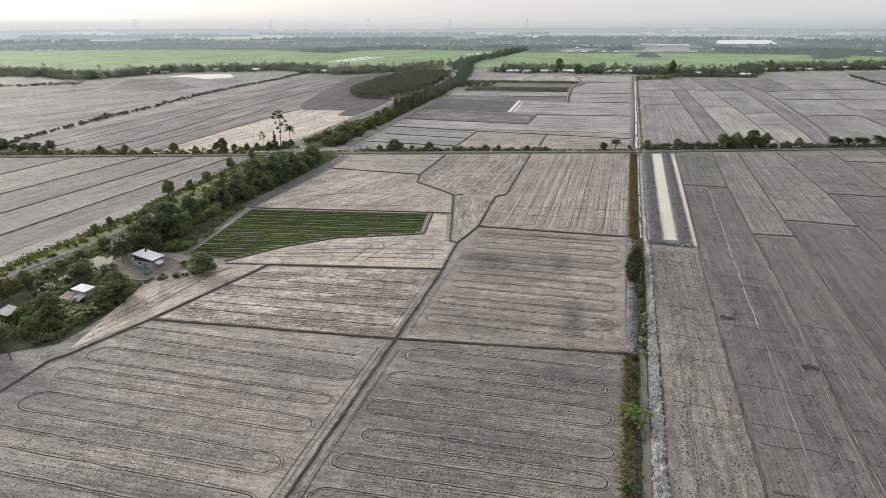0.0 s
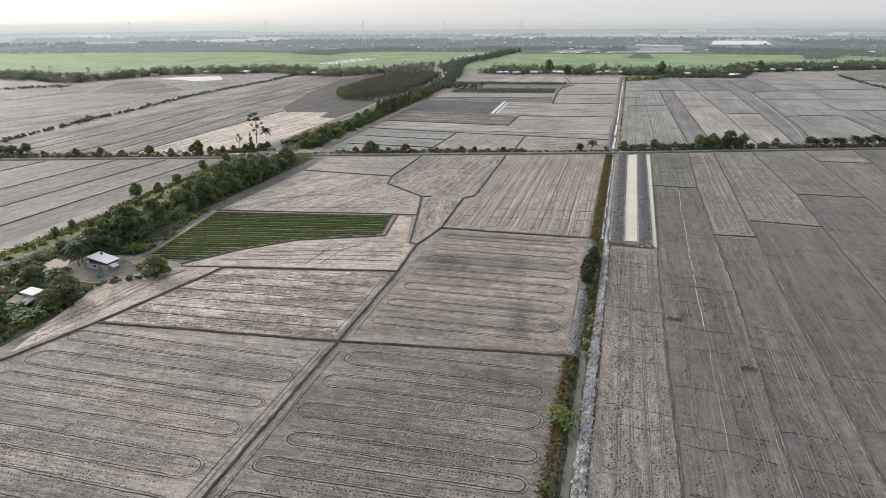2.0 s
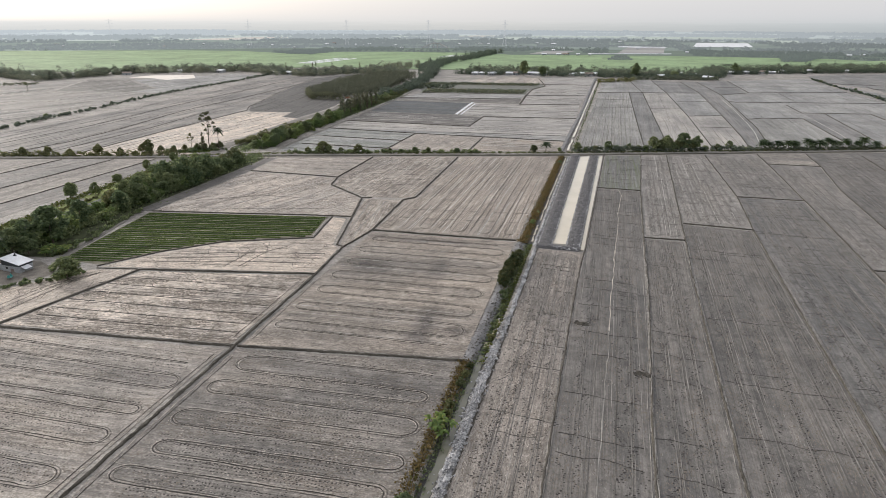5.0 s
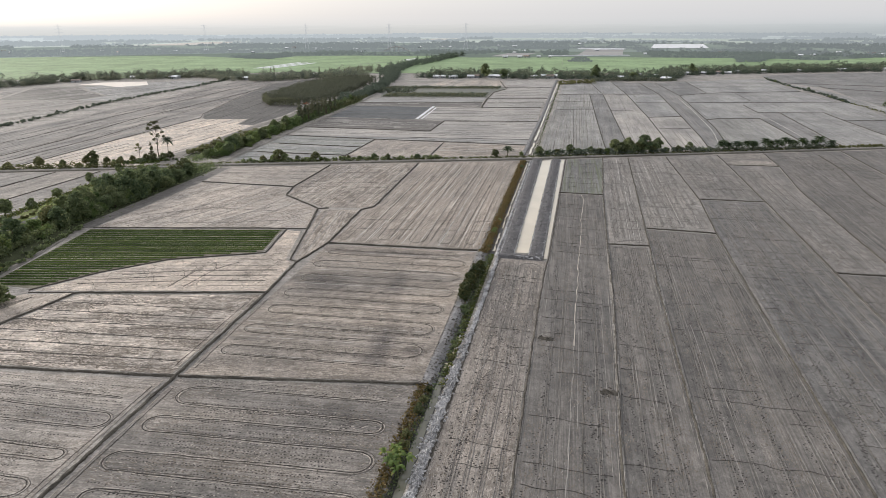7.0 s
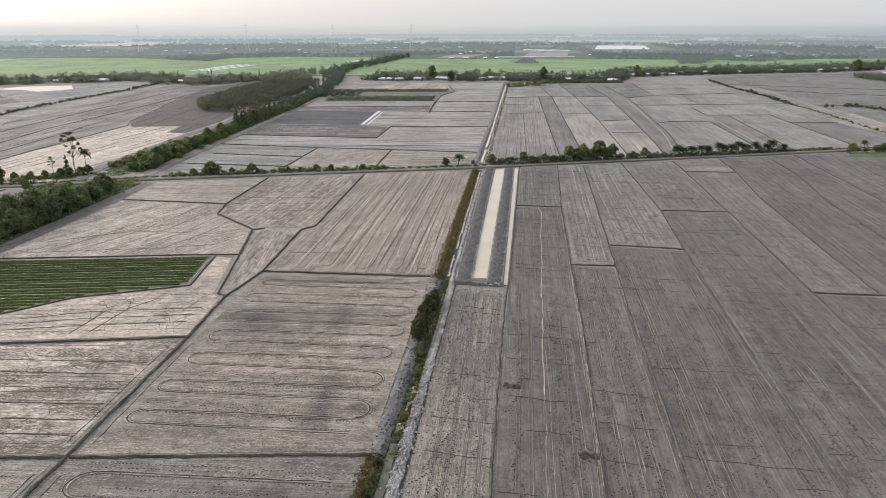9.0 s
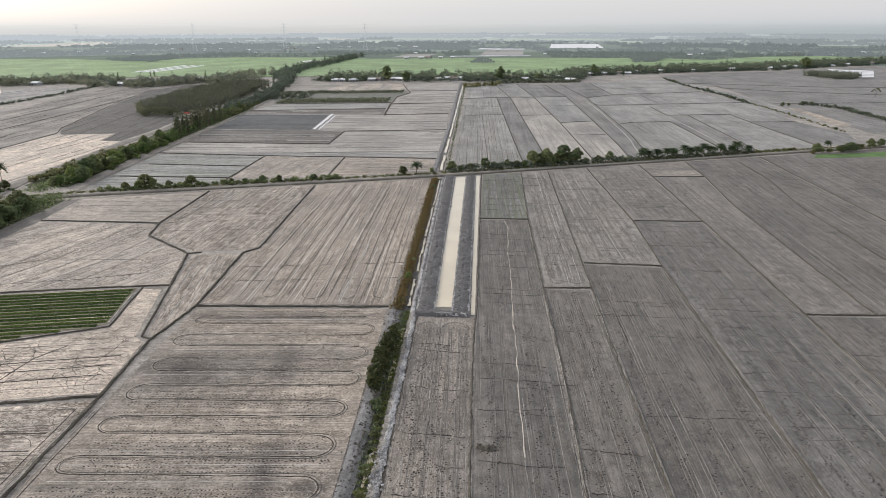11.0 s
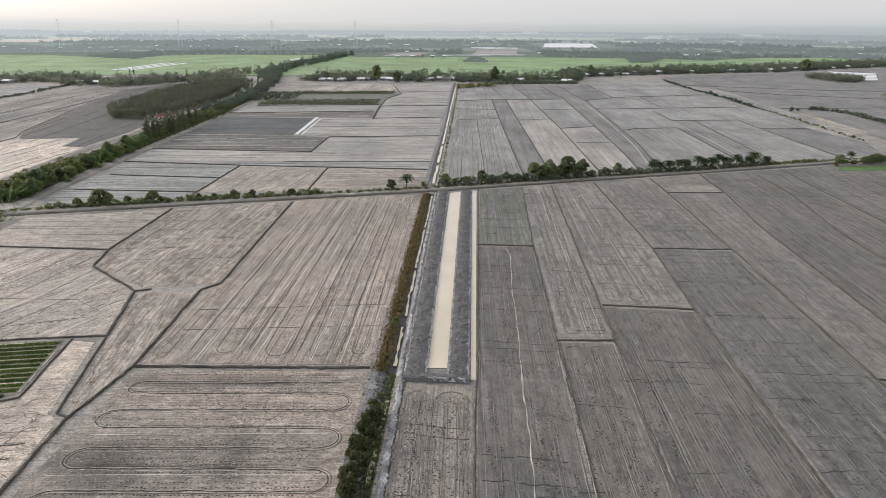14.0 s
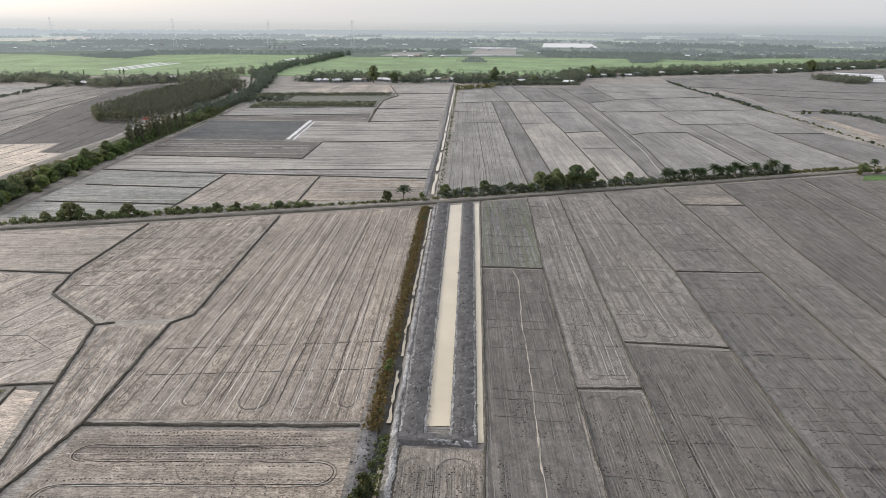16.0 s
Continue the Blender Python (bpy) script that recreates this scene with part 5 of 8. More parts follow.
wm = ["mid_dim", "tan_dim", "mid_dim", "tan_dim", "mid_dim", "tan_dim"]
for k in range(6):
    a0, b0, a1, b1 = xs0[k] - 0.8, xs0[k + 1] + 0.8, xs1[k] - 0.8, xs1[k + 1] + 0.8
    fo = field([(b0, 40), (a0, 40), (a1, ew_road(a1, -6)), (b1, ew_road(b1, -6))], wm[k], 86 if k < 2 else 80, "dry paddy strip west of the paved road")
    hatch(fo, 87 if k < 2 else 82, 3.4, 0.12, "tread", 0.6)
    hatch(fo, 87 if k < 2 else 82, 6.0, 0.1, "rut_soft", 0.5)
    bund([(xs0[k + 1], 40), (xs1[k + 1], ew_road(xs1[k + 1], -6))], 0.9, 0.3)
NWF = []
f_l = field([(-234, 287), (-236, 377), (-236, 461), (-199.6, 467.4), (-194, 441), (-180.4, 440), (-178.4, 400), (-176, 340), (-178, 303)], "straw", 84, "bright straw-coloured stubble field")
NWF.append(field([(-231, 463.4), (-198.4, 469.6), (-192.6, 442.6), (-181.6, 441.6), (-180, 490), (-186, 548), (-222, 562), (-250, 690), (-254, 806), (-290, 812), (-306, 752), (-288, 655), (-262, 552), (-246, 489), (-236, 470)], "dark", 80, "dark brown freshly ploughed field"))
NWF.append(field([(-236, 286), (-238, 377), (-238, 470), (-248, 489), (-264, 552), (-289.4, 650), (-287, 600), (-284.6, 551), (-282.6, 452), (-269, 369), (-265, 318), (-272, 276)], "tan_west", 86, "pale striped stubble field"))
NWF.append(field([(-274, 275.6), (-267, 318), (-271, 369), (-284.4, 452), (-286.4, 551), (-289, 600), (-291, 655), (-308, 752), (-294, 812), (-366, 795), (-354, 644), (-344, 560), (-333, 440), (-335, 337), (-322, 262)], "tan_west", 86, "long striped dry paddy field"))
for pts in ([(-273, 275.6), (-266, 318), (-270, 369), (-283.6, 452), (-285.6, 551), (-290, 655), (-307, 752)], [(-235, 287), (-237, 377), (-237, 468), (-247, 489), (-263, 552), (-289, 650)], [(-300, 268), (-298, 370), (-308, 460), (-318, 620), (-334, 796)], [(-252, 281), (-253, 370), (-262, 455)]):
    bund(pts, 1.0, 0.25)
for fo, tn in ((f_l, 86), (NWF[0], 97), (NWF[1], 94), (NWF[2], 94)):
    hatch(fo, tn, 3.6, 0.2, "pale_line" if fo is f_l else "tread", 0.55)
    hatch(fo, tn, 6.0, 0.2, "rut", 0.5)
FARW = [
    ([(-345, 258), (-352, 389), (-372, 500), (-470, 470), (-520, 215)], "tan_west"), ([(-376, 503), (-380, 559), (-421, 556), (-494, 549), (-480, 474)], "tan_west"), ([(-523, 215), (-474, 470), (-620, 440), (-700, 170)], "mid_far"),
    ([(-495, 552), (-421, 559), (-417, 598), (-470, 640), (-510, 678), (-556, 667)], "brown"), ([(-381, 562), (-418, 560), (-414, 600), (-467, 643), (-506, 682), (-440, 780), (-392, 780), (-385, 660)], "mid_far"),
    ([(-484, 476), (-499, 549), (-560, 664), (-600, 590), (-618, 443)], "tan_west"), ([(-624, 440), (-604, 585), (-800, 560), (-900, 380)], "tan"),
]
for poly, mt in FARW:
    fo = field(poly, mt, 75, "far dry paddy field in grey and tan")
    hatch(fo, 78, 9, 0.25, "pale_line", 0.4)
    hatch(fo, 78, 12, 0.25, "rut", 0.4)
water_at = lambda name, poly, mat, label, z: tagged(mesh(name, [(x, y, z) for x, y in poly], [list(range(len(poly)))], mat), label, "water", "", "structure")
water_at("flooded_plot", [(-532, 703), (-498, 702), (-466, 685), (-446, 714), (-478, 758), (-524, 736)], "flood", "shallow flooded plot with the sky glint painted in pale colour", 0.16)

# ---- the dug pond and its spoil banks ----
water_at("pond_water", [(20.4, 206.6), (24.7, 206.8), (28.6, 351), (24.0, 349)], "water", "still milky tan water in a long dug pond", 0.1)
water_at("canal_water", [(29.4, 202.2), (30.4, 202.2), (35.2, 353), (33.4, 352)], "water", "narrow milky channel along the spoil bank", 0.1)
spoil_prof = lambda w: [(-w / 2, 0.0), (-w * 0.42, 0.55), (-w * 0.2, 0.8), (w * 0.1, 0.85), (w * 0.4, 0.6), (w / 2, 0.0)]
BANKS = [([(18.2, 202.4), (21.3, 351)], 4.4), ([(26.9, 202.4), (31.0, 352)], 4.3)]
clods = []
for pts, w in BANKS:
    band("spoil_bank", pts, spoil_prof(w), "spoil", "broad bank of dark grey dug clay beside the pond", "spoil bank", 1.2, 0.12, 0.16)
    for s in (-1, 1):
        edge = [(x + s * w * 0.46, y) for x, y in pts]
        band("silt_rim", edge, [(-0.26, 0.12), (-0.08, 0.5), (0.1, 0.48), (0.28, 0.12)], "silt", "crumbly pale rim of dried silt along the bank", "silt rim", 0.8, 0.14, 0.16)
band("spoil_bank", [(15.9, 203.0), (29.2, 202.2)], [(-1.9, 0.0), (-1.2, 0.7), (0.4, 0.95), (1.0, 0.7), (1.4, 0.0)], "spoil", "short end bank of dark grey dug clay", "spoil bank", 0.8, 0.12, 0.16)
band("silt_rim", [(21, 202.0), (29, 201.6)], [(-0.4, 0.55), (-0.1, 0.9), (0.2, 0.85), (0.6, 0.3)], "silt", "pale dried silt along the end bank", "silt rim", 0.6, 0.12, 0.14)


def clod_heap(name, spots, size, mat, label):
    """Loose lumps of earth: squashed uneven blocks in one mesh."""
    n = len(spots)
    base = np.array([(-1, -1, 0), (1, -1, 0), (1, 1, 0), (-1, 1, 0), (-0.6, -0.6, 1), (0.6, -0.6, 1), (0.6, 0.6, 1), (-0.6, 0.6, 1)], dtype=float)
    v = base[None] * (size * rng.uniform(0.4, 1.3, (n, 1, 1))) * np.array([1, 0.8, 0.8]) + rng.normal(0, size * 0.16, (n, 8, 3))
    a = rng.random(n) * 6.28
    x, y = v[:, :, 0].copy(), v[:, :, 1].copy()
    v[:, :, 0] = x * np.cos(a)[:, None] - y * np.sin(a)[:, None] + spots[:, 0:1]
    v[:, :, 1] = x * np.sin(a)[:, None] + y * np.cos(a)[:, None] + spots[:, 1:2]
    v[:, :, 2] += spots[:, 2:3]
    q = np.array([[4, 5, 6, 7], [0, 1, 5, 4], [1, 2, 6, 5], [2, 3, 7, 6], [3, 0, 4, 7]])
    f = (q[None] + 8 * np.arange(n)[:, None, None]).reshape(-1, 4)
    return tagged(mesh(name, v.reshape(-1, 3), f, mat), label, "clods", "", "stuff")


for pts, w in BANKS:
    k = resample(pts, 0.12)
    off = rng.uniform(-w * 0.42, w * 0.42, len(k))
    sp = np.stack([k[:, 0] + off, k[:, 1], 0.78 - 0.5 * (off / (w * 0.45)) ** 2], 1)
    clod_heap("clay_clods", sp, 0.2, "spoil", "loose clods of dark grey clay on the spoil bank")
    off = rng.uniform(-w * 0.44, w * 0.44, len(k))
    sp = np.stack([k[:, 0] + off, k[:, 1], 0.8 - 0.5 * (off / (w * 0.45)) ** 2], 1)
    clod_heap("silt_clods", sp[::2], 0.13, "silt", "small pale silt crumbs over the spoil bank")
    for s in (-1, 1):
        sp = np.stack([k[:, 0] + s * (w * 0.45 + rng.normal(0, 0.2, len(k))), k[:, 1], np.full(len(k), 0.35)], 1)
        clod_heap("silt_clods", sp[::2], 0.2, "silt", "pale dried silt crumbs along the rim of the bank")

# ---- the ditch ----
band("ditch_mud", [(ditch_x(y) + 0.3, y) for y in np.linspace(60, 347, 40)], [(-1.5, -0.35), (-0.9, -0.62), (0.0, -0.56), (0.9, -0.6), (1.3, -0.3)], "wet_mud", "black wet mud in the bed of the ditch", "mud", 1.0, 0.15, 0.1)
water_parts = [(-200, -60), (-60, 60), (60, 92), (92, 131), (134, 137), (141, 150), (172, 181), (186, 196), (208, 226), (232, 262), (264, 300), (303, 345)]
for a, b in water_parts:
    w = 1.5 if b < 140 else (0.8 if b < 200 else 0.55)
    band("ditch_water", [(ditch_x(y) + (0.4 if y < 140 else 0.7), y) for y in np.linspace(a, b, 8)], [(-w * 0.5, 0), (w * 0.5, 0)], "ditch_water" if b < 135 else "water", "still water lying in the ditch", "water", 2.0, 0.2, 0.12, z=-0.5 if b < 200 else -0.32)
for a, b in ((366, 402), (410, 455), (462, 520), (526, 600), (612, 660), (668, 742), (750, 840)):
    band("ditch_water", [(ditch_x(y) + 0.2, y) for y in np.linspace(a, b, 8)], [(-0.6, 0), (0.6, 0)], "water", "bright water in the ditch beyond the farm road", "water", 4, 0.3, 0.12, z=-0.05)
band("silt_bank", [(ditch_x(y) + 2.9, y) for y in np.linspace(137.5, 203, 16)], [(-0.7, -0.3), (-0.4, 0.2), (-0.15, 0.42), (0.1, 0.3), (0.4, 0.34), (0.6, 0.0)], "silt", "narrow bank of pale dried silt beside the ditch", "silt bank", 0.5, 0.22, 0.16)
band("silt_bank", [(ditch_x(y) + 2.6, y) for y in np.linspace(-200, 137, 40)], [(-1.1, -0.3), (-0.75, 0.15), (-0.5, 0.5), (-0.25, 0.3), (0.1, 0.6), (0.35, 0.35), (0.6, 0.5), (0.75, 0.0)], "silt", "rough bank of pale dried silt dredged from the ditch", "silt bank", 0.5, 0.22, 0.2)
# dark strip painted in place of the shadow line along the bank's east edge
band("silt_edge", [(ditch_x(y) + 3.6, y) for y in np.linspace(-200, 202, 40)], [(-0.22, 0.02), (-0.08, 0.1), (0.08, 0.09), (0.24, 0.02)], "bund", "dark strip painted as the shadow line of the silt bank", "silt bank", 0.9, 0.15, 0.1)
band("silt_bank", [(ditch_x(y) + 2.2, y) for y in np.linspace(203, 348, 16)], [(-0.5, -0.2), (-0.2, 0.3), (0.2, 0.32), (0.5, 0.05)], "silt", "narrow pale silt rim along the ditch", "silt bank", 0.8, 0.15, 0.12)
band("silt_slope", [(ditch_x(y) - 2.3, y) for y in np.linspace(127.5, 206, 12)], [(-1.1, 0.06), (-0.4, 0.14), (0.6, 0.02), (1.6, -0.45)], "silt_dark", "grey slope of damp silt beside the field", "silt bank", 0.9, 0.15, 0.12)
# dark ribbon puts the ditch's shadow side into the slope colour
band("silt_slope", [(ditch_x(y) - 0.9, y) for y in np.linspace(206, 347, 14)], [(-0.9, 0.05), (-0.3, -0.1), (0.5, -0.5), (1.0, -0.55)], "bund", "ditch slope coloured dark for its shadow side", "silt bank", 1.0, 0.15, 0.1)
k = np.stack([np.full(900, 0.0), rng.uniform(60, 150, 900), np.full(900, 0.35)], 1)
k[:, 0] = ditch_x(k[:, 1]) + rng.normal(2.5, 0.6, 900)
clod_heap("silt_clods", k, 0.22, "silt", "loose pale silt crumbs on the dredged bank")

k = np.stack([np.zeros(520), rng.uniform(128, 206, 520), np.full(520, 0.02)], 1)
k[:, 0] = ditch_x(k[:, 1]) - 1.9 + rng.normal(0, 0.75, 520)
clod_heap("mud_clods", k, 0.17, "bund", "dark crumbs and roots on the ditch bank")

for x, y in ((30.6, 150.6), (43.4, 130.2)):
    v, f = ribbon([(x - 0.4, y + 0.4), (x + 2.4, y - 0.2)], [(-0.6, 0.03), (-0.3, 0.35), (0.05, 0.6), (0.35, 0.4), (0.7, 0.03)], 0.4, 0.15, 0.16)
    heap = tagged(mesh("soil_heap", v, f, "bund"), "small dark heap of dug soil on the field", "soil heap")
    k = np.stack([x + 1 + rng.normal(0, 1.1, 46), y + rng.normal(0, 0.6, 46), np.full(46, 0.08)], 1)
    clod_heap("soil_clods", k, 0.16, "bund", "loose dark clods round the heap of dug soil")

# ---- plants: the models ----
rng = np.random.default_rng(31)
kinds("tree", [broadleaf("tree", "dense dark green broadleaf tree in the roadside belt", 8.0, 3.4, 10, 1900, 0.34), broadleaf("tree", "broad dark green tree in the roadside belt", 6.8, 3.8, 11, 2000, 0.34, low=0.2), broadleaf("tree", "rounded green tree in the roadside belt", 9.0, 3.0, 9, 1750, 0.34)])
kinds("light_tree", [broadleaf("tree", "light green leafy tree in the roadside hedge", 6.4, 2.8, 9, 1500, 0.32, "leaf_light"), broadleaf("tree", "yellow-green leafy tree in the roadside hedge", 5.6, 3.0, 9, 1500, 0.32, "leaf_light", 0.15)])
kinds("olive_tree", [broadleaf("tree", "olive-brown sparse tree among the plants", 6.2, 2.9, 9, 1200, 0.32, "leaf_olive"), broadleaf("tree", "dull olive tree with an uneven crown", 5.2, 2.7, 8, 1100, 0.32, "leaf_olive", 0.2)])
kinds("shrub", [broadleaf("shrub", "low dense green shrub with rounded crown", 2.4, 1.6, 7, 520, 0.28, "leaf", 0.08, cat="shrub"), broadleaf("shrub", "low light green leafy spreading shrub", 2.0, 1.7, 7, 500, 0.28, "leaf_light", 0.08, cat="shrub"), broadleaf("shrub", "low olive-brown shrub with sparse leaves", 2.2, 1.5, 6, 460, 0.28, "leaf_olive", 0.08, cat="shrub")])
def column(h, r, low, m):
    """Clump spots of a slender crown from low (share of h) to the top."""
    return [(r * 0.6 * math.cos(2.4 * k) * rng.uniform(0.4, 1), r * 0.6 * math.sin(2.4 * k) * rng.uniform(0.4, 1), low + (0.95 - low) * k / (m - 1), r * rng.uniform(0.5, 0.85) * (1.0 - 0.35 * abs(2 * k / (m - 1) - 0.8))) for k in range(m)]


kinds("tall_tree", [open_tree("tall_tree", "tall slim tree with a pale bare trunk and hanging olive leaves", 14.0, column(14, 2.3, 0.36, 9), 900), open_tree("tall_tree", "tall thin tree with a narrow airy olive crown", 12.5, column(12.5, 2.0, 0.42, 8), 760)])
kinds("crossing_tree", [open_tree("tall_tree", "tall lone tree with bare trunk and ragged open crown", 19.5, [(-1.8, 0.4, 0.97, 1.5), (0.6, 0.3, 0.99, 1.3), (-3.0, -0.4, 0.86, 1.4), (1.6, 0.2, 0.86, 1.5), (-0.4, -0.5, 0.88, 1.2), (3.0, 0.4, 0.74, 1.2), (-2.2, 0.3, 0.72, 1.0), (0.9, -0.3, 0.66, 1.3), (3.9, 0.0, 0.63, 0.9), (-1.0, 0.2, 0.56, 0.9), (0.2, 0.1, 0.44, 0.8)], 1500, 0.34, "leaf_dusk")])
kinds("thin_tree", [open_tree("tree", "small half-bare tree with thin grey branches", 8.5, [(-1.5, 0.3, 0.92, 1.0), (0.8, -0.3, 0.95, 0.9), (1.8, 0.5, 0.8, 0.9), (-2.0, -0.4, 0.74, 0.8), (0.2, 0.8, 0.7, 0.7), (-0.6, -1.0, 0.6, 0.6)], 330, 0.3, "leaf_olive", 0.14), open_tree("tree", "nearly leafless grey tree at the field corner", 8.0, [(-2.4, 0.5, 0.8, 1.1), (2.2, -0.3, 0.85, 1.2), (0.2, 1.8, 0.9, 1.1), (-0.6, -1.9, 0.78, 1.0), (3.0, 1.0, 0.66, 0.9), (-3.2, -0.8, 0.6, 0.9), (0.4, 0.2, 0.98, 1.0)], 420, 0.3, "leaf_olive", 0.17)])
kinds("spire_tree", [open_tree("tree", "dark narrow conical tree beside the crossing", 10.5, [(0.5 * math.cos(2.4 * k) * (1.3 - 0.1 * k), 0.5 * math.sin(2.4 * k) * (1.3 - 0.1 * k), 0.12 + 0.078 * k, 1.9 - 0.15 * k) for k in range(11)], 1500, 0.3, "leaf_dusk", 0.16)])
kinds("ditch_tree", [broadleaf("tree", "dark dense bushy tree standing in the ditch", 5.4, 2.4, 9, 1300, 0.28, "leaf_dark", 0.12), broadleaf("tree", "dark olive bushy tree standing in the ditch", 4.8, 2.3, 8, 1200, 0.28, "leaf_dark", 0.12)])
kinds("ditch_bush", [broadleaf("shrub", "dark green shrub growing in the ditch", 2.3, 1.5, 7, 520, 0.26, "leaf_dark", 0.08, cat="shrub"), broadleaf("shrub", "olive-brown shrub growing in the ditch", 2.0, 1.5, 7, 480, 0.26, "leaf_olive", 0.08, cat="shrub")])
kinds("palm", [coconut(), coconut(h=5.6)])
kinds("young_palm", [coconut(h=2.9, n=34, rise=1.45, label="young coconut palm with fronds spreading from a short trunk"), coconut(h=3.6, n=30, rise=1.4, label="young bushy coconut palm beside the farm road")])
kinds("tall_palm", [coconut(h=10.5)])
kinds("banana", [banana(), banana(h=3.8, stems=7)])



def shrub_row(spots, lo, hi, mat, label, leaf=0.36, n=70):
    """A row of low shrubs as one mass of leaves."""
    s = np.asarray(spots, dtype=float)
    cs, rs = [], []
    for x, y in s:
        k = rng.uniform(lo, hi)
        for j in range(3):
            cs.append((x + rng.normal(0, 0.7 * k), y + rng.normal(0, 0.7 * k), rng.uniform(0.3, 1.3) * k))
            rs.append(rng.uniform(0.6, 1.0) * k)
    c2, r2 = clumps(cs, rs, 3)
    p, d = blobs(c2 + cs, r2 + rs, n * len(s), 0.9)
    v, f = cards(p, leaf, d + np.array([0, 0, 0.3]), 1.7)
    v[:, 2] = np.maximum(v[:, 2], 0.04)
    return tagged(mesh("shrub_row", v, f, mat), label, "shrubs", "", "stuff")


rng = np.random.default_rng(32)
# road belt: trees between the road and the fields
BELT = "trees of the roadside belt"
for x, y in along([(-141.5, 206), (-140.6, 245), (-143, 286)], 1.9, 5.0):
    r = rng.random()
    plant("tree" if r < 0.45 else "light_tree" if r < 0.8 else "olive_tree", x, y, 0.72 + 0.85 * rng.random() ** 1.4, tall=rng.uniform(0.8, 1.08), group=BELT)
for x, y, s in ((-140.6, 196.4, 1.35), (-133.8, 168.6, 1.5), (-136.5, 179.5, 1.3), (-138.5, 186, 1.1), (-141, 173.5, 0.9), (-145, 215, 1.3), (-139, 226, 1.2), (-146, 243, 1.25), (-140, 258, 1.15)):
    plant("tree" if rng.random() < 0.7 else "light_tree", x, y, s * 0.9, tall=0.82, group=BELT)
for x, y in along([(-137.5, 205), (-136.5, 250), (-138.5, 290)], 3.0, 1.6):
    plant("tree" if rng.random() < 0.65 else "light_tree", x, y, rng.uniform(0.6, 1.0), tall=0.75, group=BELT)
for x, y in along([(-151, 236), (-154, 286)], 12.0, 1.0):
    plant("tree" if rng.random() < 0.6 else "light_tree", x, y, rng.uniform(0.45, 0.8), tall=0.8, group=BELT)
for x, y in along([(-145, 290), (-149, 303)], 3.0, 3.0):
    plant("shrub", x, y, rng.uniform(0.7, 1.3), group=BELT)
shrub_row(along([(-148.5, 60), (-147.5, 205)], 1.3, 2.4), 0.35, 0.8, "leaf", "low green shrubs beside the paved road")
shrub_row(along([(-161.5, 60), (-159, 200), (-166, 292)], 1.9, 2.2), 0.25, 0.8, "leaf_olive", "olive-green shrubs on the road verge")
for x, y, s in ((-163.5, 176, 0.36), (-158.6, 178.9, 0.5), (-160.4, 165.7, 0.45), (-157.6, 186, 0.4), (-161.5, 206, 0.5), (-168.3, 214, 0.75), (-163, 221, 0.5), (-168.5, 240, 0.5), (-170, 262, 0.55), (-165, 247, 0.45), (-171, 283, 0.5)):
    plant("tree", x, y, s, group="shrubs on the road verge")
# homestead trees
rng = np.random.default_rng(33)
HOME = "trees round the homestead"
for x, y, s, k in ((-105.6, 144.0, 0.82, "tree"), (-108.0, 145.6, 0.6, "tree"), (-114.5, 148.4, 0.45, "light_tree"), (-116.0, 123.4, 1.05, "olive_tree"), (-119.0, 126.4, 0.8, "tree"), (-118.0, 120.0, 0.62, "tree"),
                   (-123.5, 109.8, 0.7, "tree"), (-119.6, 106.6, 0.5, "olive_tree"), (-122.6, 103.4, 0.8, "light_tree"), (-128.6, 107.4, 0.8, "light_tree"), (-133.5, 114.4, 0.62, "light_tree"), (-131.0, 99, 1.0, "olive_tree"), (-134.0, 131.6, 0.72, "tree"),
                   (-131.0, 129.0, 0.5, "tree"), (-136.6, 156.4, 0.85, "tree"), (-132.6, 158.0, 0.72, "tree"), (-141.4, 158.4, 0.7, "tree"), (-137.4, 162.6, 0.9, "tree"), (-143.8, 165.4, 0.6, "light_tree"), (-148.5, 156, 0.42, "tree"),
                   (-144.6, 118.0, 0.85, "olive_tree"), (-147.6, 126, 0.4, "tree"), (-148, 137.6, 0.36, "light_tree"), (-148.4, 146, 0.36, "tree"), (-133, 122.5, 0.45, "light_tree"),
                   (-127.4, 95, 1.0, "tree"), (-135, 92, 1.0, "tree"), (-141, 103, 0.8, "olive_tree"), (-147, 108, 0.55, "tree"), (-139, 84, 1.0, "tree"), (-146, 80, 0.8, "tree")):
    plant(k, x, y, s * 1.2, tall=0.6 if x > -120 else 0.75, group=HOME)
plant("thin_tree", -116.4, 92.6, 1.0, group=HOME)
plant("thin_tree", -121.0, 88.0, 1.0, group=HOME)
for x, y, s in ((-124.4, 159.2, 1.15), (-126.6, 161.6, 1.1), (-123.2, 161.4, 1.0), (-126.4, 158.6, 0.95), (-124.8, 163, 1.0), (-116.4, 117.0, 1.15), (-118.2, 114.6, 1.0), (-124.8, 117.0, 0.95), (-127.2, 116.2, 0.8), (-121.4, 116.0, 0.8), (-117.6, 111, 0.8)):
    plant("banana", x, y, s, tall=0.8, group="banana plants of the homestead")
for x, y, s in ((-133.6, 146.4, 1.15), (-137.4, 150.6, 0.8), (-135.0, 149.2, 1.0), (-122.6, 128.6, 0.9), (-136.6, 136.4, 0.62), (-138.0, 121.4, 0.75), (-145.5, 131, 0.6)):
    plant("palm", x, y, s, group="palms of the homestead")
shrub_row(along([(-105, 149.5), (-110, 142.5), (-115.4, 138.4), (-119, 131), (-114.6, 122), (-115.4, 112), (-115.6, 104), (-117, 99)], 1.2, 0.9), 0.35, 0.75, "leaf", "dark green shrubs edging the homestead")
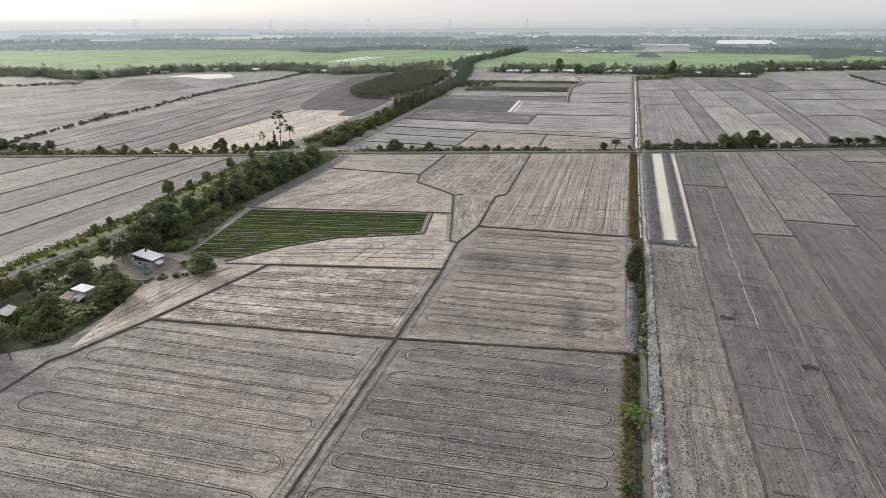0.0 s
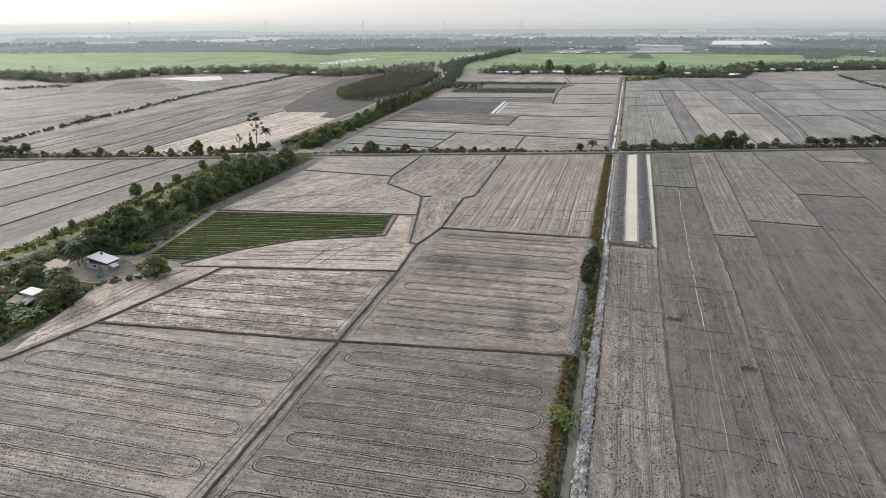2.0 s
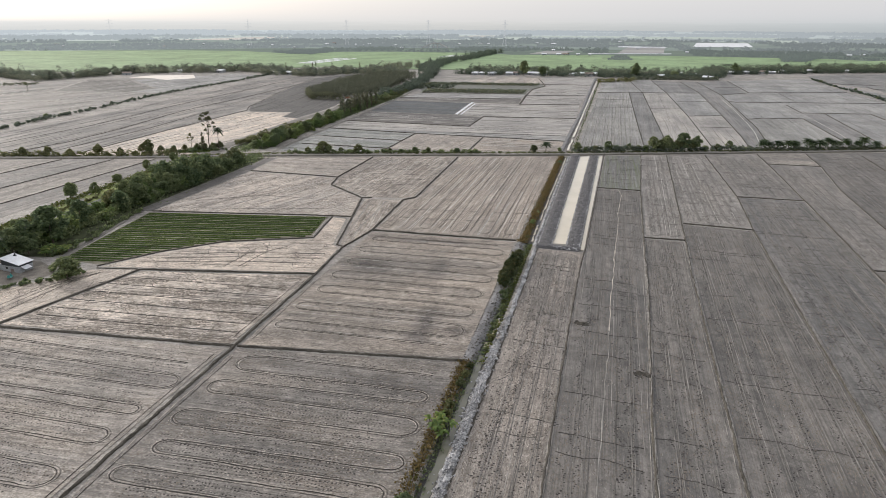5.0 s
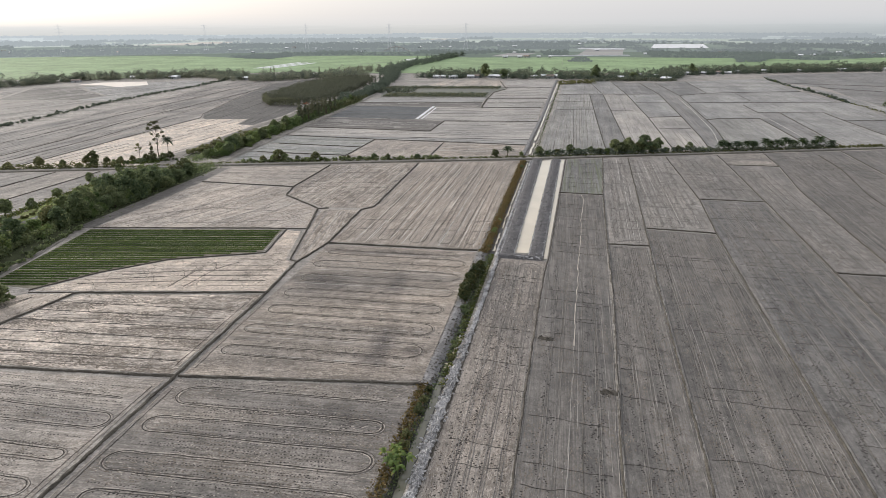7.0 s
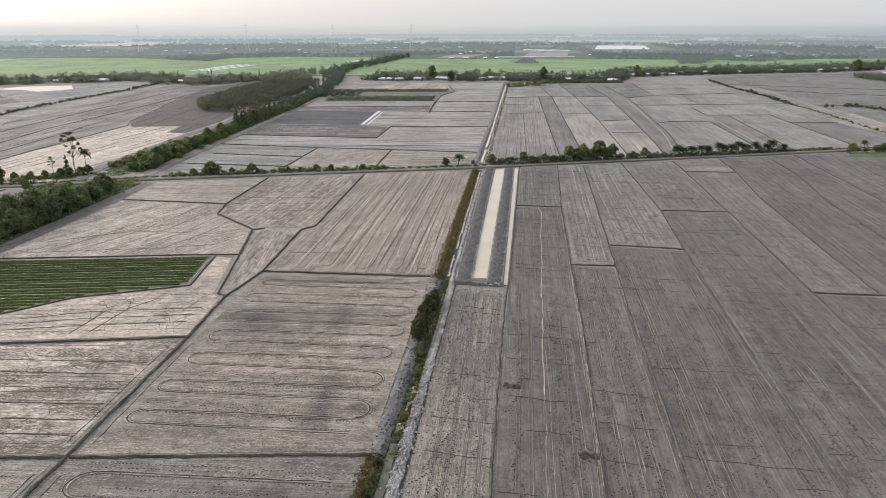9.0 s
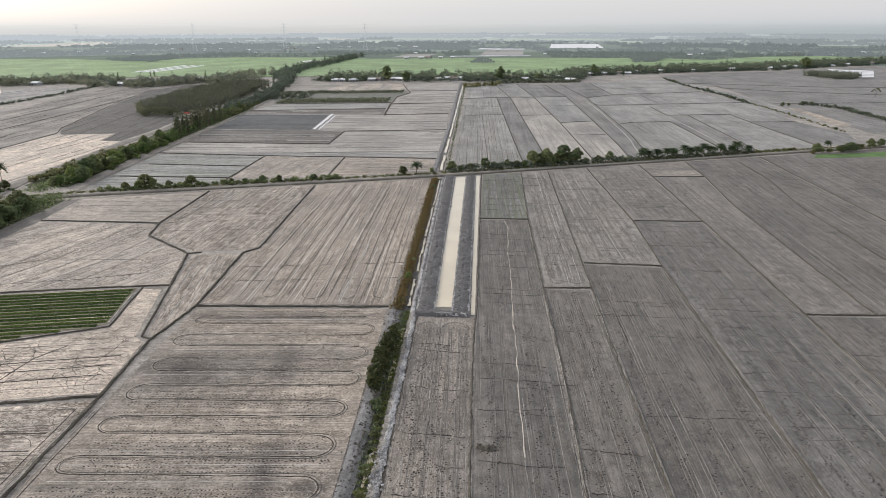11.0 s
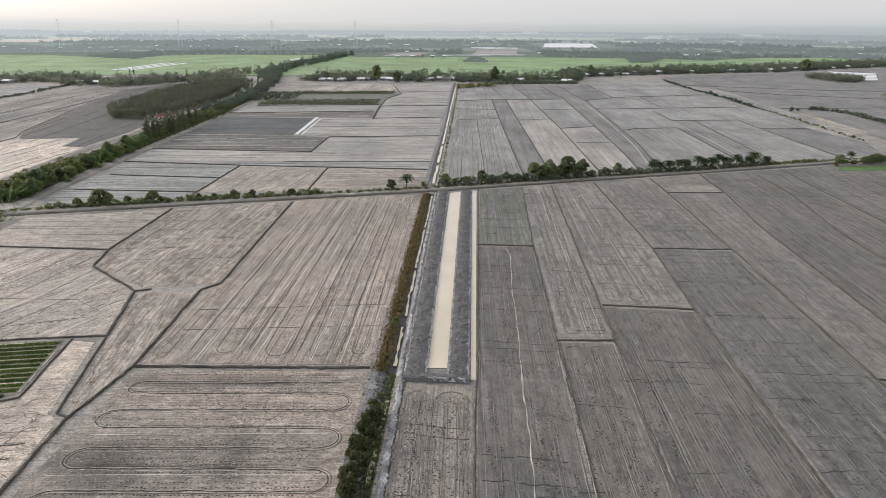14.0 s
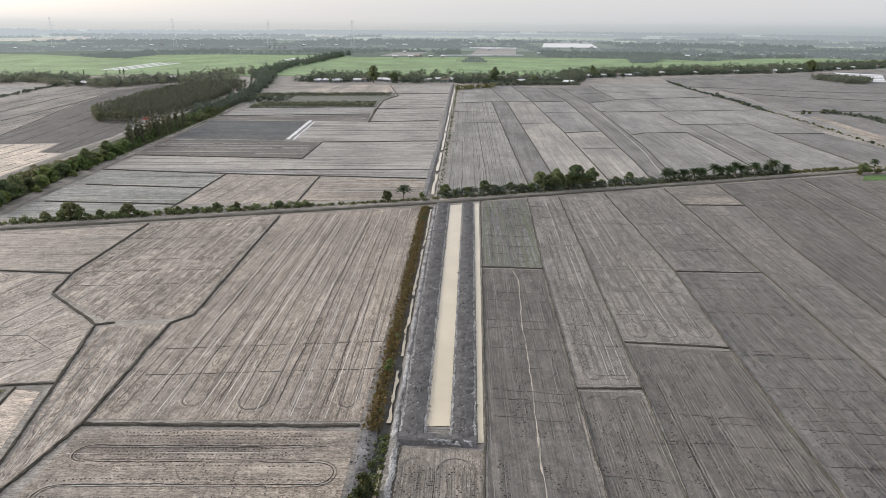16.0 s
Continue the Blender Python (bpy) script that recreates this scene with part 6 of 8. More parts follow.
for mt, n_bush in (("leaf", 50), ("leaf_light", 26), ("leaf_olive", 40)):
    spots = np.stack([rng.uniform(-150, -115, 3 * n_bush), rng.uniform(92, 160, 3 * n_bush)], 1)
    keep = [(x, y) for x, y in spots if (x < -117 - abs(y - 125) * 0.1 or y < 116) and not (-138 < x < -116 and y > 134) and not (-131 < x < -122 and 116 < y < 128) and not (-148.5 < x < -133.5 and 110 < y < 154) and y > 98 - 0.5 * (x + 117)]
    shrub_row(keep[:n_bush], 0.4, 1.0, mt, "mixed green shrubs filling the homestead garden")
shrub_row(along([(-123.6, 158), (-131.4, 207)], 1.6, 1.6), 0.4, 0.9, "leaf", "green shrubs edging the vegetable field")
# hedge beyond the crossing
rng = np.random.default_rng(34)
for x, y in along([(-148, 327), (-149, 370), (-151, 420), (-152, 440)], 1.7, 4.6):
    r = rng.random()
    plant("light_tree" if r < 0.75 else "tree" if r < 0.92 else "olive_tree", x, y, rng.uniform(0.75, 1.15), tall=rng.uniform(0.75, 1.0), group="trees of the hedge beyond the crossing")
shrub_row(along([(-165, 335), (-165, 380), (-163, 430)], 1.5, 2.5), 1.0, 1.8, "leaf_olive", "tall reedy shrubs beside the dirt track", 0.5)
for x, y in along([(-153, 456), (-151.5, 485), (-153.5, 526)], 2.0, 3.4):
    plant("tall_tree", x, y, rng.uniform(0.75, 1.15), group="tall trees in the hedge")
# trees on the farm road
rng = np.random.default_rng(35)
shrub_row(along(on_road(-128, -30, 4.8), 1.0, 1.2), 0.5, 1.15, "leaf", "low green shrubs along the farm road")
for x, s, k in ((-110.5, 0.95, "olive_tree"), (-113, 0.7, "light_tree"), (-107.5, 0.55, "tree"), (-118, 0.5, "olive_tree"), (-92, 0.72, "olive_tree"), (-89.5, 0.6, "light_tree"), (-95, 0.5, "light_tree"), (-101, 0.45, "olive_tree"), (-76, 0.4, "olive_tree"), (-70, 0.42, "tree"), (-63, 0.4, "tree"), (-56, 0.45, "olive_tree"), (-41, 0.5, "tree"), (-1, 0.62, "olive_tree"), (12.5, 0.5, "light_tree")):
    plant(k, x, ew_road(x, 5.6), s, tall=0.9, group="trees along the farm road")
plant("palm", 5.2, ew_road(5.2, 7), 1.0, tall=0.68, group="palms along the farm road")
for x in np.arange(-29, 10, 2.6):
    plant("shrub", x, ew_road(x, 3.6), rng.uniform(0.26, 0.45), group="saplings along the farm road")
shrub_row(along(on_road(20, 112, 5.4), 0.8, 2.2), 0.8, 1.9, "leaf_village_haze", "green shrubs along the farm road")
shrub_row(along(on_road(108, 186, 5.6), 0.9, 1.8), 0.6, 1.25, "leaf_village_haze", "dull green shrubs along the farm road")
shrub_row(along(on_road(186, 214, 5.4), 1.6, 1.2), 0.4, 0.8, "leaf_olive", "olive-green shrubs along the farm road")
for x, s, k in ((22, 0.6, "tree"), (26, 0.55, "light_tree"), (31, 0.6, "olive_tree"), (38, 0.66, "tree"), (43, 0.5, "tree"), (49, 0.5, "tree"), (54, 0.6, "olive_tree"), (58, 0.85, "light_tree"), (62, 0.8, "tree"), (66, 0.95, "olive_tree"), (69, 0.85, "tree"), (72, 1.0, "tree"), (75, 0.9, "olive_tree"), (78, 1.0, "tree"), (81, 0.95, "olive_tree"), (85, 0.8, "tree"), (90, 0.6, "tree"), (97, 0.6, "olive_tree"), (103, 0.6, "tree"), (112, 0.55, "light_tree")):
    plant(k, x, ew_road(x, 6.6), s * (1.1 if 55 < x < 87 else 0.95), tall=0.8, group="trees along the farm road")
for x in np.concatenate([np.arange(119, 160, 3.3), np.arange(161, 184, 4.2)]):
    plant("young_palm", x + rng.normal(0, 0.8), ew_road(x, 7) + rng.normal(0, 1.2), rng.uniform(0.8, 1.25), group="palms along the farm road")
plant("palm", 167.5, ew_road(167.5, 7), 0.9, tall=0.85, group="palms along the farm road")
plant("palm", 231, 421, 1.05, tall=0.95, group="palms along the farm road")
for x, y, s, k in ((221, 414, 0.8, "tree"), (217.5, 411, 0.4, "olive_tree"), (225.6, 416, 0.5, "light_tree"), (228.4, 414, 0.5, "olive_tree"), (234.5, 416, 0.6, "tree"), (238, 419, 0.85, "tree"), (241.5, 418, 0.8, "tree"), (246, 421, 0.7, "tree"), (251, 424, 0.6, "olive_tree"), (258, 427, 0.7, "tree"), (266, 431, 0.6, "tree")):
    plant(k, x, y, s, tall=0.75, group="trees along the farm road")
shrub_row(along(on_road(-330, -182, 5.0), 1.4, 1.8), 0.7, 1.6, "leaf_olive", "olive-green shrubs along the farm road")
for x, y in along(on_road(-300, -185, 7.0), 13.0, 2.0):
    plant("olive_tree", x, y, rng.uniform(0.4, 0.7), group="trees along the farm road")
for x, y in along([(-335, 278), (-292, 284)], 3.0, 5.0):
    plant("tree", x, y, rng.uniform(0.6, 0.9), tall=0.8, group="trees along the farm road")
# clump at the crossing
rng = np.random.default_rng(36)
for x, y, s, k in ((-173.6, 318.1, 1.0, "crossing_tree"), (-183.3, 316, 1.0, "thin_tree"), (-177.0, 317.5, 1.0, "spire_tree"), (-180, 316.5, 0.5, "olive_tree"), (-178, 319.5, 0.55, "tree"), (-172.6, 320.5, 0.62, "tree"), (-169.2, 321.5, 0.6, "olive_tree"), (-186, 314, 0.42, "olive_tree"), (-190, 310, 0.36, "tree"), (-200.9, 303.5, 0.95, "olive_tree"), (-203.4, 302, 0.6, "olive_tree"), (-195, 306, 0.5, "olive_tree"), (-224, 294, 0.7, "olive_tree")):
    ob = plant(k, x, y, s, group="trees at the crossing")
    if k == "crossing_tree":
        ob.matrix_basis = pose(x, y, 0, 0, 0, 28.7)
plant("tree", -357, 397, 0.62, tall=0.8, group="far hedge shrubs")
plant("tall_palm", -169.0, 319.8, 1.05, group="palms at the crossing")
shrub_row(along([(-192, 308), (-168, 318)], 0.9, 5.0), 0.4, 1.0, "leaf", "green shrubs at the crossing")
# hedges far to the west and east
rng = np.random.default_rng(37)
FH = []
for x, y in along([(-330, 290), (-342, 337), (-350, 389), (-360, 470), (-371, 530), (-377, 608), (-380, 709), (-390, 800)], 3.0, 1.5):
    FH.append((x, y))
shrub_row(FH, 0.6, 1.5, "leaf_far_haze", "far hedge of low shrubs", 0.6, 60)
shrub_row(along([(-640, 540), (-564, 600)], 3.0, 2.0), 1.2, 1.9, "leaf_far_haze", "far hedge of low shrubs", 0.7, 50)
FE = []
for x, y in along([(284, 911), (279.5, 828), (279.5, 756), (282.5, 709), (279.4, 650), (281.2, 608), (279.6, 561), (278.4, 526), (276.6, 499), (275, 483)], 3.0, 1.5):
    FE.append((x, y))
shrub_row([(x, y) for x, y in FE if y > 640], 0.5, 1.4, "leaf_village_haze", "far hedge of low shrubs", 0.5, 60)
shrub_row([(x, y) for x, y in FE if y <= 640], 0.3, 0.7, "leaf_olive", "thin far hedge of low weeds", 0.4, 40)
shrub_row(along([(320, 633), (328, 631), (336, 619), (340, 602), (337, 560), (334, 520), (336, 480)], 1.5, 1.5), 0.9, 1.8, "leaf_village_haze", "dull green hedge across the far fields", 0.5, 60)
for x, y, k in ((279, 852, 0.5), (279.5, 806, 0.4), (280, 770, 0.45), (281, 748, 0.5), (281.5, 735, 0.4), (281, 690, 0.45), (279.6, 655, 0.4), (299, 621, 0.45), (306, 625, 0.42), (322, 633, 0.5), (329, 632, 0.5), (276.5, 497, 0.4)):
    plant("tree", x, y, k, tall=0.75, group="far hedge shrubs")
plant("thin_tree", 420, 694, 1.1, group="far hedge shrubs")

# ditch plants
rng = np.random.default_rng(38)
DITCH = "shrubs in the ditch"
for y, dx, s, k in ((84, -1.6, 0.9, "shrub"), (90, -1.5, 0.8, "shrub"), (95, -1.2, 0.8, "shrub"), (101.5, -1.2, 1.15, "banana"), (104, -1.1, 1.0, "banana"), (107, -1.1, 0.9, "shrub"), (110, -1.2, 0.9, "shrub"), (114, -0.9, 0.9, "shrub"), (118, -1, 0.9, "shrub"), (121.5, -0.8, 0.8, "ditch_bush"), (125, -0.6, 0.7, "ditch_bush"),
                    (133, 0.7, 0.5, "ditch_bush"), (138, 0.6, 0.6, "shrub"), (144, 0.3, 0.55, "shrub"), (149, 0.4, 0.6, "ditch_bush"), (154, 0.6, 0.7, "ditch_bush"), (158.5, 0.2, 0.8, "ditch_bush"), (162, -0.4, 0.75, "shrub"), (169, -1.6, 0.9, "ditch_tree"), (166, 0.4, 0.8, "ditch_bush"),
                    (172, -1.9, 0.95, "ditch_tree"), (175.5, -1.3, 0.8, "ditch_tree"), (179, -1.8, 0.95, "ditch_tree"), (183, -1.2, 0.9, "ditch_tree"), (187.5, -0.8, 0.7, "ditch_tree"), (190.5, -0.8, 0.76, "ditch_tree"), (196, -0.6, 0.8, "ditch_bush"),
                    (211, -0.9, 0.7, "ditch_bush"), (217, -0.9, 0.6, "ditch_bush"), (225.5, -1.3, 0.42, "light_tree"), (228, -1.2, 0.38, "light_tree"), (233, -1.1, 0.5, "ditch_bush"), (240, -1.2, 0.45, "shrub"), (262, -1.2, 0.4, "ditch_bush"), (318, -1.0, 0.5, "shrub"), (330, -1, 0.7, "shrub"), (341, -0.9, 0.8, "ditch_bush"), (346, -0.6, 0.8, "ditch_bush")):
    plant(k, ditch_x(y) + dx - 0.5 * (y < 130), y, s * (0.8 if y < 130 else 1.0), -0.25, group=DITCH)
field([(-153.5, 40), (-128, 40), (-128, 88), (-112.6, 101), (-113, 116), (-115.4, 128), (-119, 136.4), (-138, 137), (-138, 155), (-124, 158), (-129.5, 206), (-133.2, 305), (-153, 302), (-153.5, 200)], "undergrowth", 0, "dark leafy ground under the homestead trees", "undergrowth", 0.02)
field([(-166, 328), (-145, 326), (-149, 413), (-148, 452), (-150, 560), (-158, 700), (-180, 700), (-176, 556), (-170, 450)], "undergrowth", 0, "dark leafy ground under the hedge", "undergrowth", 0.02)
grass("dry_grass", [(ditch_x(y) - 2.5, y, 1.4) for y in range(62, 128, 2)], 3000, 0.26, "dry_grass", "rusty dry grass on the ditch bank", 0.0, 0.5)
grass("dry_grass", [(ditch_x(y) - 1.7, y, 1.5) for y in range(206, 348, 2)], 7500, 0.3, "dry_grass", "rusty orange dry grass on the ditch bank", 0.0, 0.7)
grass("weeds", [(ditch_x(y) - 0.9 + 0.9 * (y > 130), y, 1.0) for y in range(62, 206, 2)], 2600, 0.22, "leaf", "dark green weeds in the ditch", -0.5, 0.5)
grass("weeds", [(ditch_x(y) + 1.0, y, 0.8) for y in range(128, 206, 2)], 1700, 0.22, "verge", "pale green water weeds in the ditch", -0.3, 0.3)
grass("weeds", [(ditch_x(y) + 3.0, y, 1.0) for y in range(362, 845, 4)], 1000, 0.4, "verge", "green weeds along the ditch beyond the farm road", 0, 0.5)
band("verge", [(-163.5, 40), (-162.2, 140), (-160.6, 160), (-160.2, 200), (-165, 250), (-170.5, 290)], [(-4.2, 0.02), (-3.6, 0.1), (3.4, 0.12), (4.2, 0.02)], "verge_green", "bright yellow-green grassy verge beside the road", "verge", 4, 0.3, 0.2)
grass("verge_grass", [(-163.5, y, 3.2) for y in range(60, 200, 3)] + [(-167 - (y - 200) * 0.06, y, 3.2) for y in range(200, 300, 3)], 9000, 0.36, "verge", "yellow-green grass on the road verge", 0.02, 0.3)
grass("verge_grass", [(-151, y, 4.5) for y in range(70, 300, 4)], 9000, 0.4, "leaf", "dark undergrowth below the roadside trees", 0.02, 0.6)
grass("verge_grass", [(-142, y, 7) for y in range(165, 310, 4)] + [(x, y, 4) for x, y in ((-124, 106), (-130, 101), (-134, 104), (-140, 104), (-140, 162), (-120, 122), (-121, 104))], 12000, 0.45, "leaf", "dark undergrowth below the trees", 0.02, 0.7)
grass("verge_grass", [(-155, y, 6) for y in range(322, 600, 4)], 11000, 0.5, "leaf", "undergrowth of the hedge beyond the crossing", 0.02, 0.7)
grass("road_grass", [(x, ew_road(x, 3.8), 1.8) for x in np.arange(-330, 240, 4.0)], 9000, 0.36, "leaf_olive", "grass and weeds along the farm road", 0.05, 0.4)
grass("verge_grass", [(-184 + 2 * k, 312 + k, 6) for k in range(6)], 2600, 0.4, "verge", "green grass at the crossing", 0.05, 0.3)

# ---- vegetable field ----
veg = field([(-119.8, 156.8), (-126.6, 205.8), (-60.4, 216.6), (-57, 194.6), (-81.8, 183.8), (-95.3, 170.9), (-105.6, 156)], "crop_soil", 9, "dark green vegetable field planted in long rows", "vegetable_field")
bpy.context.view_layer.update()
va, vs_, k = math.tan(radians(9.4)), [], 0


def veg_span(c):
    """The x where the row y = c + va x enters and leaves the vegetable field."""
    poly = [(-119.8, 156.8), (-126.6, 205.8), (-60.4, 216.6), (-57, 194.6), (-81.8, 183.8), (-95.3, 170.9), (-105.6, 156)]
    hits = []
    for (x0, y0), (x1, y1) in zip(poly, poly[1:] + poly[:1]):
        d0, d1 = y0 - va * x0 - c, y1 - va * x1 - c
        if d0 * d1 < 0:
            t = d0 / (d0 - d1)
            hits.append(x0 + t * (x1 - x0))
    return (min(hits) + 0.6, max(hits) - 0.6) if len(hits) > 1 else None


for c in np.arange(174.4, 227.6, 1.95):
    span = veg_span(c)
    if not span or span[1] - span[0] < 4:
        continue
    n = int((span[1] - span[0]) * 72)
    x = rng.uniform(span[0], span[1], n)
    p = np.stack([x, c + va * x + rng.uniform(-0.56, 0.56, n), 0.1 + rng.random(n) * 0.14], 1)
    ob = attach(mesh("crop_row", *cards(p, 0.19), "crop"), veg)
    ob["kind"] = ""
    del ob["kind"]
    if k % 2 == 0:
        v, f = ribbon([(span[0], c + va * span[0] - 0.97), (span[1], c + va * span[1] - 0.97)], [(-0.34, 0), (-0.16, 0.1), (0.16, 0.1), (0.34, 0)], 2.5, 0.14, 0.05, 0.07)
        attach(mesh("furrow_path", v, f, "furrow"), veg)
    if k % 3 == 1:
        a = rng.uniform(span[0], span[1] - 3)
        v, f = ribbon([(a, c + va * a + 0.97), (min(a + 20, span[1]), c + va * min(a + 20, span[1]) + 0.97)], [(-0.15, 0), (0.15, 0)], 3, 0.05, 0.0, 0.08)
        ob = attach(mesh("furrow_water", v, f, "water"), veg)
    k += 1
band("plastic_strip", [(-59.6, 212.6), (-57.0, 195.4)], [(-0.1, 0.06), (-0.05, 0.2), (0.05, 0.2), (0.1, 0.06)], "pale_line", "thin pale plastic strip at the end of the vegetable rows", "plastic film", 1.5, 0.08, 0.06, kind="")
band("footpath", [(-120.2, 157), (-124.6, 178), (-130.0, 206)], [(-0.75, 0.0), (-0.5, 0.22), (0.5, 0.22), (0.75, 0.0)], "dirt_road", "pale path beside the vegetable field", "path", 3, 0.15, 0.08)


# ---- homestead ----
def box(x0, x1, y0, y1, z0, z1):
    v = [(x, y, z) for z in (z0, z1) for x, y in ((x0, y0), (x1, y0), (x1, y1), (x0, y1))]
    return v, [[3, 2, 1, 0], [4, 5, 6, 7], [0, 1, 5, 4], [1, 2, 6, 5], [2, 3, 7, 6], [3, 0, 4, 7]]


def slope_roof(x0, x1, y0, y1, z00, z10, z11, z01, t=0.1, ribs=12):
    """A corrugated metal roof sheet with its four corner heights."""
    n = 2 * ribs
    v = []
    for k in range(n + 1):
        u = k / n
        for w in (0, 1):
            z = z00 * (1 - u) * (1 - w) + z10 * u * (1 - w) + z11 * u * w + z01 * (1 - u) * w
            for d in (0, t + 0.05 * (k % 2)):
                v.append((x0 + (x1 - x0) * u, y0 + (y1 - y0) * w, z + d))
    f = []
    for k in range(n):
        a = 4 * k
        f += [[a + 1, a + 5, a + 7, a + 3], [a, a + 2, a + 6, a + 4], [a, a + 4, a + 5, a + 1], [a + 2, a + 3, a + 7, a + 6]]
    f += [[0, 1, 3, 2], [4 * n, 4 * n + 2, 4 * n + 3, 4 * n + 1]]
    return v, f


h1 = thing("house", "small farmhouse with grey sheet walls and a white metal roof", "house")
L, D = 7.4, 4.8
mesh("wall", *joined([box(0, L, 0, 0.12, 0, 2.0), box(0, 0.12, 0.12, D, 0, 2.0), box(L - 0.12, L, 0.12, D, 0, 2.0), box(0.12, L - 0.12, D - 0.12, D, 0, 2.0)]), "grey_sheet", h1, "pale grey sheet lower walls")
up = [([(0.02, 0.03, 2.0), (L - 0.02, 0.03, 2.0), (L - 0.02, 0.03, 2.75), (0.02, 0.03, 4.1), (0.02, 0.1, 2.0), (L - 0.02, 0.1, 2.0), (L - 0.02, 0.1, 2.75), (0.02, 0.1, 4.1)], [[0, 1, 2, 3], [7, 6, 5, 4], [3, 2, 6, 7]]),
      ([(L - 0.02, 0.1, 2.0), (L - 0.02, D, 2.0), (L - 0.02, D, 2.75), (L - 0.02, 0.1, 2.75), (L - 0.1, 0.1, 2.0), (L - 0.1, D, 2.0), (L - 0.1, D, 2.75), (L - 0.1, 0.1, 2.75)], [[0, 1, 2, 3], [7, 6, 5, 4], [3, 2, 6, 7]]),
      ([(0.02, 0.1, 2.0), (0.02, D, 2.0), (0.02, D, 4.1), (0.02, 0.1, 4.1), (0.1, 0.1, 2.0), (0.1, D, 2.0), (0.1, D, 4.1), (0.1, 0.1, 4.1)], [[3, 2, 1, 0], [4, 5, 6, 7], [3, 2, 6, 7]])]
mesh("gable", *joined(up), "dark_sheet", h1, "dark sheet upper walls")
mesh("roof", *slope_roof(-0.4, L + 0.4, -0.35, D + 0.4, 4.18, 2.72, 2.72, 4.18), "white_roof", h1, "white ribbed metal roof")
win = mesh("window", *box(1.6, 2.5, -0.05, 0.02, 0.9, 1.7), "hole", h1, "dark unglazed window")
mesh("window_frame", *joined([box(1.5, 2.6, -0.08, -0.02, 0.8, 0.9), box(1.5, 2.6, -0.08, -0.02, 1.7, 1.8)]), "white_wall", win)
mesh("door", *box(3.6, 4.9, -0.06, 0.02, 0.0, 1.2), "rust_roof", h1, "low brown sheet door")
mesh("lean_to", *joined([box(-1.7, -0.02, 0.4, 2.6, 0, 1.9), box(-1.5, -0.3, 0.32, 0.4, 0.1, 1.5)]), "grey_sheet", h1, "small grey side shed")
mesh("lean_to_roof", *slope_roof(-1.9, -0.0, 0.1, 2.8, 1.95, 2.25, 2.25, 1.95, 0.06, 4), "white_roof", h1)
mesh("awning", *slope_roof(L, L + 1.6, 0.6, 3.2, 2.0, 1.3, 1.3, 2.0, 0.06, 4), "white_roof", h1, "small pale awning")
for y in (0.7, 3.1):
    mesh("awning_post", *pole((L + 1.5, y, 0), (L + 1.5, y, 1.33), 0.05, 0.05), "bark", h1)
mesh("chimney", *joined([box(1.2, 1.9, 3.6, 4.2, 3.7, 4.3), pole((1.55, 3.9, 4.2), (1.55, 3.9, 4.7), 0.2, 0.2, 10)]), "dark_sheet", h1, "dark roof vent")
h1.matrix_basis = pose(-128.7, 145.3, 0, 0, 0, -4) @ Matrix.Scale(0.88, 4)

h2 = thing("house", "small shed house with white metal roof and rusty lean-to", "house")
mesh("wall", *joined([box(0, 5.0, 0, 0.12, 0, 2.9), box(0, 0.12, 0.12, 3.4, 0, 2.9), box(4.88, 5.0, 0.12, 3.4, 0, 2.9), box(0.12, 4.88, 3.28, 3.4, 0, 2.9)]), "grey_sheet", h2, "blue-grey sheet walls")
mesh("roof", *slope_roof(-0.3, 5.3, -0.3, 3.8, 3.25, 3.0, 3.2, 3.45, 0.08, 9), "white_roof", h2, "white ribbed metal roof")
mesh("lean_to_roof", *slope_roof(-1.9, 2.2, -3.7, -0.05, 1.45, 1.45, 2.25, 2.25, 0.06, 8), "rust_roof", h2, "rusty lean-to roof")
mesh("lean_to_roof", *slope_roof(2.3, 5.9, -3.4, -0.05, 1.4, 1.4, 2.2, 2.2, 0.06, 7), "grey_sheet", h2, "grey lean-to roof")
for x in (-1.7, 0.4, 2.2, 3.9, 5.6):
    mesh("post", *pole((x, -3.1, 0), (x, -3.1, 1.52), 0.06, 0.06), "bark", h2)
mesh("door", *box(1.9, 2.8, -0.05, 0.02, 0, 1.9), "dark_sheet", h2, "dark doorway")
h2.matrix_basis = pose(-128.0, 121.8, 0, 0, 0, -6) @ Matrix.Scale(0.84, 4)
h3 = thing("shed", "low grey sheet-roofed shed among the trees", "shed")
mesh("wall", *box(0, 4, 0, 3, 0, 1.6), "dark_sheet", h3)
mesh("roof", *slope_roof(-0.3, 4.3, -0.3, 3.3, 1.7, 1.6, 2.2, 2.3, 0.08, 8), "grey_sheet", h3)
h3.matrix_basis = pose(-136.5, 107.6, 0, 0, 0, -10)
tarp = thing("tarp_stand", "small frame covered with a blue-green tarpaulin", "tarpaulin")
mesh("cover", *joined([box(-0.5, 0.5, -0.7, 0.7, 0.5, 0.56), ([(-0.5, -0.7, 0.5), (0.5, -0.7, 0.5), (0.1, -0.6, 1.4), (-0.1, -0.6, 1.4)], [[0, 1, 2, 3]]), ([(-0.5, 0.7, 0.5), (0.5, 0.7, 0.5), (0.1, 0.6, 1.4), (-0.1, 0.6, 1.4)], [[0, 1, 2, 3]])]), "tarp", tarp)
mesh("legs", *joined([pole((x, y, 0), (x, y, 0.52), 0.05, 0.05) for x in (-0.4, 0.4) for y in (-0.6, 0.6)]), "bark", tarp)
tarp.matrix_basis = pose(-121.2, 140.6, 0.1, 0, 0, 20)
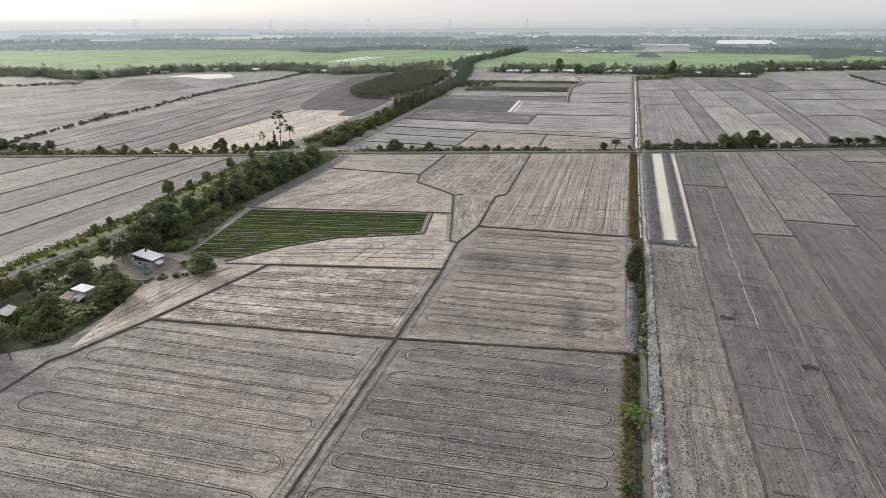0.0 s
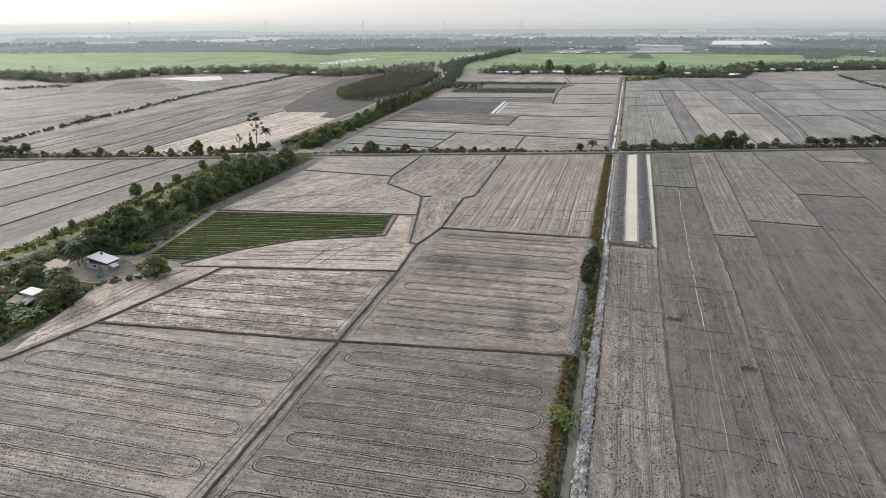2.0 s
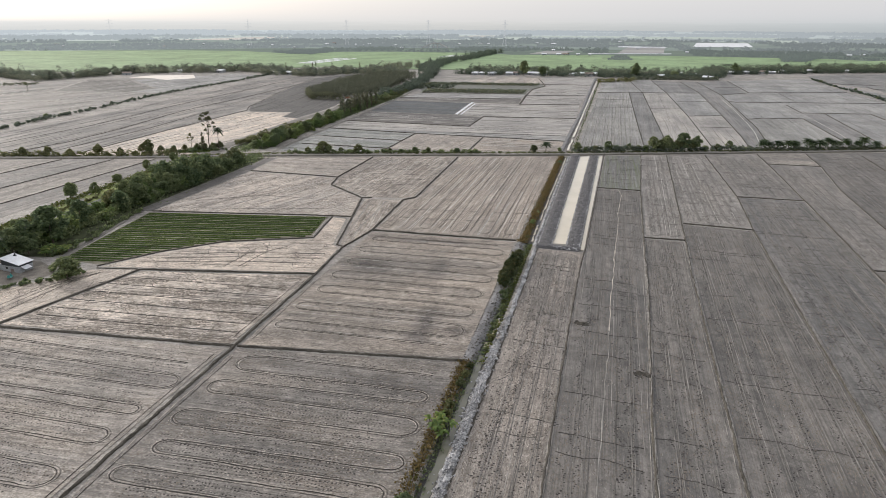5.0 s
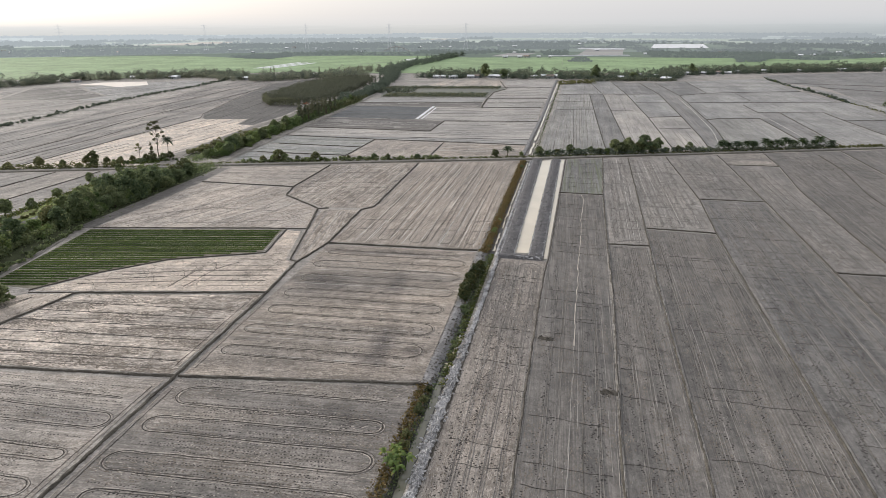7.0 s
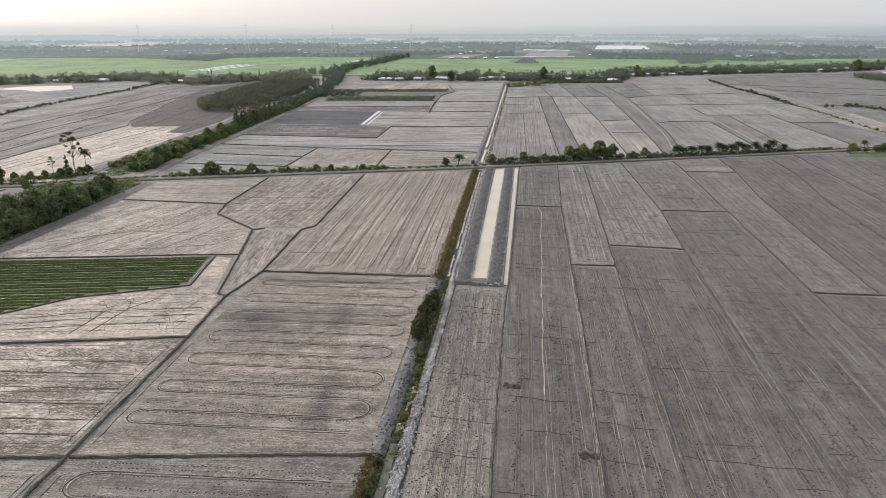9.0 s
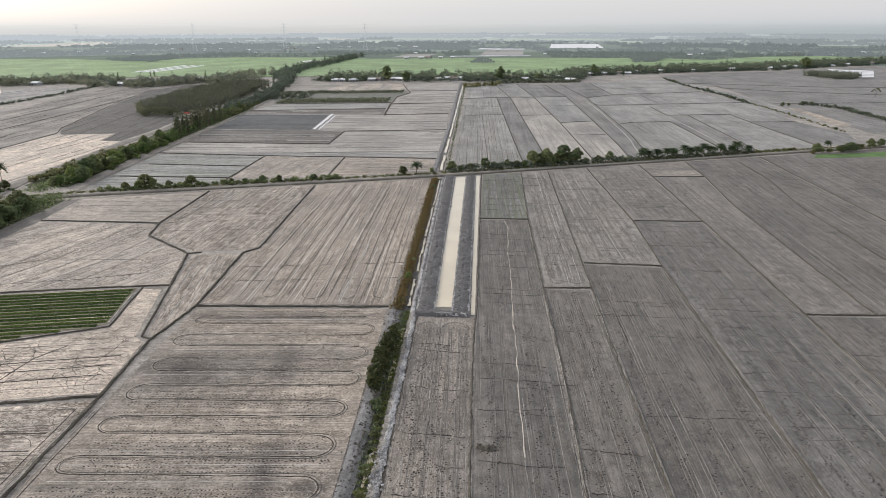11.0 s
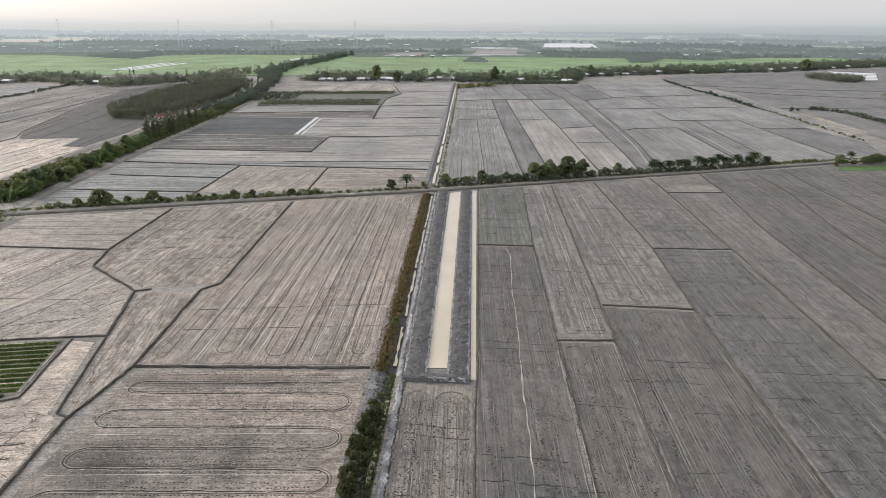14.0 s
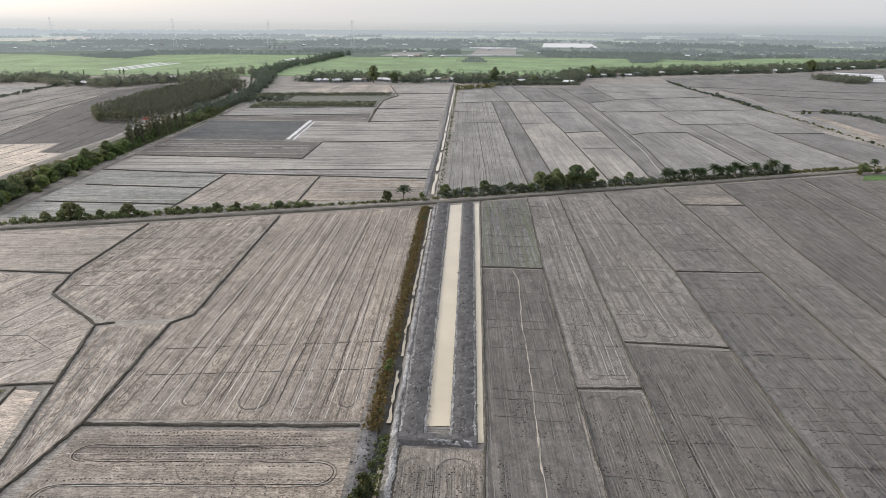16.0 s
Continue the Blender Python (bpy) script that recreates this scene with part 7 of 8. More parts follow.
grass("pond_grass", [(-133.6, y, 1.2) for y in range(118, 140, 2)] + [(-147.5, y, 1.6) for y in range(112, 153, 3)], 2600, 0.28, "verge", "olive-green grass round the homestead ponds", 0.03, 0.5)
field([(-137, 138), (-119.5, 137), (-112, 147), (-116, 150), (-124, 154), (-137, 153)], "yard", 20, "bare trodden yard round the farmhouse", "yard", 0.03)
def rounded(poly, times=3):
    """A closed outline with its corners cut to a soft shore."""
    p = np.asarray(poly, dtype=float)
    for _ in range(times):
        q = np.roll(p, -1, 0)
        p = np.stack([0.75 * p + 0.25 * q, 0.25 * p + 0.75 * q], 1).reshape(-1, 2)
    return [tuple(k) for k in p]


water_at("home_pond", rounded([(-142.4, 139.0), (-146.4, 148.0), (-143.6, 151.4), (-140.4, 150.6), (-136.2, 144.6), (-134.4, 140.6), (-138, 138)]), "home_water", "small still pond between the trees shining in low light", 0.12)
water_at("home_pond", rounded([(-142.4, 130.8), (-142.6, 137.0), (-140.2, 136.4), (-138.8, 132.4), (-139.6, 130.4)]), "home_water", "narrow pond arm between the trees", 0.12)
water_at("home_pond", rounded([(-142.2, 124.4), (-143.4, 128.8), (-140.2, 128.8), (-137.2, 124.4), (-139.2, 122.4)]), "home_water", "small still pond between the trees", 0.12)
water_at("home_pond", rounded([(-142.6, 115.8), (-140.2, 118.4), (-136.0, 115.4), (-135.0, 112.6), (-139, 112)]), "home_water", "small still pond between the trees", 0.12)

shrub_row([(-134.6, 139.4), (-136.4, 137.6), (-133.6, 142.6), (-138.6, 137.2), (-138.2, 130.0), (-137.6, 132.6), (-138.6, 134.8), (-136.2, 124.0), (-137.4, 122.2), (-139.6, 121.4), (-134.6, 114.4), (-135.4, 111.6), (-138, 110.8), (-141, 111), (-143.8, 113), (-144.4, 124), (-144.8, 128), (-144, 132), (-143.8, 137), (-144.4, 141), (-147.2, 147), (-144.8, 152.6), (-140, 152.4)], 0.5, 1.1, "leaf_dusk", "dark shrubs leaning over the pond shores", 0.3, 90)
shrub_row([(-133, 118 + k) for k in range(0, 18, 2)] + [(-129 - 0.3 * k, 128 + 0.6 * k) for k in range(8)], 0.5, 1.2, "leaf", "green garden shrubs between the ponds and the shed", 0.3, 80)

# crossing: a concrete slab bridge with white rails
br = thing("slab_bridge", "small concrete slab bridge with white rails at the crossing", "bridge")
mesh("deck", *box(-3.4, 3.4, -2.2, 2.2, 0.3, 0.62), "concrete", br)
for y in (-2.1, 2.1):
    rail = mesh("rail", *box(-3.4, 3.4, y - 0.08, y + 0.08, 1.2, 1.35), "white_wall", br)
    for x in (-3.2, -1.6, 0, 1.6, 3.2):
        mesh("rail_post", *box(x - 0.08, x + 0.08, y - 0.07, y + 0.07, 0.62, 1.2), "white_wall", rail)
br.matrix_basis = pose(-153, ew_road(-153), 0, 0, 0, 16)


shrine = thing("shrine", "small roadside shrine with pale walls and a red roof", "shrine")
mesh("plinth", *box(-2.4, 2.4, -2.0, 2.0, 0, 0.4), "concrete", shrine)
mesh("wall", *box(-1.8, 1.8, -1.4, 1.4, 0.4, 2.5), "white_wall", shrine)
mesh("door", *box(-0.5, 0.5, -1.46, -1.4, 0.4, 2.1), "dark_sheet", shrine)
mesh("roof", [(-2.4, -2.0, 2.4), (2.4, -2.0, 2.4), (2.4, 2.0, 2.4), (-2.4, 2.0, 2.4), (-1.6, 0, 3.8), (1.6, 0, 3.8)], [[0, 1, 5, 4], [1, 2, 5], [2, 3, 4, 5], [3, 0, 4], [3, 2, 1, 0]], "red_roof", shrine, "hipped red tile roof")
shrine.matrix_basis = pose(-184, 547, 0.05, 0, 0, 15)
pile = thing("board_pile", "loose pile of weathered pale boards at the field corner", "board pile")
for k in range(9):
    b = mesh("board", *box(-rng.uniform(0.8, 1.7), rng.uniform(0.8, 1.7), -0.1, 0.1, 0.0, 0.05), "concrete" if k % 3 else "rust_roof", pile)
    b.matrix_basis = pose(rng.normal(0, 0.9), rng.normal(0, 0.7), 0.03 + 0.06 * k, rng.normal(0, 3), rng.normal(0, 3), rng.uniform(0, 180))
pile.matrix_basis = pose(-111.6, 96.4, 0.05, 0, 0, 30)


# ---- far land ----
rng = np.random.default_rng(39)
def woods(name, spots, mat, label, n=60, leaf=1.1, h=6.0, r=3.0, tops=0.1, even=0.45):
    """Many far trees as one mass of leaf clumps: every tree is a few uneven lumps over a leafy foot."""
    s = np.asarray(spots, dtype=float)
    m = len(s)
    hh = h * rng.uniform(even, 1.0, m) * (1 + 0.4 * (rng.random(m) < tops))
    rr = r * rng.uniform(0.6, 1.25, m)
    lump = rng.integers(0, 4, (m, n))
    lx, ly = rng.normal(0, 0.42, (m, 4)), rng.normal(0, 0.42, (m, 4))
    lz, lr = rng.uniform(0.35, 0.75, (m, 4)), rng.uniform(0.35, 0.65, (m, 4))
    lz[:, 0] = 0.8
    d = rng.normal(0, 1, (m, n, 3))
    d /= np.linalg.norm(d, axis=2)[:, :, None]
    d[:, :, 2] = np.where(d[:, :, 2] < -0.4, -d[:, :, 2], d[:, :, 2])
    pick = lambda a: np.take_along_axis(a, lump, 1)
    k = pick(lr) * rng.uniform(0.75, 1.02, (m, n))
    p = np.zeros((m, n, 3))
    p[:, :, 0] = s[:, 0:1] + rr[:, None] * (pick(lx) + d[:, :, 0] * k)
    p[:, :, 1] = s[:, 1:2] + rr[:, None] * (pick(ly) + d[:, :, 1] * k)
    p[:, :, 2] = hh[:, None] * np.where(rng.random((m, n)) < 0.22, rng.uniform(0.05, 0.4, (m, n)), pick(lz) + 0.36 * d[:, :, 2] * k / 0.55)
    v, f = cards(p.reshape(-1, 3), leaf, d.reshape(-1, 3) + np.array([0, 0, 0.3]), 1.6)
    v[:, 2] = np.maximum(v[:, 2], 0.02)
    return tagged(mesh(name, v, f, mat), label, "woods", "", "stuff")


def within(poly, x, y):
    """Whether the spot lies inside the polygon."""
    c = False
    for (x0, y0), (x1, y1) in zip(poly, list(poly[1:]) + [poly[0]]):
        if (y0 > y) != (y1 > y) and x < (x1 - x0) * (y - y0) / (y1 - y0) + x0:
            c = not c
    return c


def inside(poly, n):
    """n random spots inside a polygon."""
    p = np.asarray(poly, dtype=float)
    out = []
    while len(out) < n:
        x, y = rng.uniform(p[:, 0].min(), p[:, 0].max()), rng.uniform(p[:, 1].min(), p[:, 1].max())
        if within(poly, x, y):
            out.append((x, y))
    return out


woods("thicket", along([(-137, 166), (-141, 200), (-143, 245), (-143, 296)], 1.5, 5.5), "leaf", "dense green thicket under the roadside trees", 170, 0.42, 4.2, 2.6, 0.1)
woods("thicket", along([(-137, 166), (-142, 200), (-144, 245), (-144, 296)], 4.0, 6.0), "leaf_light", "light green thicket under the roadside trees", 170, 0.42, 4.2, 2.4, 0.1)
for mt in ("leaf", "leaf_light"):
    woods("hedge_trees", along([(-153, 436), (-155, 470), (-158, 530), (-160, 590)], 2.6, 3.6), mt, "leafy green trees of the hedge running north", 280, 0.45, 4.6, 2.5)
woods("plantation", inside([(-239, 584), (-218, 550), (-192, 553), (-180, 575), (-178, 640), (-186, 735), (-192, 800), (-226, 806), (-246, 745), (-250, 690)], 1300), "leaf_wood", "dense olive-green tree plantation", 62, 0.5, 8.0, 2.4, 0.0, 0.85)
woods("plantation_foot", along([(-240, 590), (-239, 582), (-218, 549), (-192, 552)], 0.8, 0.8), "leaf_gum", "shaded trunks at the plantation edge", 60, 0.4, 7.0, 1.2, 0.0, 0.8)
woods("hedge_scrub", along([(-156, 525), (-155, 560), (-156, 620)], 1.2, 5), "leaf_olive", "olive scrub below the hedge trees", 90, 0.5, 4.0, 2.2)
woods("far_hedge", along([(-163, 585), (-162, 640), (-166, 700), (-176, 780), (-188, 850)], 1.8, 8), "leaf_far_haze", "dense tree belt running to the village", 130, 0.6, 6.5, 3.2)
woods("far_hedge", along([(-190, 850), (-214, 940), (-224, 1060), (-206, 1240), (-195, 1460)], 2.2, 12), "leaf_far_haze", "dense tree belt running on beyond the village", 90, 0.8, 10, 4.0)
woods("far_hedge", along([(-280, 905), (-240, 985)], 2.0, 16), "leaf_far_haze", "trees at the edge of the rice fields", 90, 0.8, 9, 4.0)
field([(-141, 631), (-39, 646), (-38, 690), (-29, 728), (-34, 752), (-165, 740), (-162, 714)], "regrowth_grey", 3, "orchard ground with grass between the tree rows", "orchard_ground")
for y0 in (634, 639, 644, 649, 654, 659, 716, 721, 726, 731):
    row = [(x, y0 + 0.13 * (x + 140) + rng.normal(0, 0.3)) for x in np.arange(-138 - 20 * (y0 > 700), -41 + 6 * (y0 > 700), 2.0)]
    shrub_row(row, 0.8, 1.3, "leaf_village_haze" if y0 % 2 else "leaf_gum", "row of dark young orchard trees", 0.4, 44)
woods("thicket", inside([(-165, 660), (-120, 676), (-122, 706), (-168, 704)], 70), "leaf_village_haze", "scrub of young trees at the orchard", 70, 0.6, 3.6, 2.0, 0.0)
for k, (xa, xb) in enumerate(((-119, -93), (-92, -64), (-63, -36.5))):
    fo = field([(xa, 756), (xb, 758), (xb - 4, 832), (xa + 6 - 2 * k, 828)], "tan_wide", 88, "pale dry seed plot below the village")
    hatch(fo, 88, 3.0, 0.25, "rut_soft", 0.6)
bund([(-34, 557), (-37, 643), (-37, 690), (-27, 728), (-43, 822)], 2.4, 0.5)

VW = [(-1000, 640), (-720, 670), (-600, 640), (-575, 760), (-487, 800), (-442, 836), (-385, 790), (-330, 782), (-305, 822), (-230, 850)]
VE = [(-150, 858), (-59, 866), (20, 866), (60, 862), (110, 868), (165, 880), (188, 948), (258, 985), (351, 1026), (503, 1078), (719, 1205), (1000, 1340)]
HOUSES = [(94, 915), (130, 930), (149, 915), (158, 868), (197, 962), (222, 978), (244, 990), (256, 985), (272, 1000), (314, 1028), (366, 1044), (429, 1066), (473, 1090), (503, 1096), (530, 1112), (555, 1130), (625, 1152), (668, 1186), (722, 1212), (-300, 868), (-130, 860), (-120, 864), (-108, 858), (-86, 868), (-78, 872), (-61, 880), (-44, 884), (-50, 872), (-4, 878), (6, 888), (16, 876), (23, 884), (104, 880), (-391, 812), (-366, 800), (-470, 806), (-560, 736), (-640, 672), (-600, 690), (-520, 790)]
off = lambda pts, d: [(x, y + d) for x, y in pts]
clear_of = lambda spots: [(x, y) for x, y in spots if not any(abs(x - a * (1 + (y - b) / b)) < 4.5 and -24 < y - b < 5 for a, b in HOUSES)]
for d, st in ((0, 2.8), (12, 2.4), (26, 2.6), (42, 3.6), (62, 5.0)):
    if d < 40:
        woods("village_trees", clear_of(along(off(VW, d), st, 11)), "leaf_far_haze", "trees round the far village", 110, 0.7, 8.0 + 0.08 * d, 5.2, 0.1, 0.55)
    woods("village_trees", clear_of(along(off(VE, d), st, 9)), "leaf_village_haze", "trees round the far village", 110, 0.65, (5.5, 7.0, 8.5, 9.5, 10.5)[(0, 12, 26, 42, 62).index(d)], 5.4, 0.08, 0.6)
woods("village_shrubs", along([(30, 792), (46, 806), (66, 816)], 0.9, 6), "leaf_olive", "low scrub at the end of the ditch", 60, 0.6, 4.6, 2.4, 0.0)
woods("village_shrubs", along([(66, 838), (90, 846), (130, 852), (166, 856)], 1.3, 4), "leaf_village_haze", "low trees before the village houses", 80, 0.6, 5.0, 2.8, 0.0)
woods("thicket", inside([(487, 974), (497, 904), (511, 898), (548, 935), (529, 972)], 240), "leaf_far_haze", "dark thicket standing in the far fields", 60, 0.7, 7.5, 3.2, 0.0)
for k in range(5):
    a, b = 0.08 + 0.19 * k, 0.22 + 0.19 * k
    field([(525 + 61 * a, 922 + 170 * a), (557 + 77 * a, 925 + 131 * a), (557 + 77 * b, 925 + 131 * b), (525 + 61 * b, 922 + 170 * b)], "film", 60, "far bed under white plastic film", "plastic_bed", 0.5)
for x, y in [(-540, 780), (-505, 800), (-490, 795), (-470, 860), (-430, 880), (-410, 880), (-380, 905), (-375, 905), (-290, 900), (-270, 905), (-262, 900), (-250, 905), (-290, 860), (-272, 850), (-250, 880)]:
    plant("tall_tree", x, y, rng.uniform(0.7, 1.1), group="tall trees of the far village")
for x, y, k in ((-66, 858, 1.7), (-42, 860, 1.4), (72, 868, 1.6), (120, 880, 1.5), (208, 968, 1.6), (206, 972, 1.3), (562, 1110, 1.9), (-522, 545, 1.0)):
    plant("tree" if y > 600 else "thin_tree", x, y, k, group="tall trees of the far village")

small = thing("village_house", "small far house with grey walls and a white metal roof", "house", "houses of the far villages")
mesh("wall", *box(-5, 5, -3.5, 3.5, 0, 3.2), "grey_sheet", small)
gab = [(-5.5, -4, 3.1), (5.5, -4, 3.1), (5.5, 0, 4.9), (-5.5, 0, 4.9), (-5.5, 4, 3.1), (5.5, 4, 3.1), (-5.5, -4, 2.9), (5.5, -4, 2.9), (5.5, 4, 2.9), (-5.5, 4, 2.9)]
mesh("roof", gab, [[0, 1, 2, 3], [3, 2, 5, 4], [6, 7, 1, 0], [4, 5, 8, 9], [0, 3, 4], [1, 5, 2]], "white_roof", small)
mesh("door", *box(-0.6, 0.6, -3.56, -3.5, 0, 2.1), "dark_sheet", small)
for wx in (-3, 3):
    mesh("window", *box(wx - 0.7, wx + 0.7, -3.56, -3.5, 1.0, 2.1), "dark_sheet", small)
rust = thing("village_house", "small far house with a rusty roof", "house", "houses of the far villages")
mesh("wall", *box(-5, 5, -3.5, 3.5, 0, 3.0), "grey_sheet", rust)
mesh("roof", gab, [[0, 1, 2, 3], [3, 2, 5, 4], [6, 7, 1, 0], [4, 5, 8, 9], [0, 3, 4], [1, 5, 2]], "rust_roof", rust)
mesh("door", *box(-0.6, 0.6, -3.56, -3.5, 0, 2.1), "dark_sheet", rust)
for k, (x, y) in enumerate(HOUSES):
    m = pose(x, y + 1, 0, 0, 0, float(rng.uniform(-40, 40))) @ Matrix.Diagonal((*rng.uniform(0.6, 1.3, 2), rng.uniform(0.85, 1.1), 1))
    src = rust if k % 6 == 0 else small
    if k in (0, 1):
        src.matrix_basis = m
    else:
        copy_thing(src, m)

RICE = [[(-1700, 760), (-1000, 700), (-720, 745), (-606, 770), (-526, 805), (-470, 885), (-362, 945), (-210, 930), (-210, 1445), (-444, 1434), (-545, 1385), (-560, 1300), (-640, 1310), (-760, 1370), (-870, 1365), (-1250, 1230), (-1900, 1000)],
        [(-209, 940), (-59, 940), (29.8, 940), (29.8, 1412), (-160, 1384), (-209, 1440)],
        [(30.2, 940), (146, 950), (258, 1040), (351, 1085), (1000, 1370), (1040, 1560), (845, 1440), (800, 1500), (640, 1469), (500, 1345), (440, 1400), (359, 1408), (249, 1425), (30.2, 1415)]]
for poly, tn in zip(RICE, (20, 5, 5)):
    field(poly, "rice", tn, "wide bright green rice field beyond the village", "rice_field", 0.5)
for a, b in (((-452, 1003), (-444, 1165)), ((-440, 1003), (-428, 1165)), ((-428, 1003), (-412, 1160)), ((-276, 1260), (-262, 1330)), ((-264, 1255), (-240, 1330))):
    band("plastic_strip", [a, b], [(-3.4, 0.3), (-3.0, 0.8), (3.0, 0.8), (3.4, 0.3)], "film", "long white strip of plastic film in the rice field", "plastic film", 10, 0, 0.1, kind="")
for pts in ([(-300, 930), (-250, 1040)], [(-320, 1130), (-270, 1260)], [(-900, 800), (-700, 860)]):
    band("rice_path", pts, [(-1.2, 0.3), (-0.8, 0.55), (0.8, 0.55), (1.2, 0.3)], "tread", "pale path through the rice field", "path", 10, 0.3, 0.1)

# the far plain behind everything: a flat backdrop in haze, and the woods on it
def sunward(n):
    """Emission factor: painted haze is brighter towards the low north-west sun than away."""
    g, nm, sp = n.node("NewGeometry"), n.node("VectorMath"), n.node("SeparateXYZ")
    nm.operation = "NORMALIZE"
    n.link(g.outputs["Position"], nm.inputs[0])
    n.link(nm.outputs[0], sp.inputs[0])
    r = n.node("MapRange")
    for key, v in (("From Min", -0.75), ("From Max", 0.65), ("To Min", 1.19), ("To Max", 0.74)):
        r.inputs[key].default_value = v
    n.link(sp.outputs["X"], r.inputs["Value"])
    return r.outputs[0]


# emission lays a painted haze glow over distant land, woods and pylons
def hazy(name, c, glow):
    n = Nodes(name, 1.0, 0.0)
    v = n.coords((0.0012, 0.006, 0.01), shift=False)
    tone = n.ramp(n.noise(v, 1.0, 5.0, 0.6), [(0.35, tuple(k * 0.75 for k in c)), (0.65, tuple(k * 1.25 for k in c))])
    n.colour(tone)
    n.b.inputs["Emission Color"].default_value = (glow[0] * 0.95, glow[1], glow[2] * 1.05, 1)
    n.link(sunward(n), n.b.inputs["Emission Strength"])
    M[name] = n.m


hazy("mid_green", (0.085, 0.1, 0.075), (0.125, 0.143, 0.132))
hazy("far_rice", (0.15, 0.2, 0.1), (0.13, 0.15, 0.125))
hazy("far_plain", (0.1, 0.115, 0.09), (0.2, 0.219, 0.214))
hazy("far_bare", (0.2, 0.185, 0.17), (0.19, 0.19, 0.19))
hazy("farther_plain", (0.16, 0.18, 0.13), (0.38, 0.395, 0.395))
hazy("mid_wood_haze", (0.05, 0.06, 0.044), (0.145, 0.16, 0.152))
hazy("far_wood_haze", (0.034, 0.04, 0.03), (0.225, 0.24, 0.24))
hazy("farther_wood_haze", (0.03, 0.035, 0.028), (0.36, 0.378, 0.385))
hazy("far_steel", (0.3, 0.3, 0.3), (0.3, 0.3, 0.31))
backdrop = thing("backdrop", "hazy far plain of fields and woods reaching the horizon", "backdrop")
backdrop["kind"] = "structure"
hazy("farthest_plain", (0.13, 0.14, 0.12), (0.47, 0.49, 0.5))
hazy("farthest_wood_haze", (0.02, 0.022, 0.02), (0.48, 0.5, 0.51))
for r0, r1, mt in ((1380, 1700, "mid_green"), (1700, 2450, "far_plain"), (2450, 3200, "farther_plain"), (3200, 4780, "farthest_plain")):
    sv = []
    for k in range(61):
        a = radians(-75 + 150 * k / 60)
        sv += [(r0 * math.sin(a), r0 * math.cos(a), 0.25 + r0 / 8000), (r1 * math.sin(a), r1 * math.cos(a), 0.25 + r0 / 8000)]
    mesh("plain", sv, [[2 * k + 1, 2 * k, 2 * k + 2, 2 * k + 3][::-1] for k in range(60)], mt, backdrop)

CLEAR_BRIDGE = (-440, -330, 1640, 1650)
CLEAR = ((60, 190, 1500, 1880), (270, 480, 1960, 2330), (-122, -33, 1440, 1600), (-1420, -1180, 2060, 2530), (-600, -440, 2860, 3110))
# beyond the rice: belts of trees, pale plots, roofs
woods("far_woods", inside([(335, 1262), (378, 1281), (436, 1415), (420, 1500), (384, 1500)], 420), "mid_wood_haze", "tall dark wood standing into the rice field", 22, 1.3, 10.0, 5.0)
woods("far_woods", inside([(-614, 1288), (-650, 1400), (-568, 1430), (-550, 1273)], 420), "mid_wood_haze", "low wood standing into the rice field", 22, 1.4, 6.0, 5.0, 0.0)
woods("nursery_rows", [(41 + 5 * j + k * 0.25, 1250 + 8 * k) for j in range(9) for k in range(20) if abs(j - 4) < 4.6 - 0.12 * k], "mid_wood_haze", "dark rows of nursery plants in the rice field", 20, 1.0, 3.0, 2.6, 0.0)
band("plastic_strip", [(1, 1471), (171, 1504)], [(-4, 0.5), (-3.5, 2.0), (3.5, 2.0), (4, 0.5)], "film", "long white strip of plastic film at a far plot", "plastic film", 12, 0, 0.3, kind="")
band("plastic_strip", [(70, 1863), (189, 1832)], [(-14, 0.8), (-13, 3.0), (13, 3.0), (14, 0.8)], "film", "broad white strip of plastic film at a far plot", "plastic film", 12, 0, 0.3, kind="")
FARHOUSES = [(-393, 1977), (-338, 2030), (-313, 2027), (-179, 2160), (-119, 2087), (-769, 1870), (-763, 1911), (-686, 1875), (-641, 1878), (-624, 1962), (82, 2315), (532, 1560), (567, 1588), (707, 1651), (715, 1623), (837, 1688), (-20, 1444), (4, 1448), (-60, 1436), (-90, 1430), (-45, 1440)]
for k, rad in enumerate((1430, 1500, 1560, 1640, 1730, 1820, 1930, 2060, 2200, 2350, 2550, 2800, 3050, 3300, 3600, 3950, 4350)):
    spots, az = [], -62.0
    while az < 48:
        ln = rng.uniform(5, 20)
        if rng.random() < 0.84:
            deep = rng.uniform(10, 45) * rad / 1700
            for j in range(int(ln * rad / 1700 * (18 if rad < 1800 else 12))):
                a = radians(az + ln * rng.random())
                r = rad + rng.normal(0, deep) + 40 * math.sin(az)
                px, py = r * math.sin(a), r * math.cos(a)
                if not any(within(poly, px, py) for poly in RICE) and not any(x0 - 20 < px < x1 + 20 and y0 - 140 < py < y1 for x0, x1, y0, y1 in CLEAR + (CLEAR_BRIDGE,)) and not any(abs(px - 0.97 * a * py / b) < 8 and -60 < py - 0.97 * b < 5 for a, b in FARHOUSES):
                    spots.append((px, py))
        az += ln + rng.uniform(0, 4)
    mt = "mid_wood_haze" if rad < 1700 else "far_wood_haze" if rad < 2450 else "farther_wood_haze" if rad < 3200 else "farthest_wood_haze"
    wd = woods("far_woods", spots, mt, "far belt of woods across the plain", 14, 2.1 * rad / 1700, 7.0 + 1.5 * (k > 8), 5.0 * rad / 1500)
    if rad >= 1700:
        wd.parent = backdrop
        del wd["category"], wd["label"]
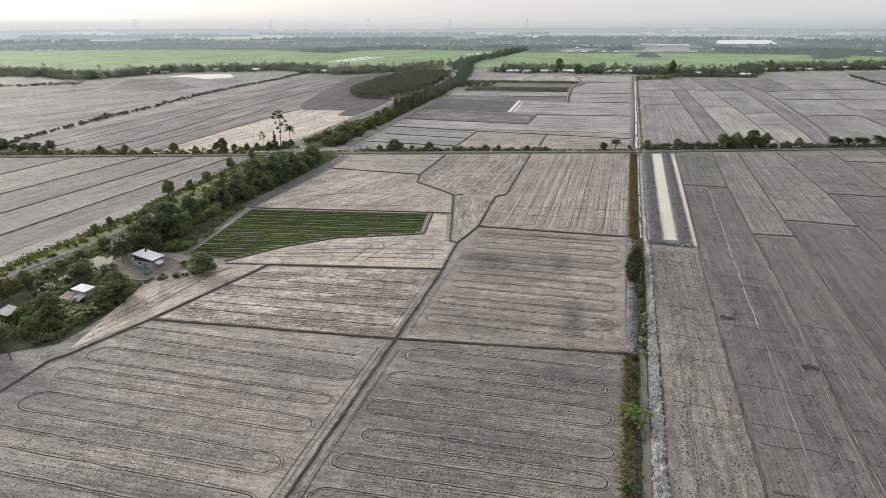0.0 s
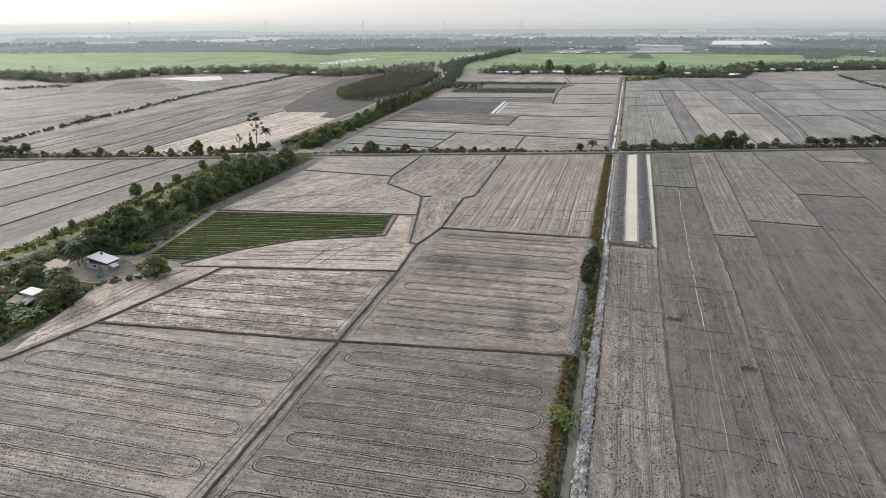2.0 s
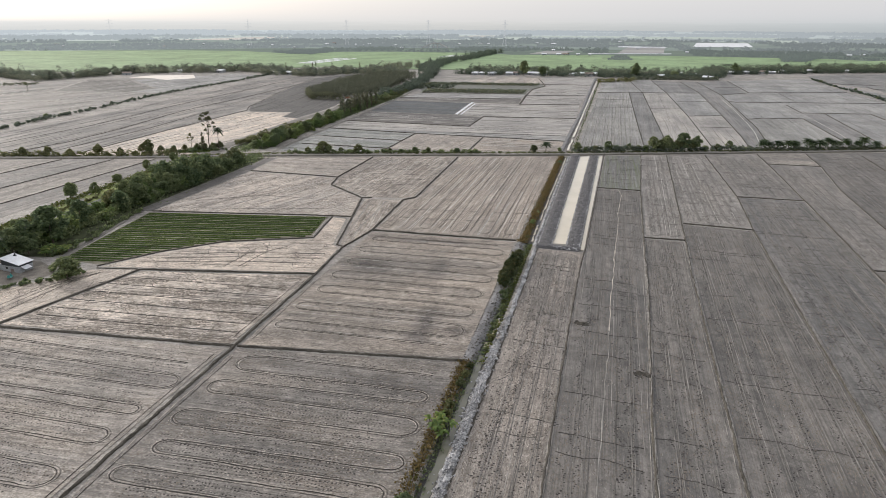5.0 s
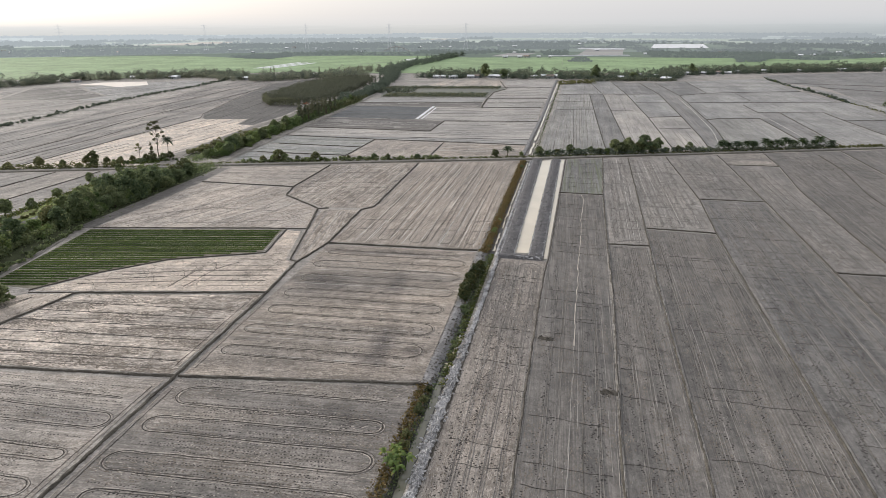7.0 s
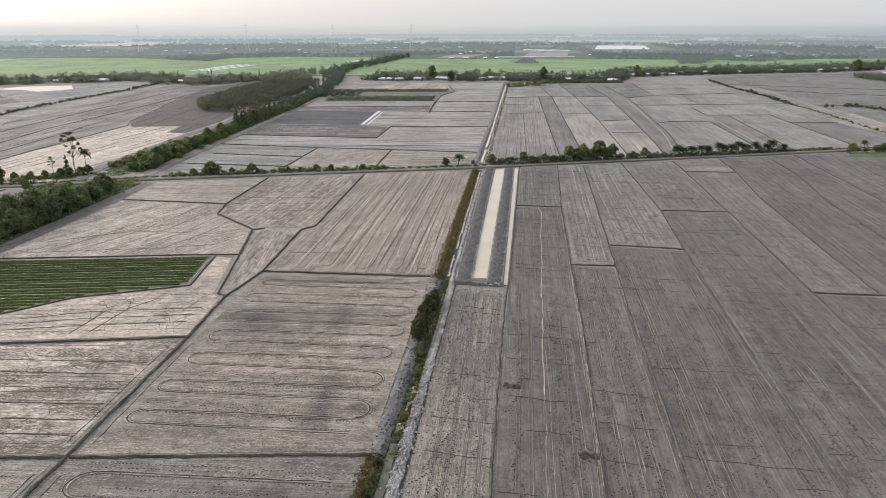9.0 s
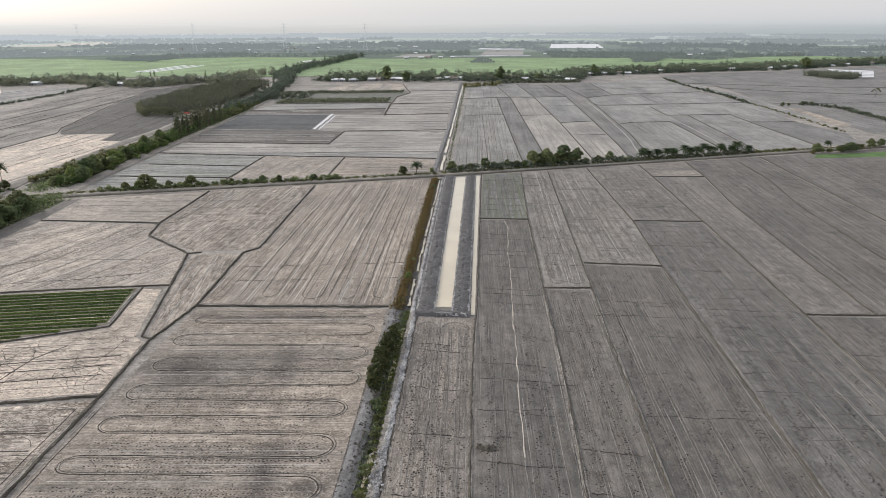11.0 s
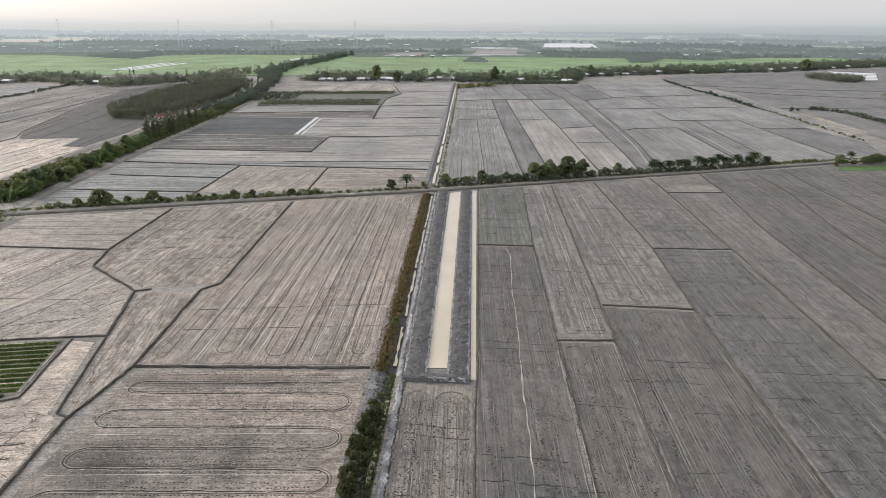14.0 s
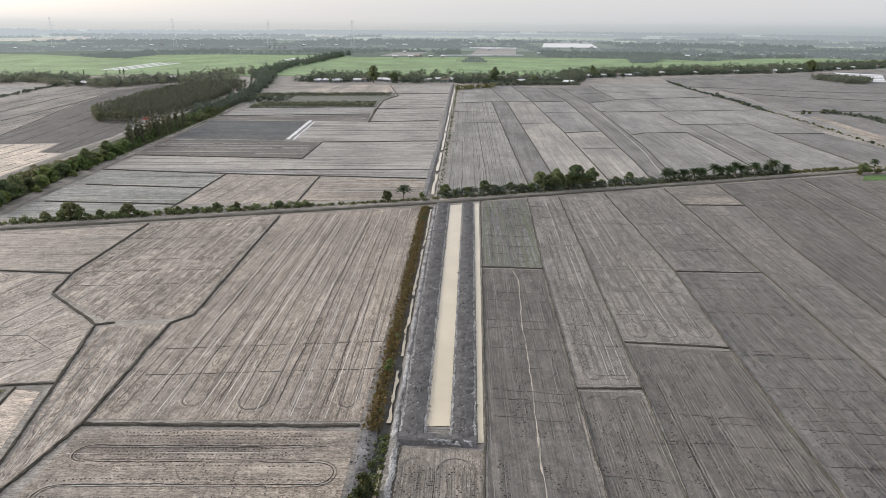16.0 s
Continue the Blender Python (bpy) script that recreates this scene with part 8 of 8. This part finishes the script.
for (x0, x1, y0, y1), mt, lb in zip(CLEAR, ("far_bare", "film", "far_bare", "pale_line", "pale_line"), ("far pale bare plot", "far plot under white plastic film", "far pale plot with sheds", "far plot under white plastic film", "far plot under white plastic film")):
    w = (x1 - x0) * 0.25
    field([(x0, y0), (x1 - w, y0 + 20), (x1, y1), (x0 + w, y1 - 10)], mt, 10, lb, "far_plot", 0.7)
for pts, mt in (([(-1900, 1420), (-1100, 1700), (-1050, 1850), (-1900, 1650)], "far_rice"), ([(-700, 2000), (-100, 2080), (-100, 2180), (-700, 2120)], "far_rice"), ([(-2300, 1750), (-1500, 2150), (-1400, 2350), (-2300, 2000)], "grey")):
    field(pts, mt, 10, "far green rice field", "rice_field", 0.4)
for k in range(36):
    t = rng.random()
    FARHOUSES.append((-1500 + 2500 * t, 1480 + 180 * math.sin(3 * t) + rng.uniform(-40, 180)))
for k, (x, y) in enumerate(FARHOUSES):
    wide = 1.3 if y > 1800 else 0.8
    copy_thing(rust if k % 7 == 6 else small, pose(x * 0.97, y * 0.97, 0, 0, 0, float(rng.uniform(-40, 40))) @ Matrix.Diagonal((wide * rng.uniform(0.8, 1.4), wide * rng.uniform(0.8, 1.2), 1.1, 1)))


def pylon(h=68.0):
    ob = thing("power_pylon", "tall steel lattice power pylon on the far plain", "pylon", "power pylons")
    ps = []
    lv = [(0, 5.0), (18, 3.4), (36, 2.0), (50, 1.2), (h, 0.9)]
    for (z0, w0), (z1, w1) in zip(lv, lv[1:]):
        for a, b in ((1, 1), (-1, 1), (-1, -1), (1, -1)):
            ps.append(pole((a * w0, b * w0, z0), (a * w1, b * w1, z1), 0.19, 0.19, 4))
            c, d = (-b, a)
            ps.append(pole((a * w0, b * w0, z0), (c * w1, d * w1, z1), 0.08, 0.08, 4))
    mesh("mast", *joined(ps), "far_steel", ob)
    for z, w in ((50, 9), (57, 8), (64, 7)):
        mesh("crossarm", *joined([pole((-w, 0, z), (w, 0, z), 0.13, 0.13, 4), pole((-w, 0, z), (0, 0, z + 2.5), 0.08, 0.08, 4), pole((w, 0, z), (0, 0, z + 2.5), 0.08, 0.08, 4)]), "far_steel", ob)
    return ob


py0 = pylon()
for k, (az, dist) in enumerate(((-38.9, 1820), (-28.7, 1880), (-20.7, 1850), (-13.8, 1860), (-7.3, 1840))):
    m = pose(dist * math.sin(radians(az)), dist * math.cos(radians(az)), 0, 0, 0, -az * 0.5 + 20)
    if k:
        copy_thing(py0, m)
    else:
        py0.matrix_basis = m

arch = thing("road_bridge", "pale arched concrete road bridge far off", "bridge")
av = []
for k in range(13):
    t = k / 12
    z = 9 * math.sin(math.pi * t)
    for y, dz in ((-5, 0), (-5, 1.6), (5, 1.6), (5, 0)):
        av.append((-60 + 120 * t, y, z + dz))
af = [[4 * k + j, 4 * k + (j + 1) % 4, 4 * k + 4 + (j + 1) % 4, 4 * k + 4 + j] for k in range(12) for j in range(4)]
mesh("deck", av, af, "concrete", arch)
for k in (3, 5, 7, 9):
    mesh("pier", *box(-60 + 10 * k - 1, -60 + 10 * k + 1, -4, 4, 0, 9 * math.sin(math.pi * k / 12)), "concrete", arch)
arch.matrix_basis = pose(-384, 1650, 0, 0, 0, 10) @ Matrix.Diagonal((0.55, 1, 1.3, 1))


# plant models that no spot took are cleared away
for rows_of_kind in KINDS.values():
    for ob, used in rows_of_kind:
        if not used:
            for child in list(ob.children):
                bpy.data.objects.remove(child)
            bpy.data.objects.remove(ob)

# rim of the plain: emission graded by height paints haze dissolving into the sky
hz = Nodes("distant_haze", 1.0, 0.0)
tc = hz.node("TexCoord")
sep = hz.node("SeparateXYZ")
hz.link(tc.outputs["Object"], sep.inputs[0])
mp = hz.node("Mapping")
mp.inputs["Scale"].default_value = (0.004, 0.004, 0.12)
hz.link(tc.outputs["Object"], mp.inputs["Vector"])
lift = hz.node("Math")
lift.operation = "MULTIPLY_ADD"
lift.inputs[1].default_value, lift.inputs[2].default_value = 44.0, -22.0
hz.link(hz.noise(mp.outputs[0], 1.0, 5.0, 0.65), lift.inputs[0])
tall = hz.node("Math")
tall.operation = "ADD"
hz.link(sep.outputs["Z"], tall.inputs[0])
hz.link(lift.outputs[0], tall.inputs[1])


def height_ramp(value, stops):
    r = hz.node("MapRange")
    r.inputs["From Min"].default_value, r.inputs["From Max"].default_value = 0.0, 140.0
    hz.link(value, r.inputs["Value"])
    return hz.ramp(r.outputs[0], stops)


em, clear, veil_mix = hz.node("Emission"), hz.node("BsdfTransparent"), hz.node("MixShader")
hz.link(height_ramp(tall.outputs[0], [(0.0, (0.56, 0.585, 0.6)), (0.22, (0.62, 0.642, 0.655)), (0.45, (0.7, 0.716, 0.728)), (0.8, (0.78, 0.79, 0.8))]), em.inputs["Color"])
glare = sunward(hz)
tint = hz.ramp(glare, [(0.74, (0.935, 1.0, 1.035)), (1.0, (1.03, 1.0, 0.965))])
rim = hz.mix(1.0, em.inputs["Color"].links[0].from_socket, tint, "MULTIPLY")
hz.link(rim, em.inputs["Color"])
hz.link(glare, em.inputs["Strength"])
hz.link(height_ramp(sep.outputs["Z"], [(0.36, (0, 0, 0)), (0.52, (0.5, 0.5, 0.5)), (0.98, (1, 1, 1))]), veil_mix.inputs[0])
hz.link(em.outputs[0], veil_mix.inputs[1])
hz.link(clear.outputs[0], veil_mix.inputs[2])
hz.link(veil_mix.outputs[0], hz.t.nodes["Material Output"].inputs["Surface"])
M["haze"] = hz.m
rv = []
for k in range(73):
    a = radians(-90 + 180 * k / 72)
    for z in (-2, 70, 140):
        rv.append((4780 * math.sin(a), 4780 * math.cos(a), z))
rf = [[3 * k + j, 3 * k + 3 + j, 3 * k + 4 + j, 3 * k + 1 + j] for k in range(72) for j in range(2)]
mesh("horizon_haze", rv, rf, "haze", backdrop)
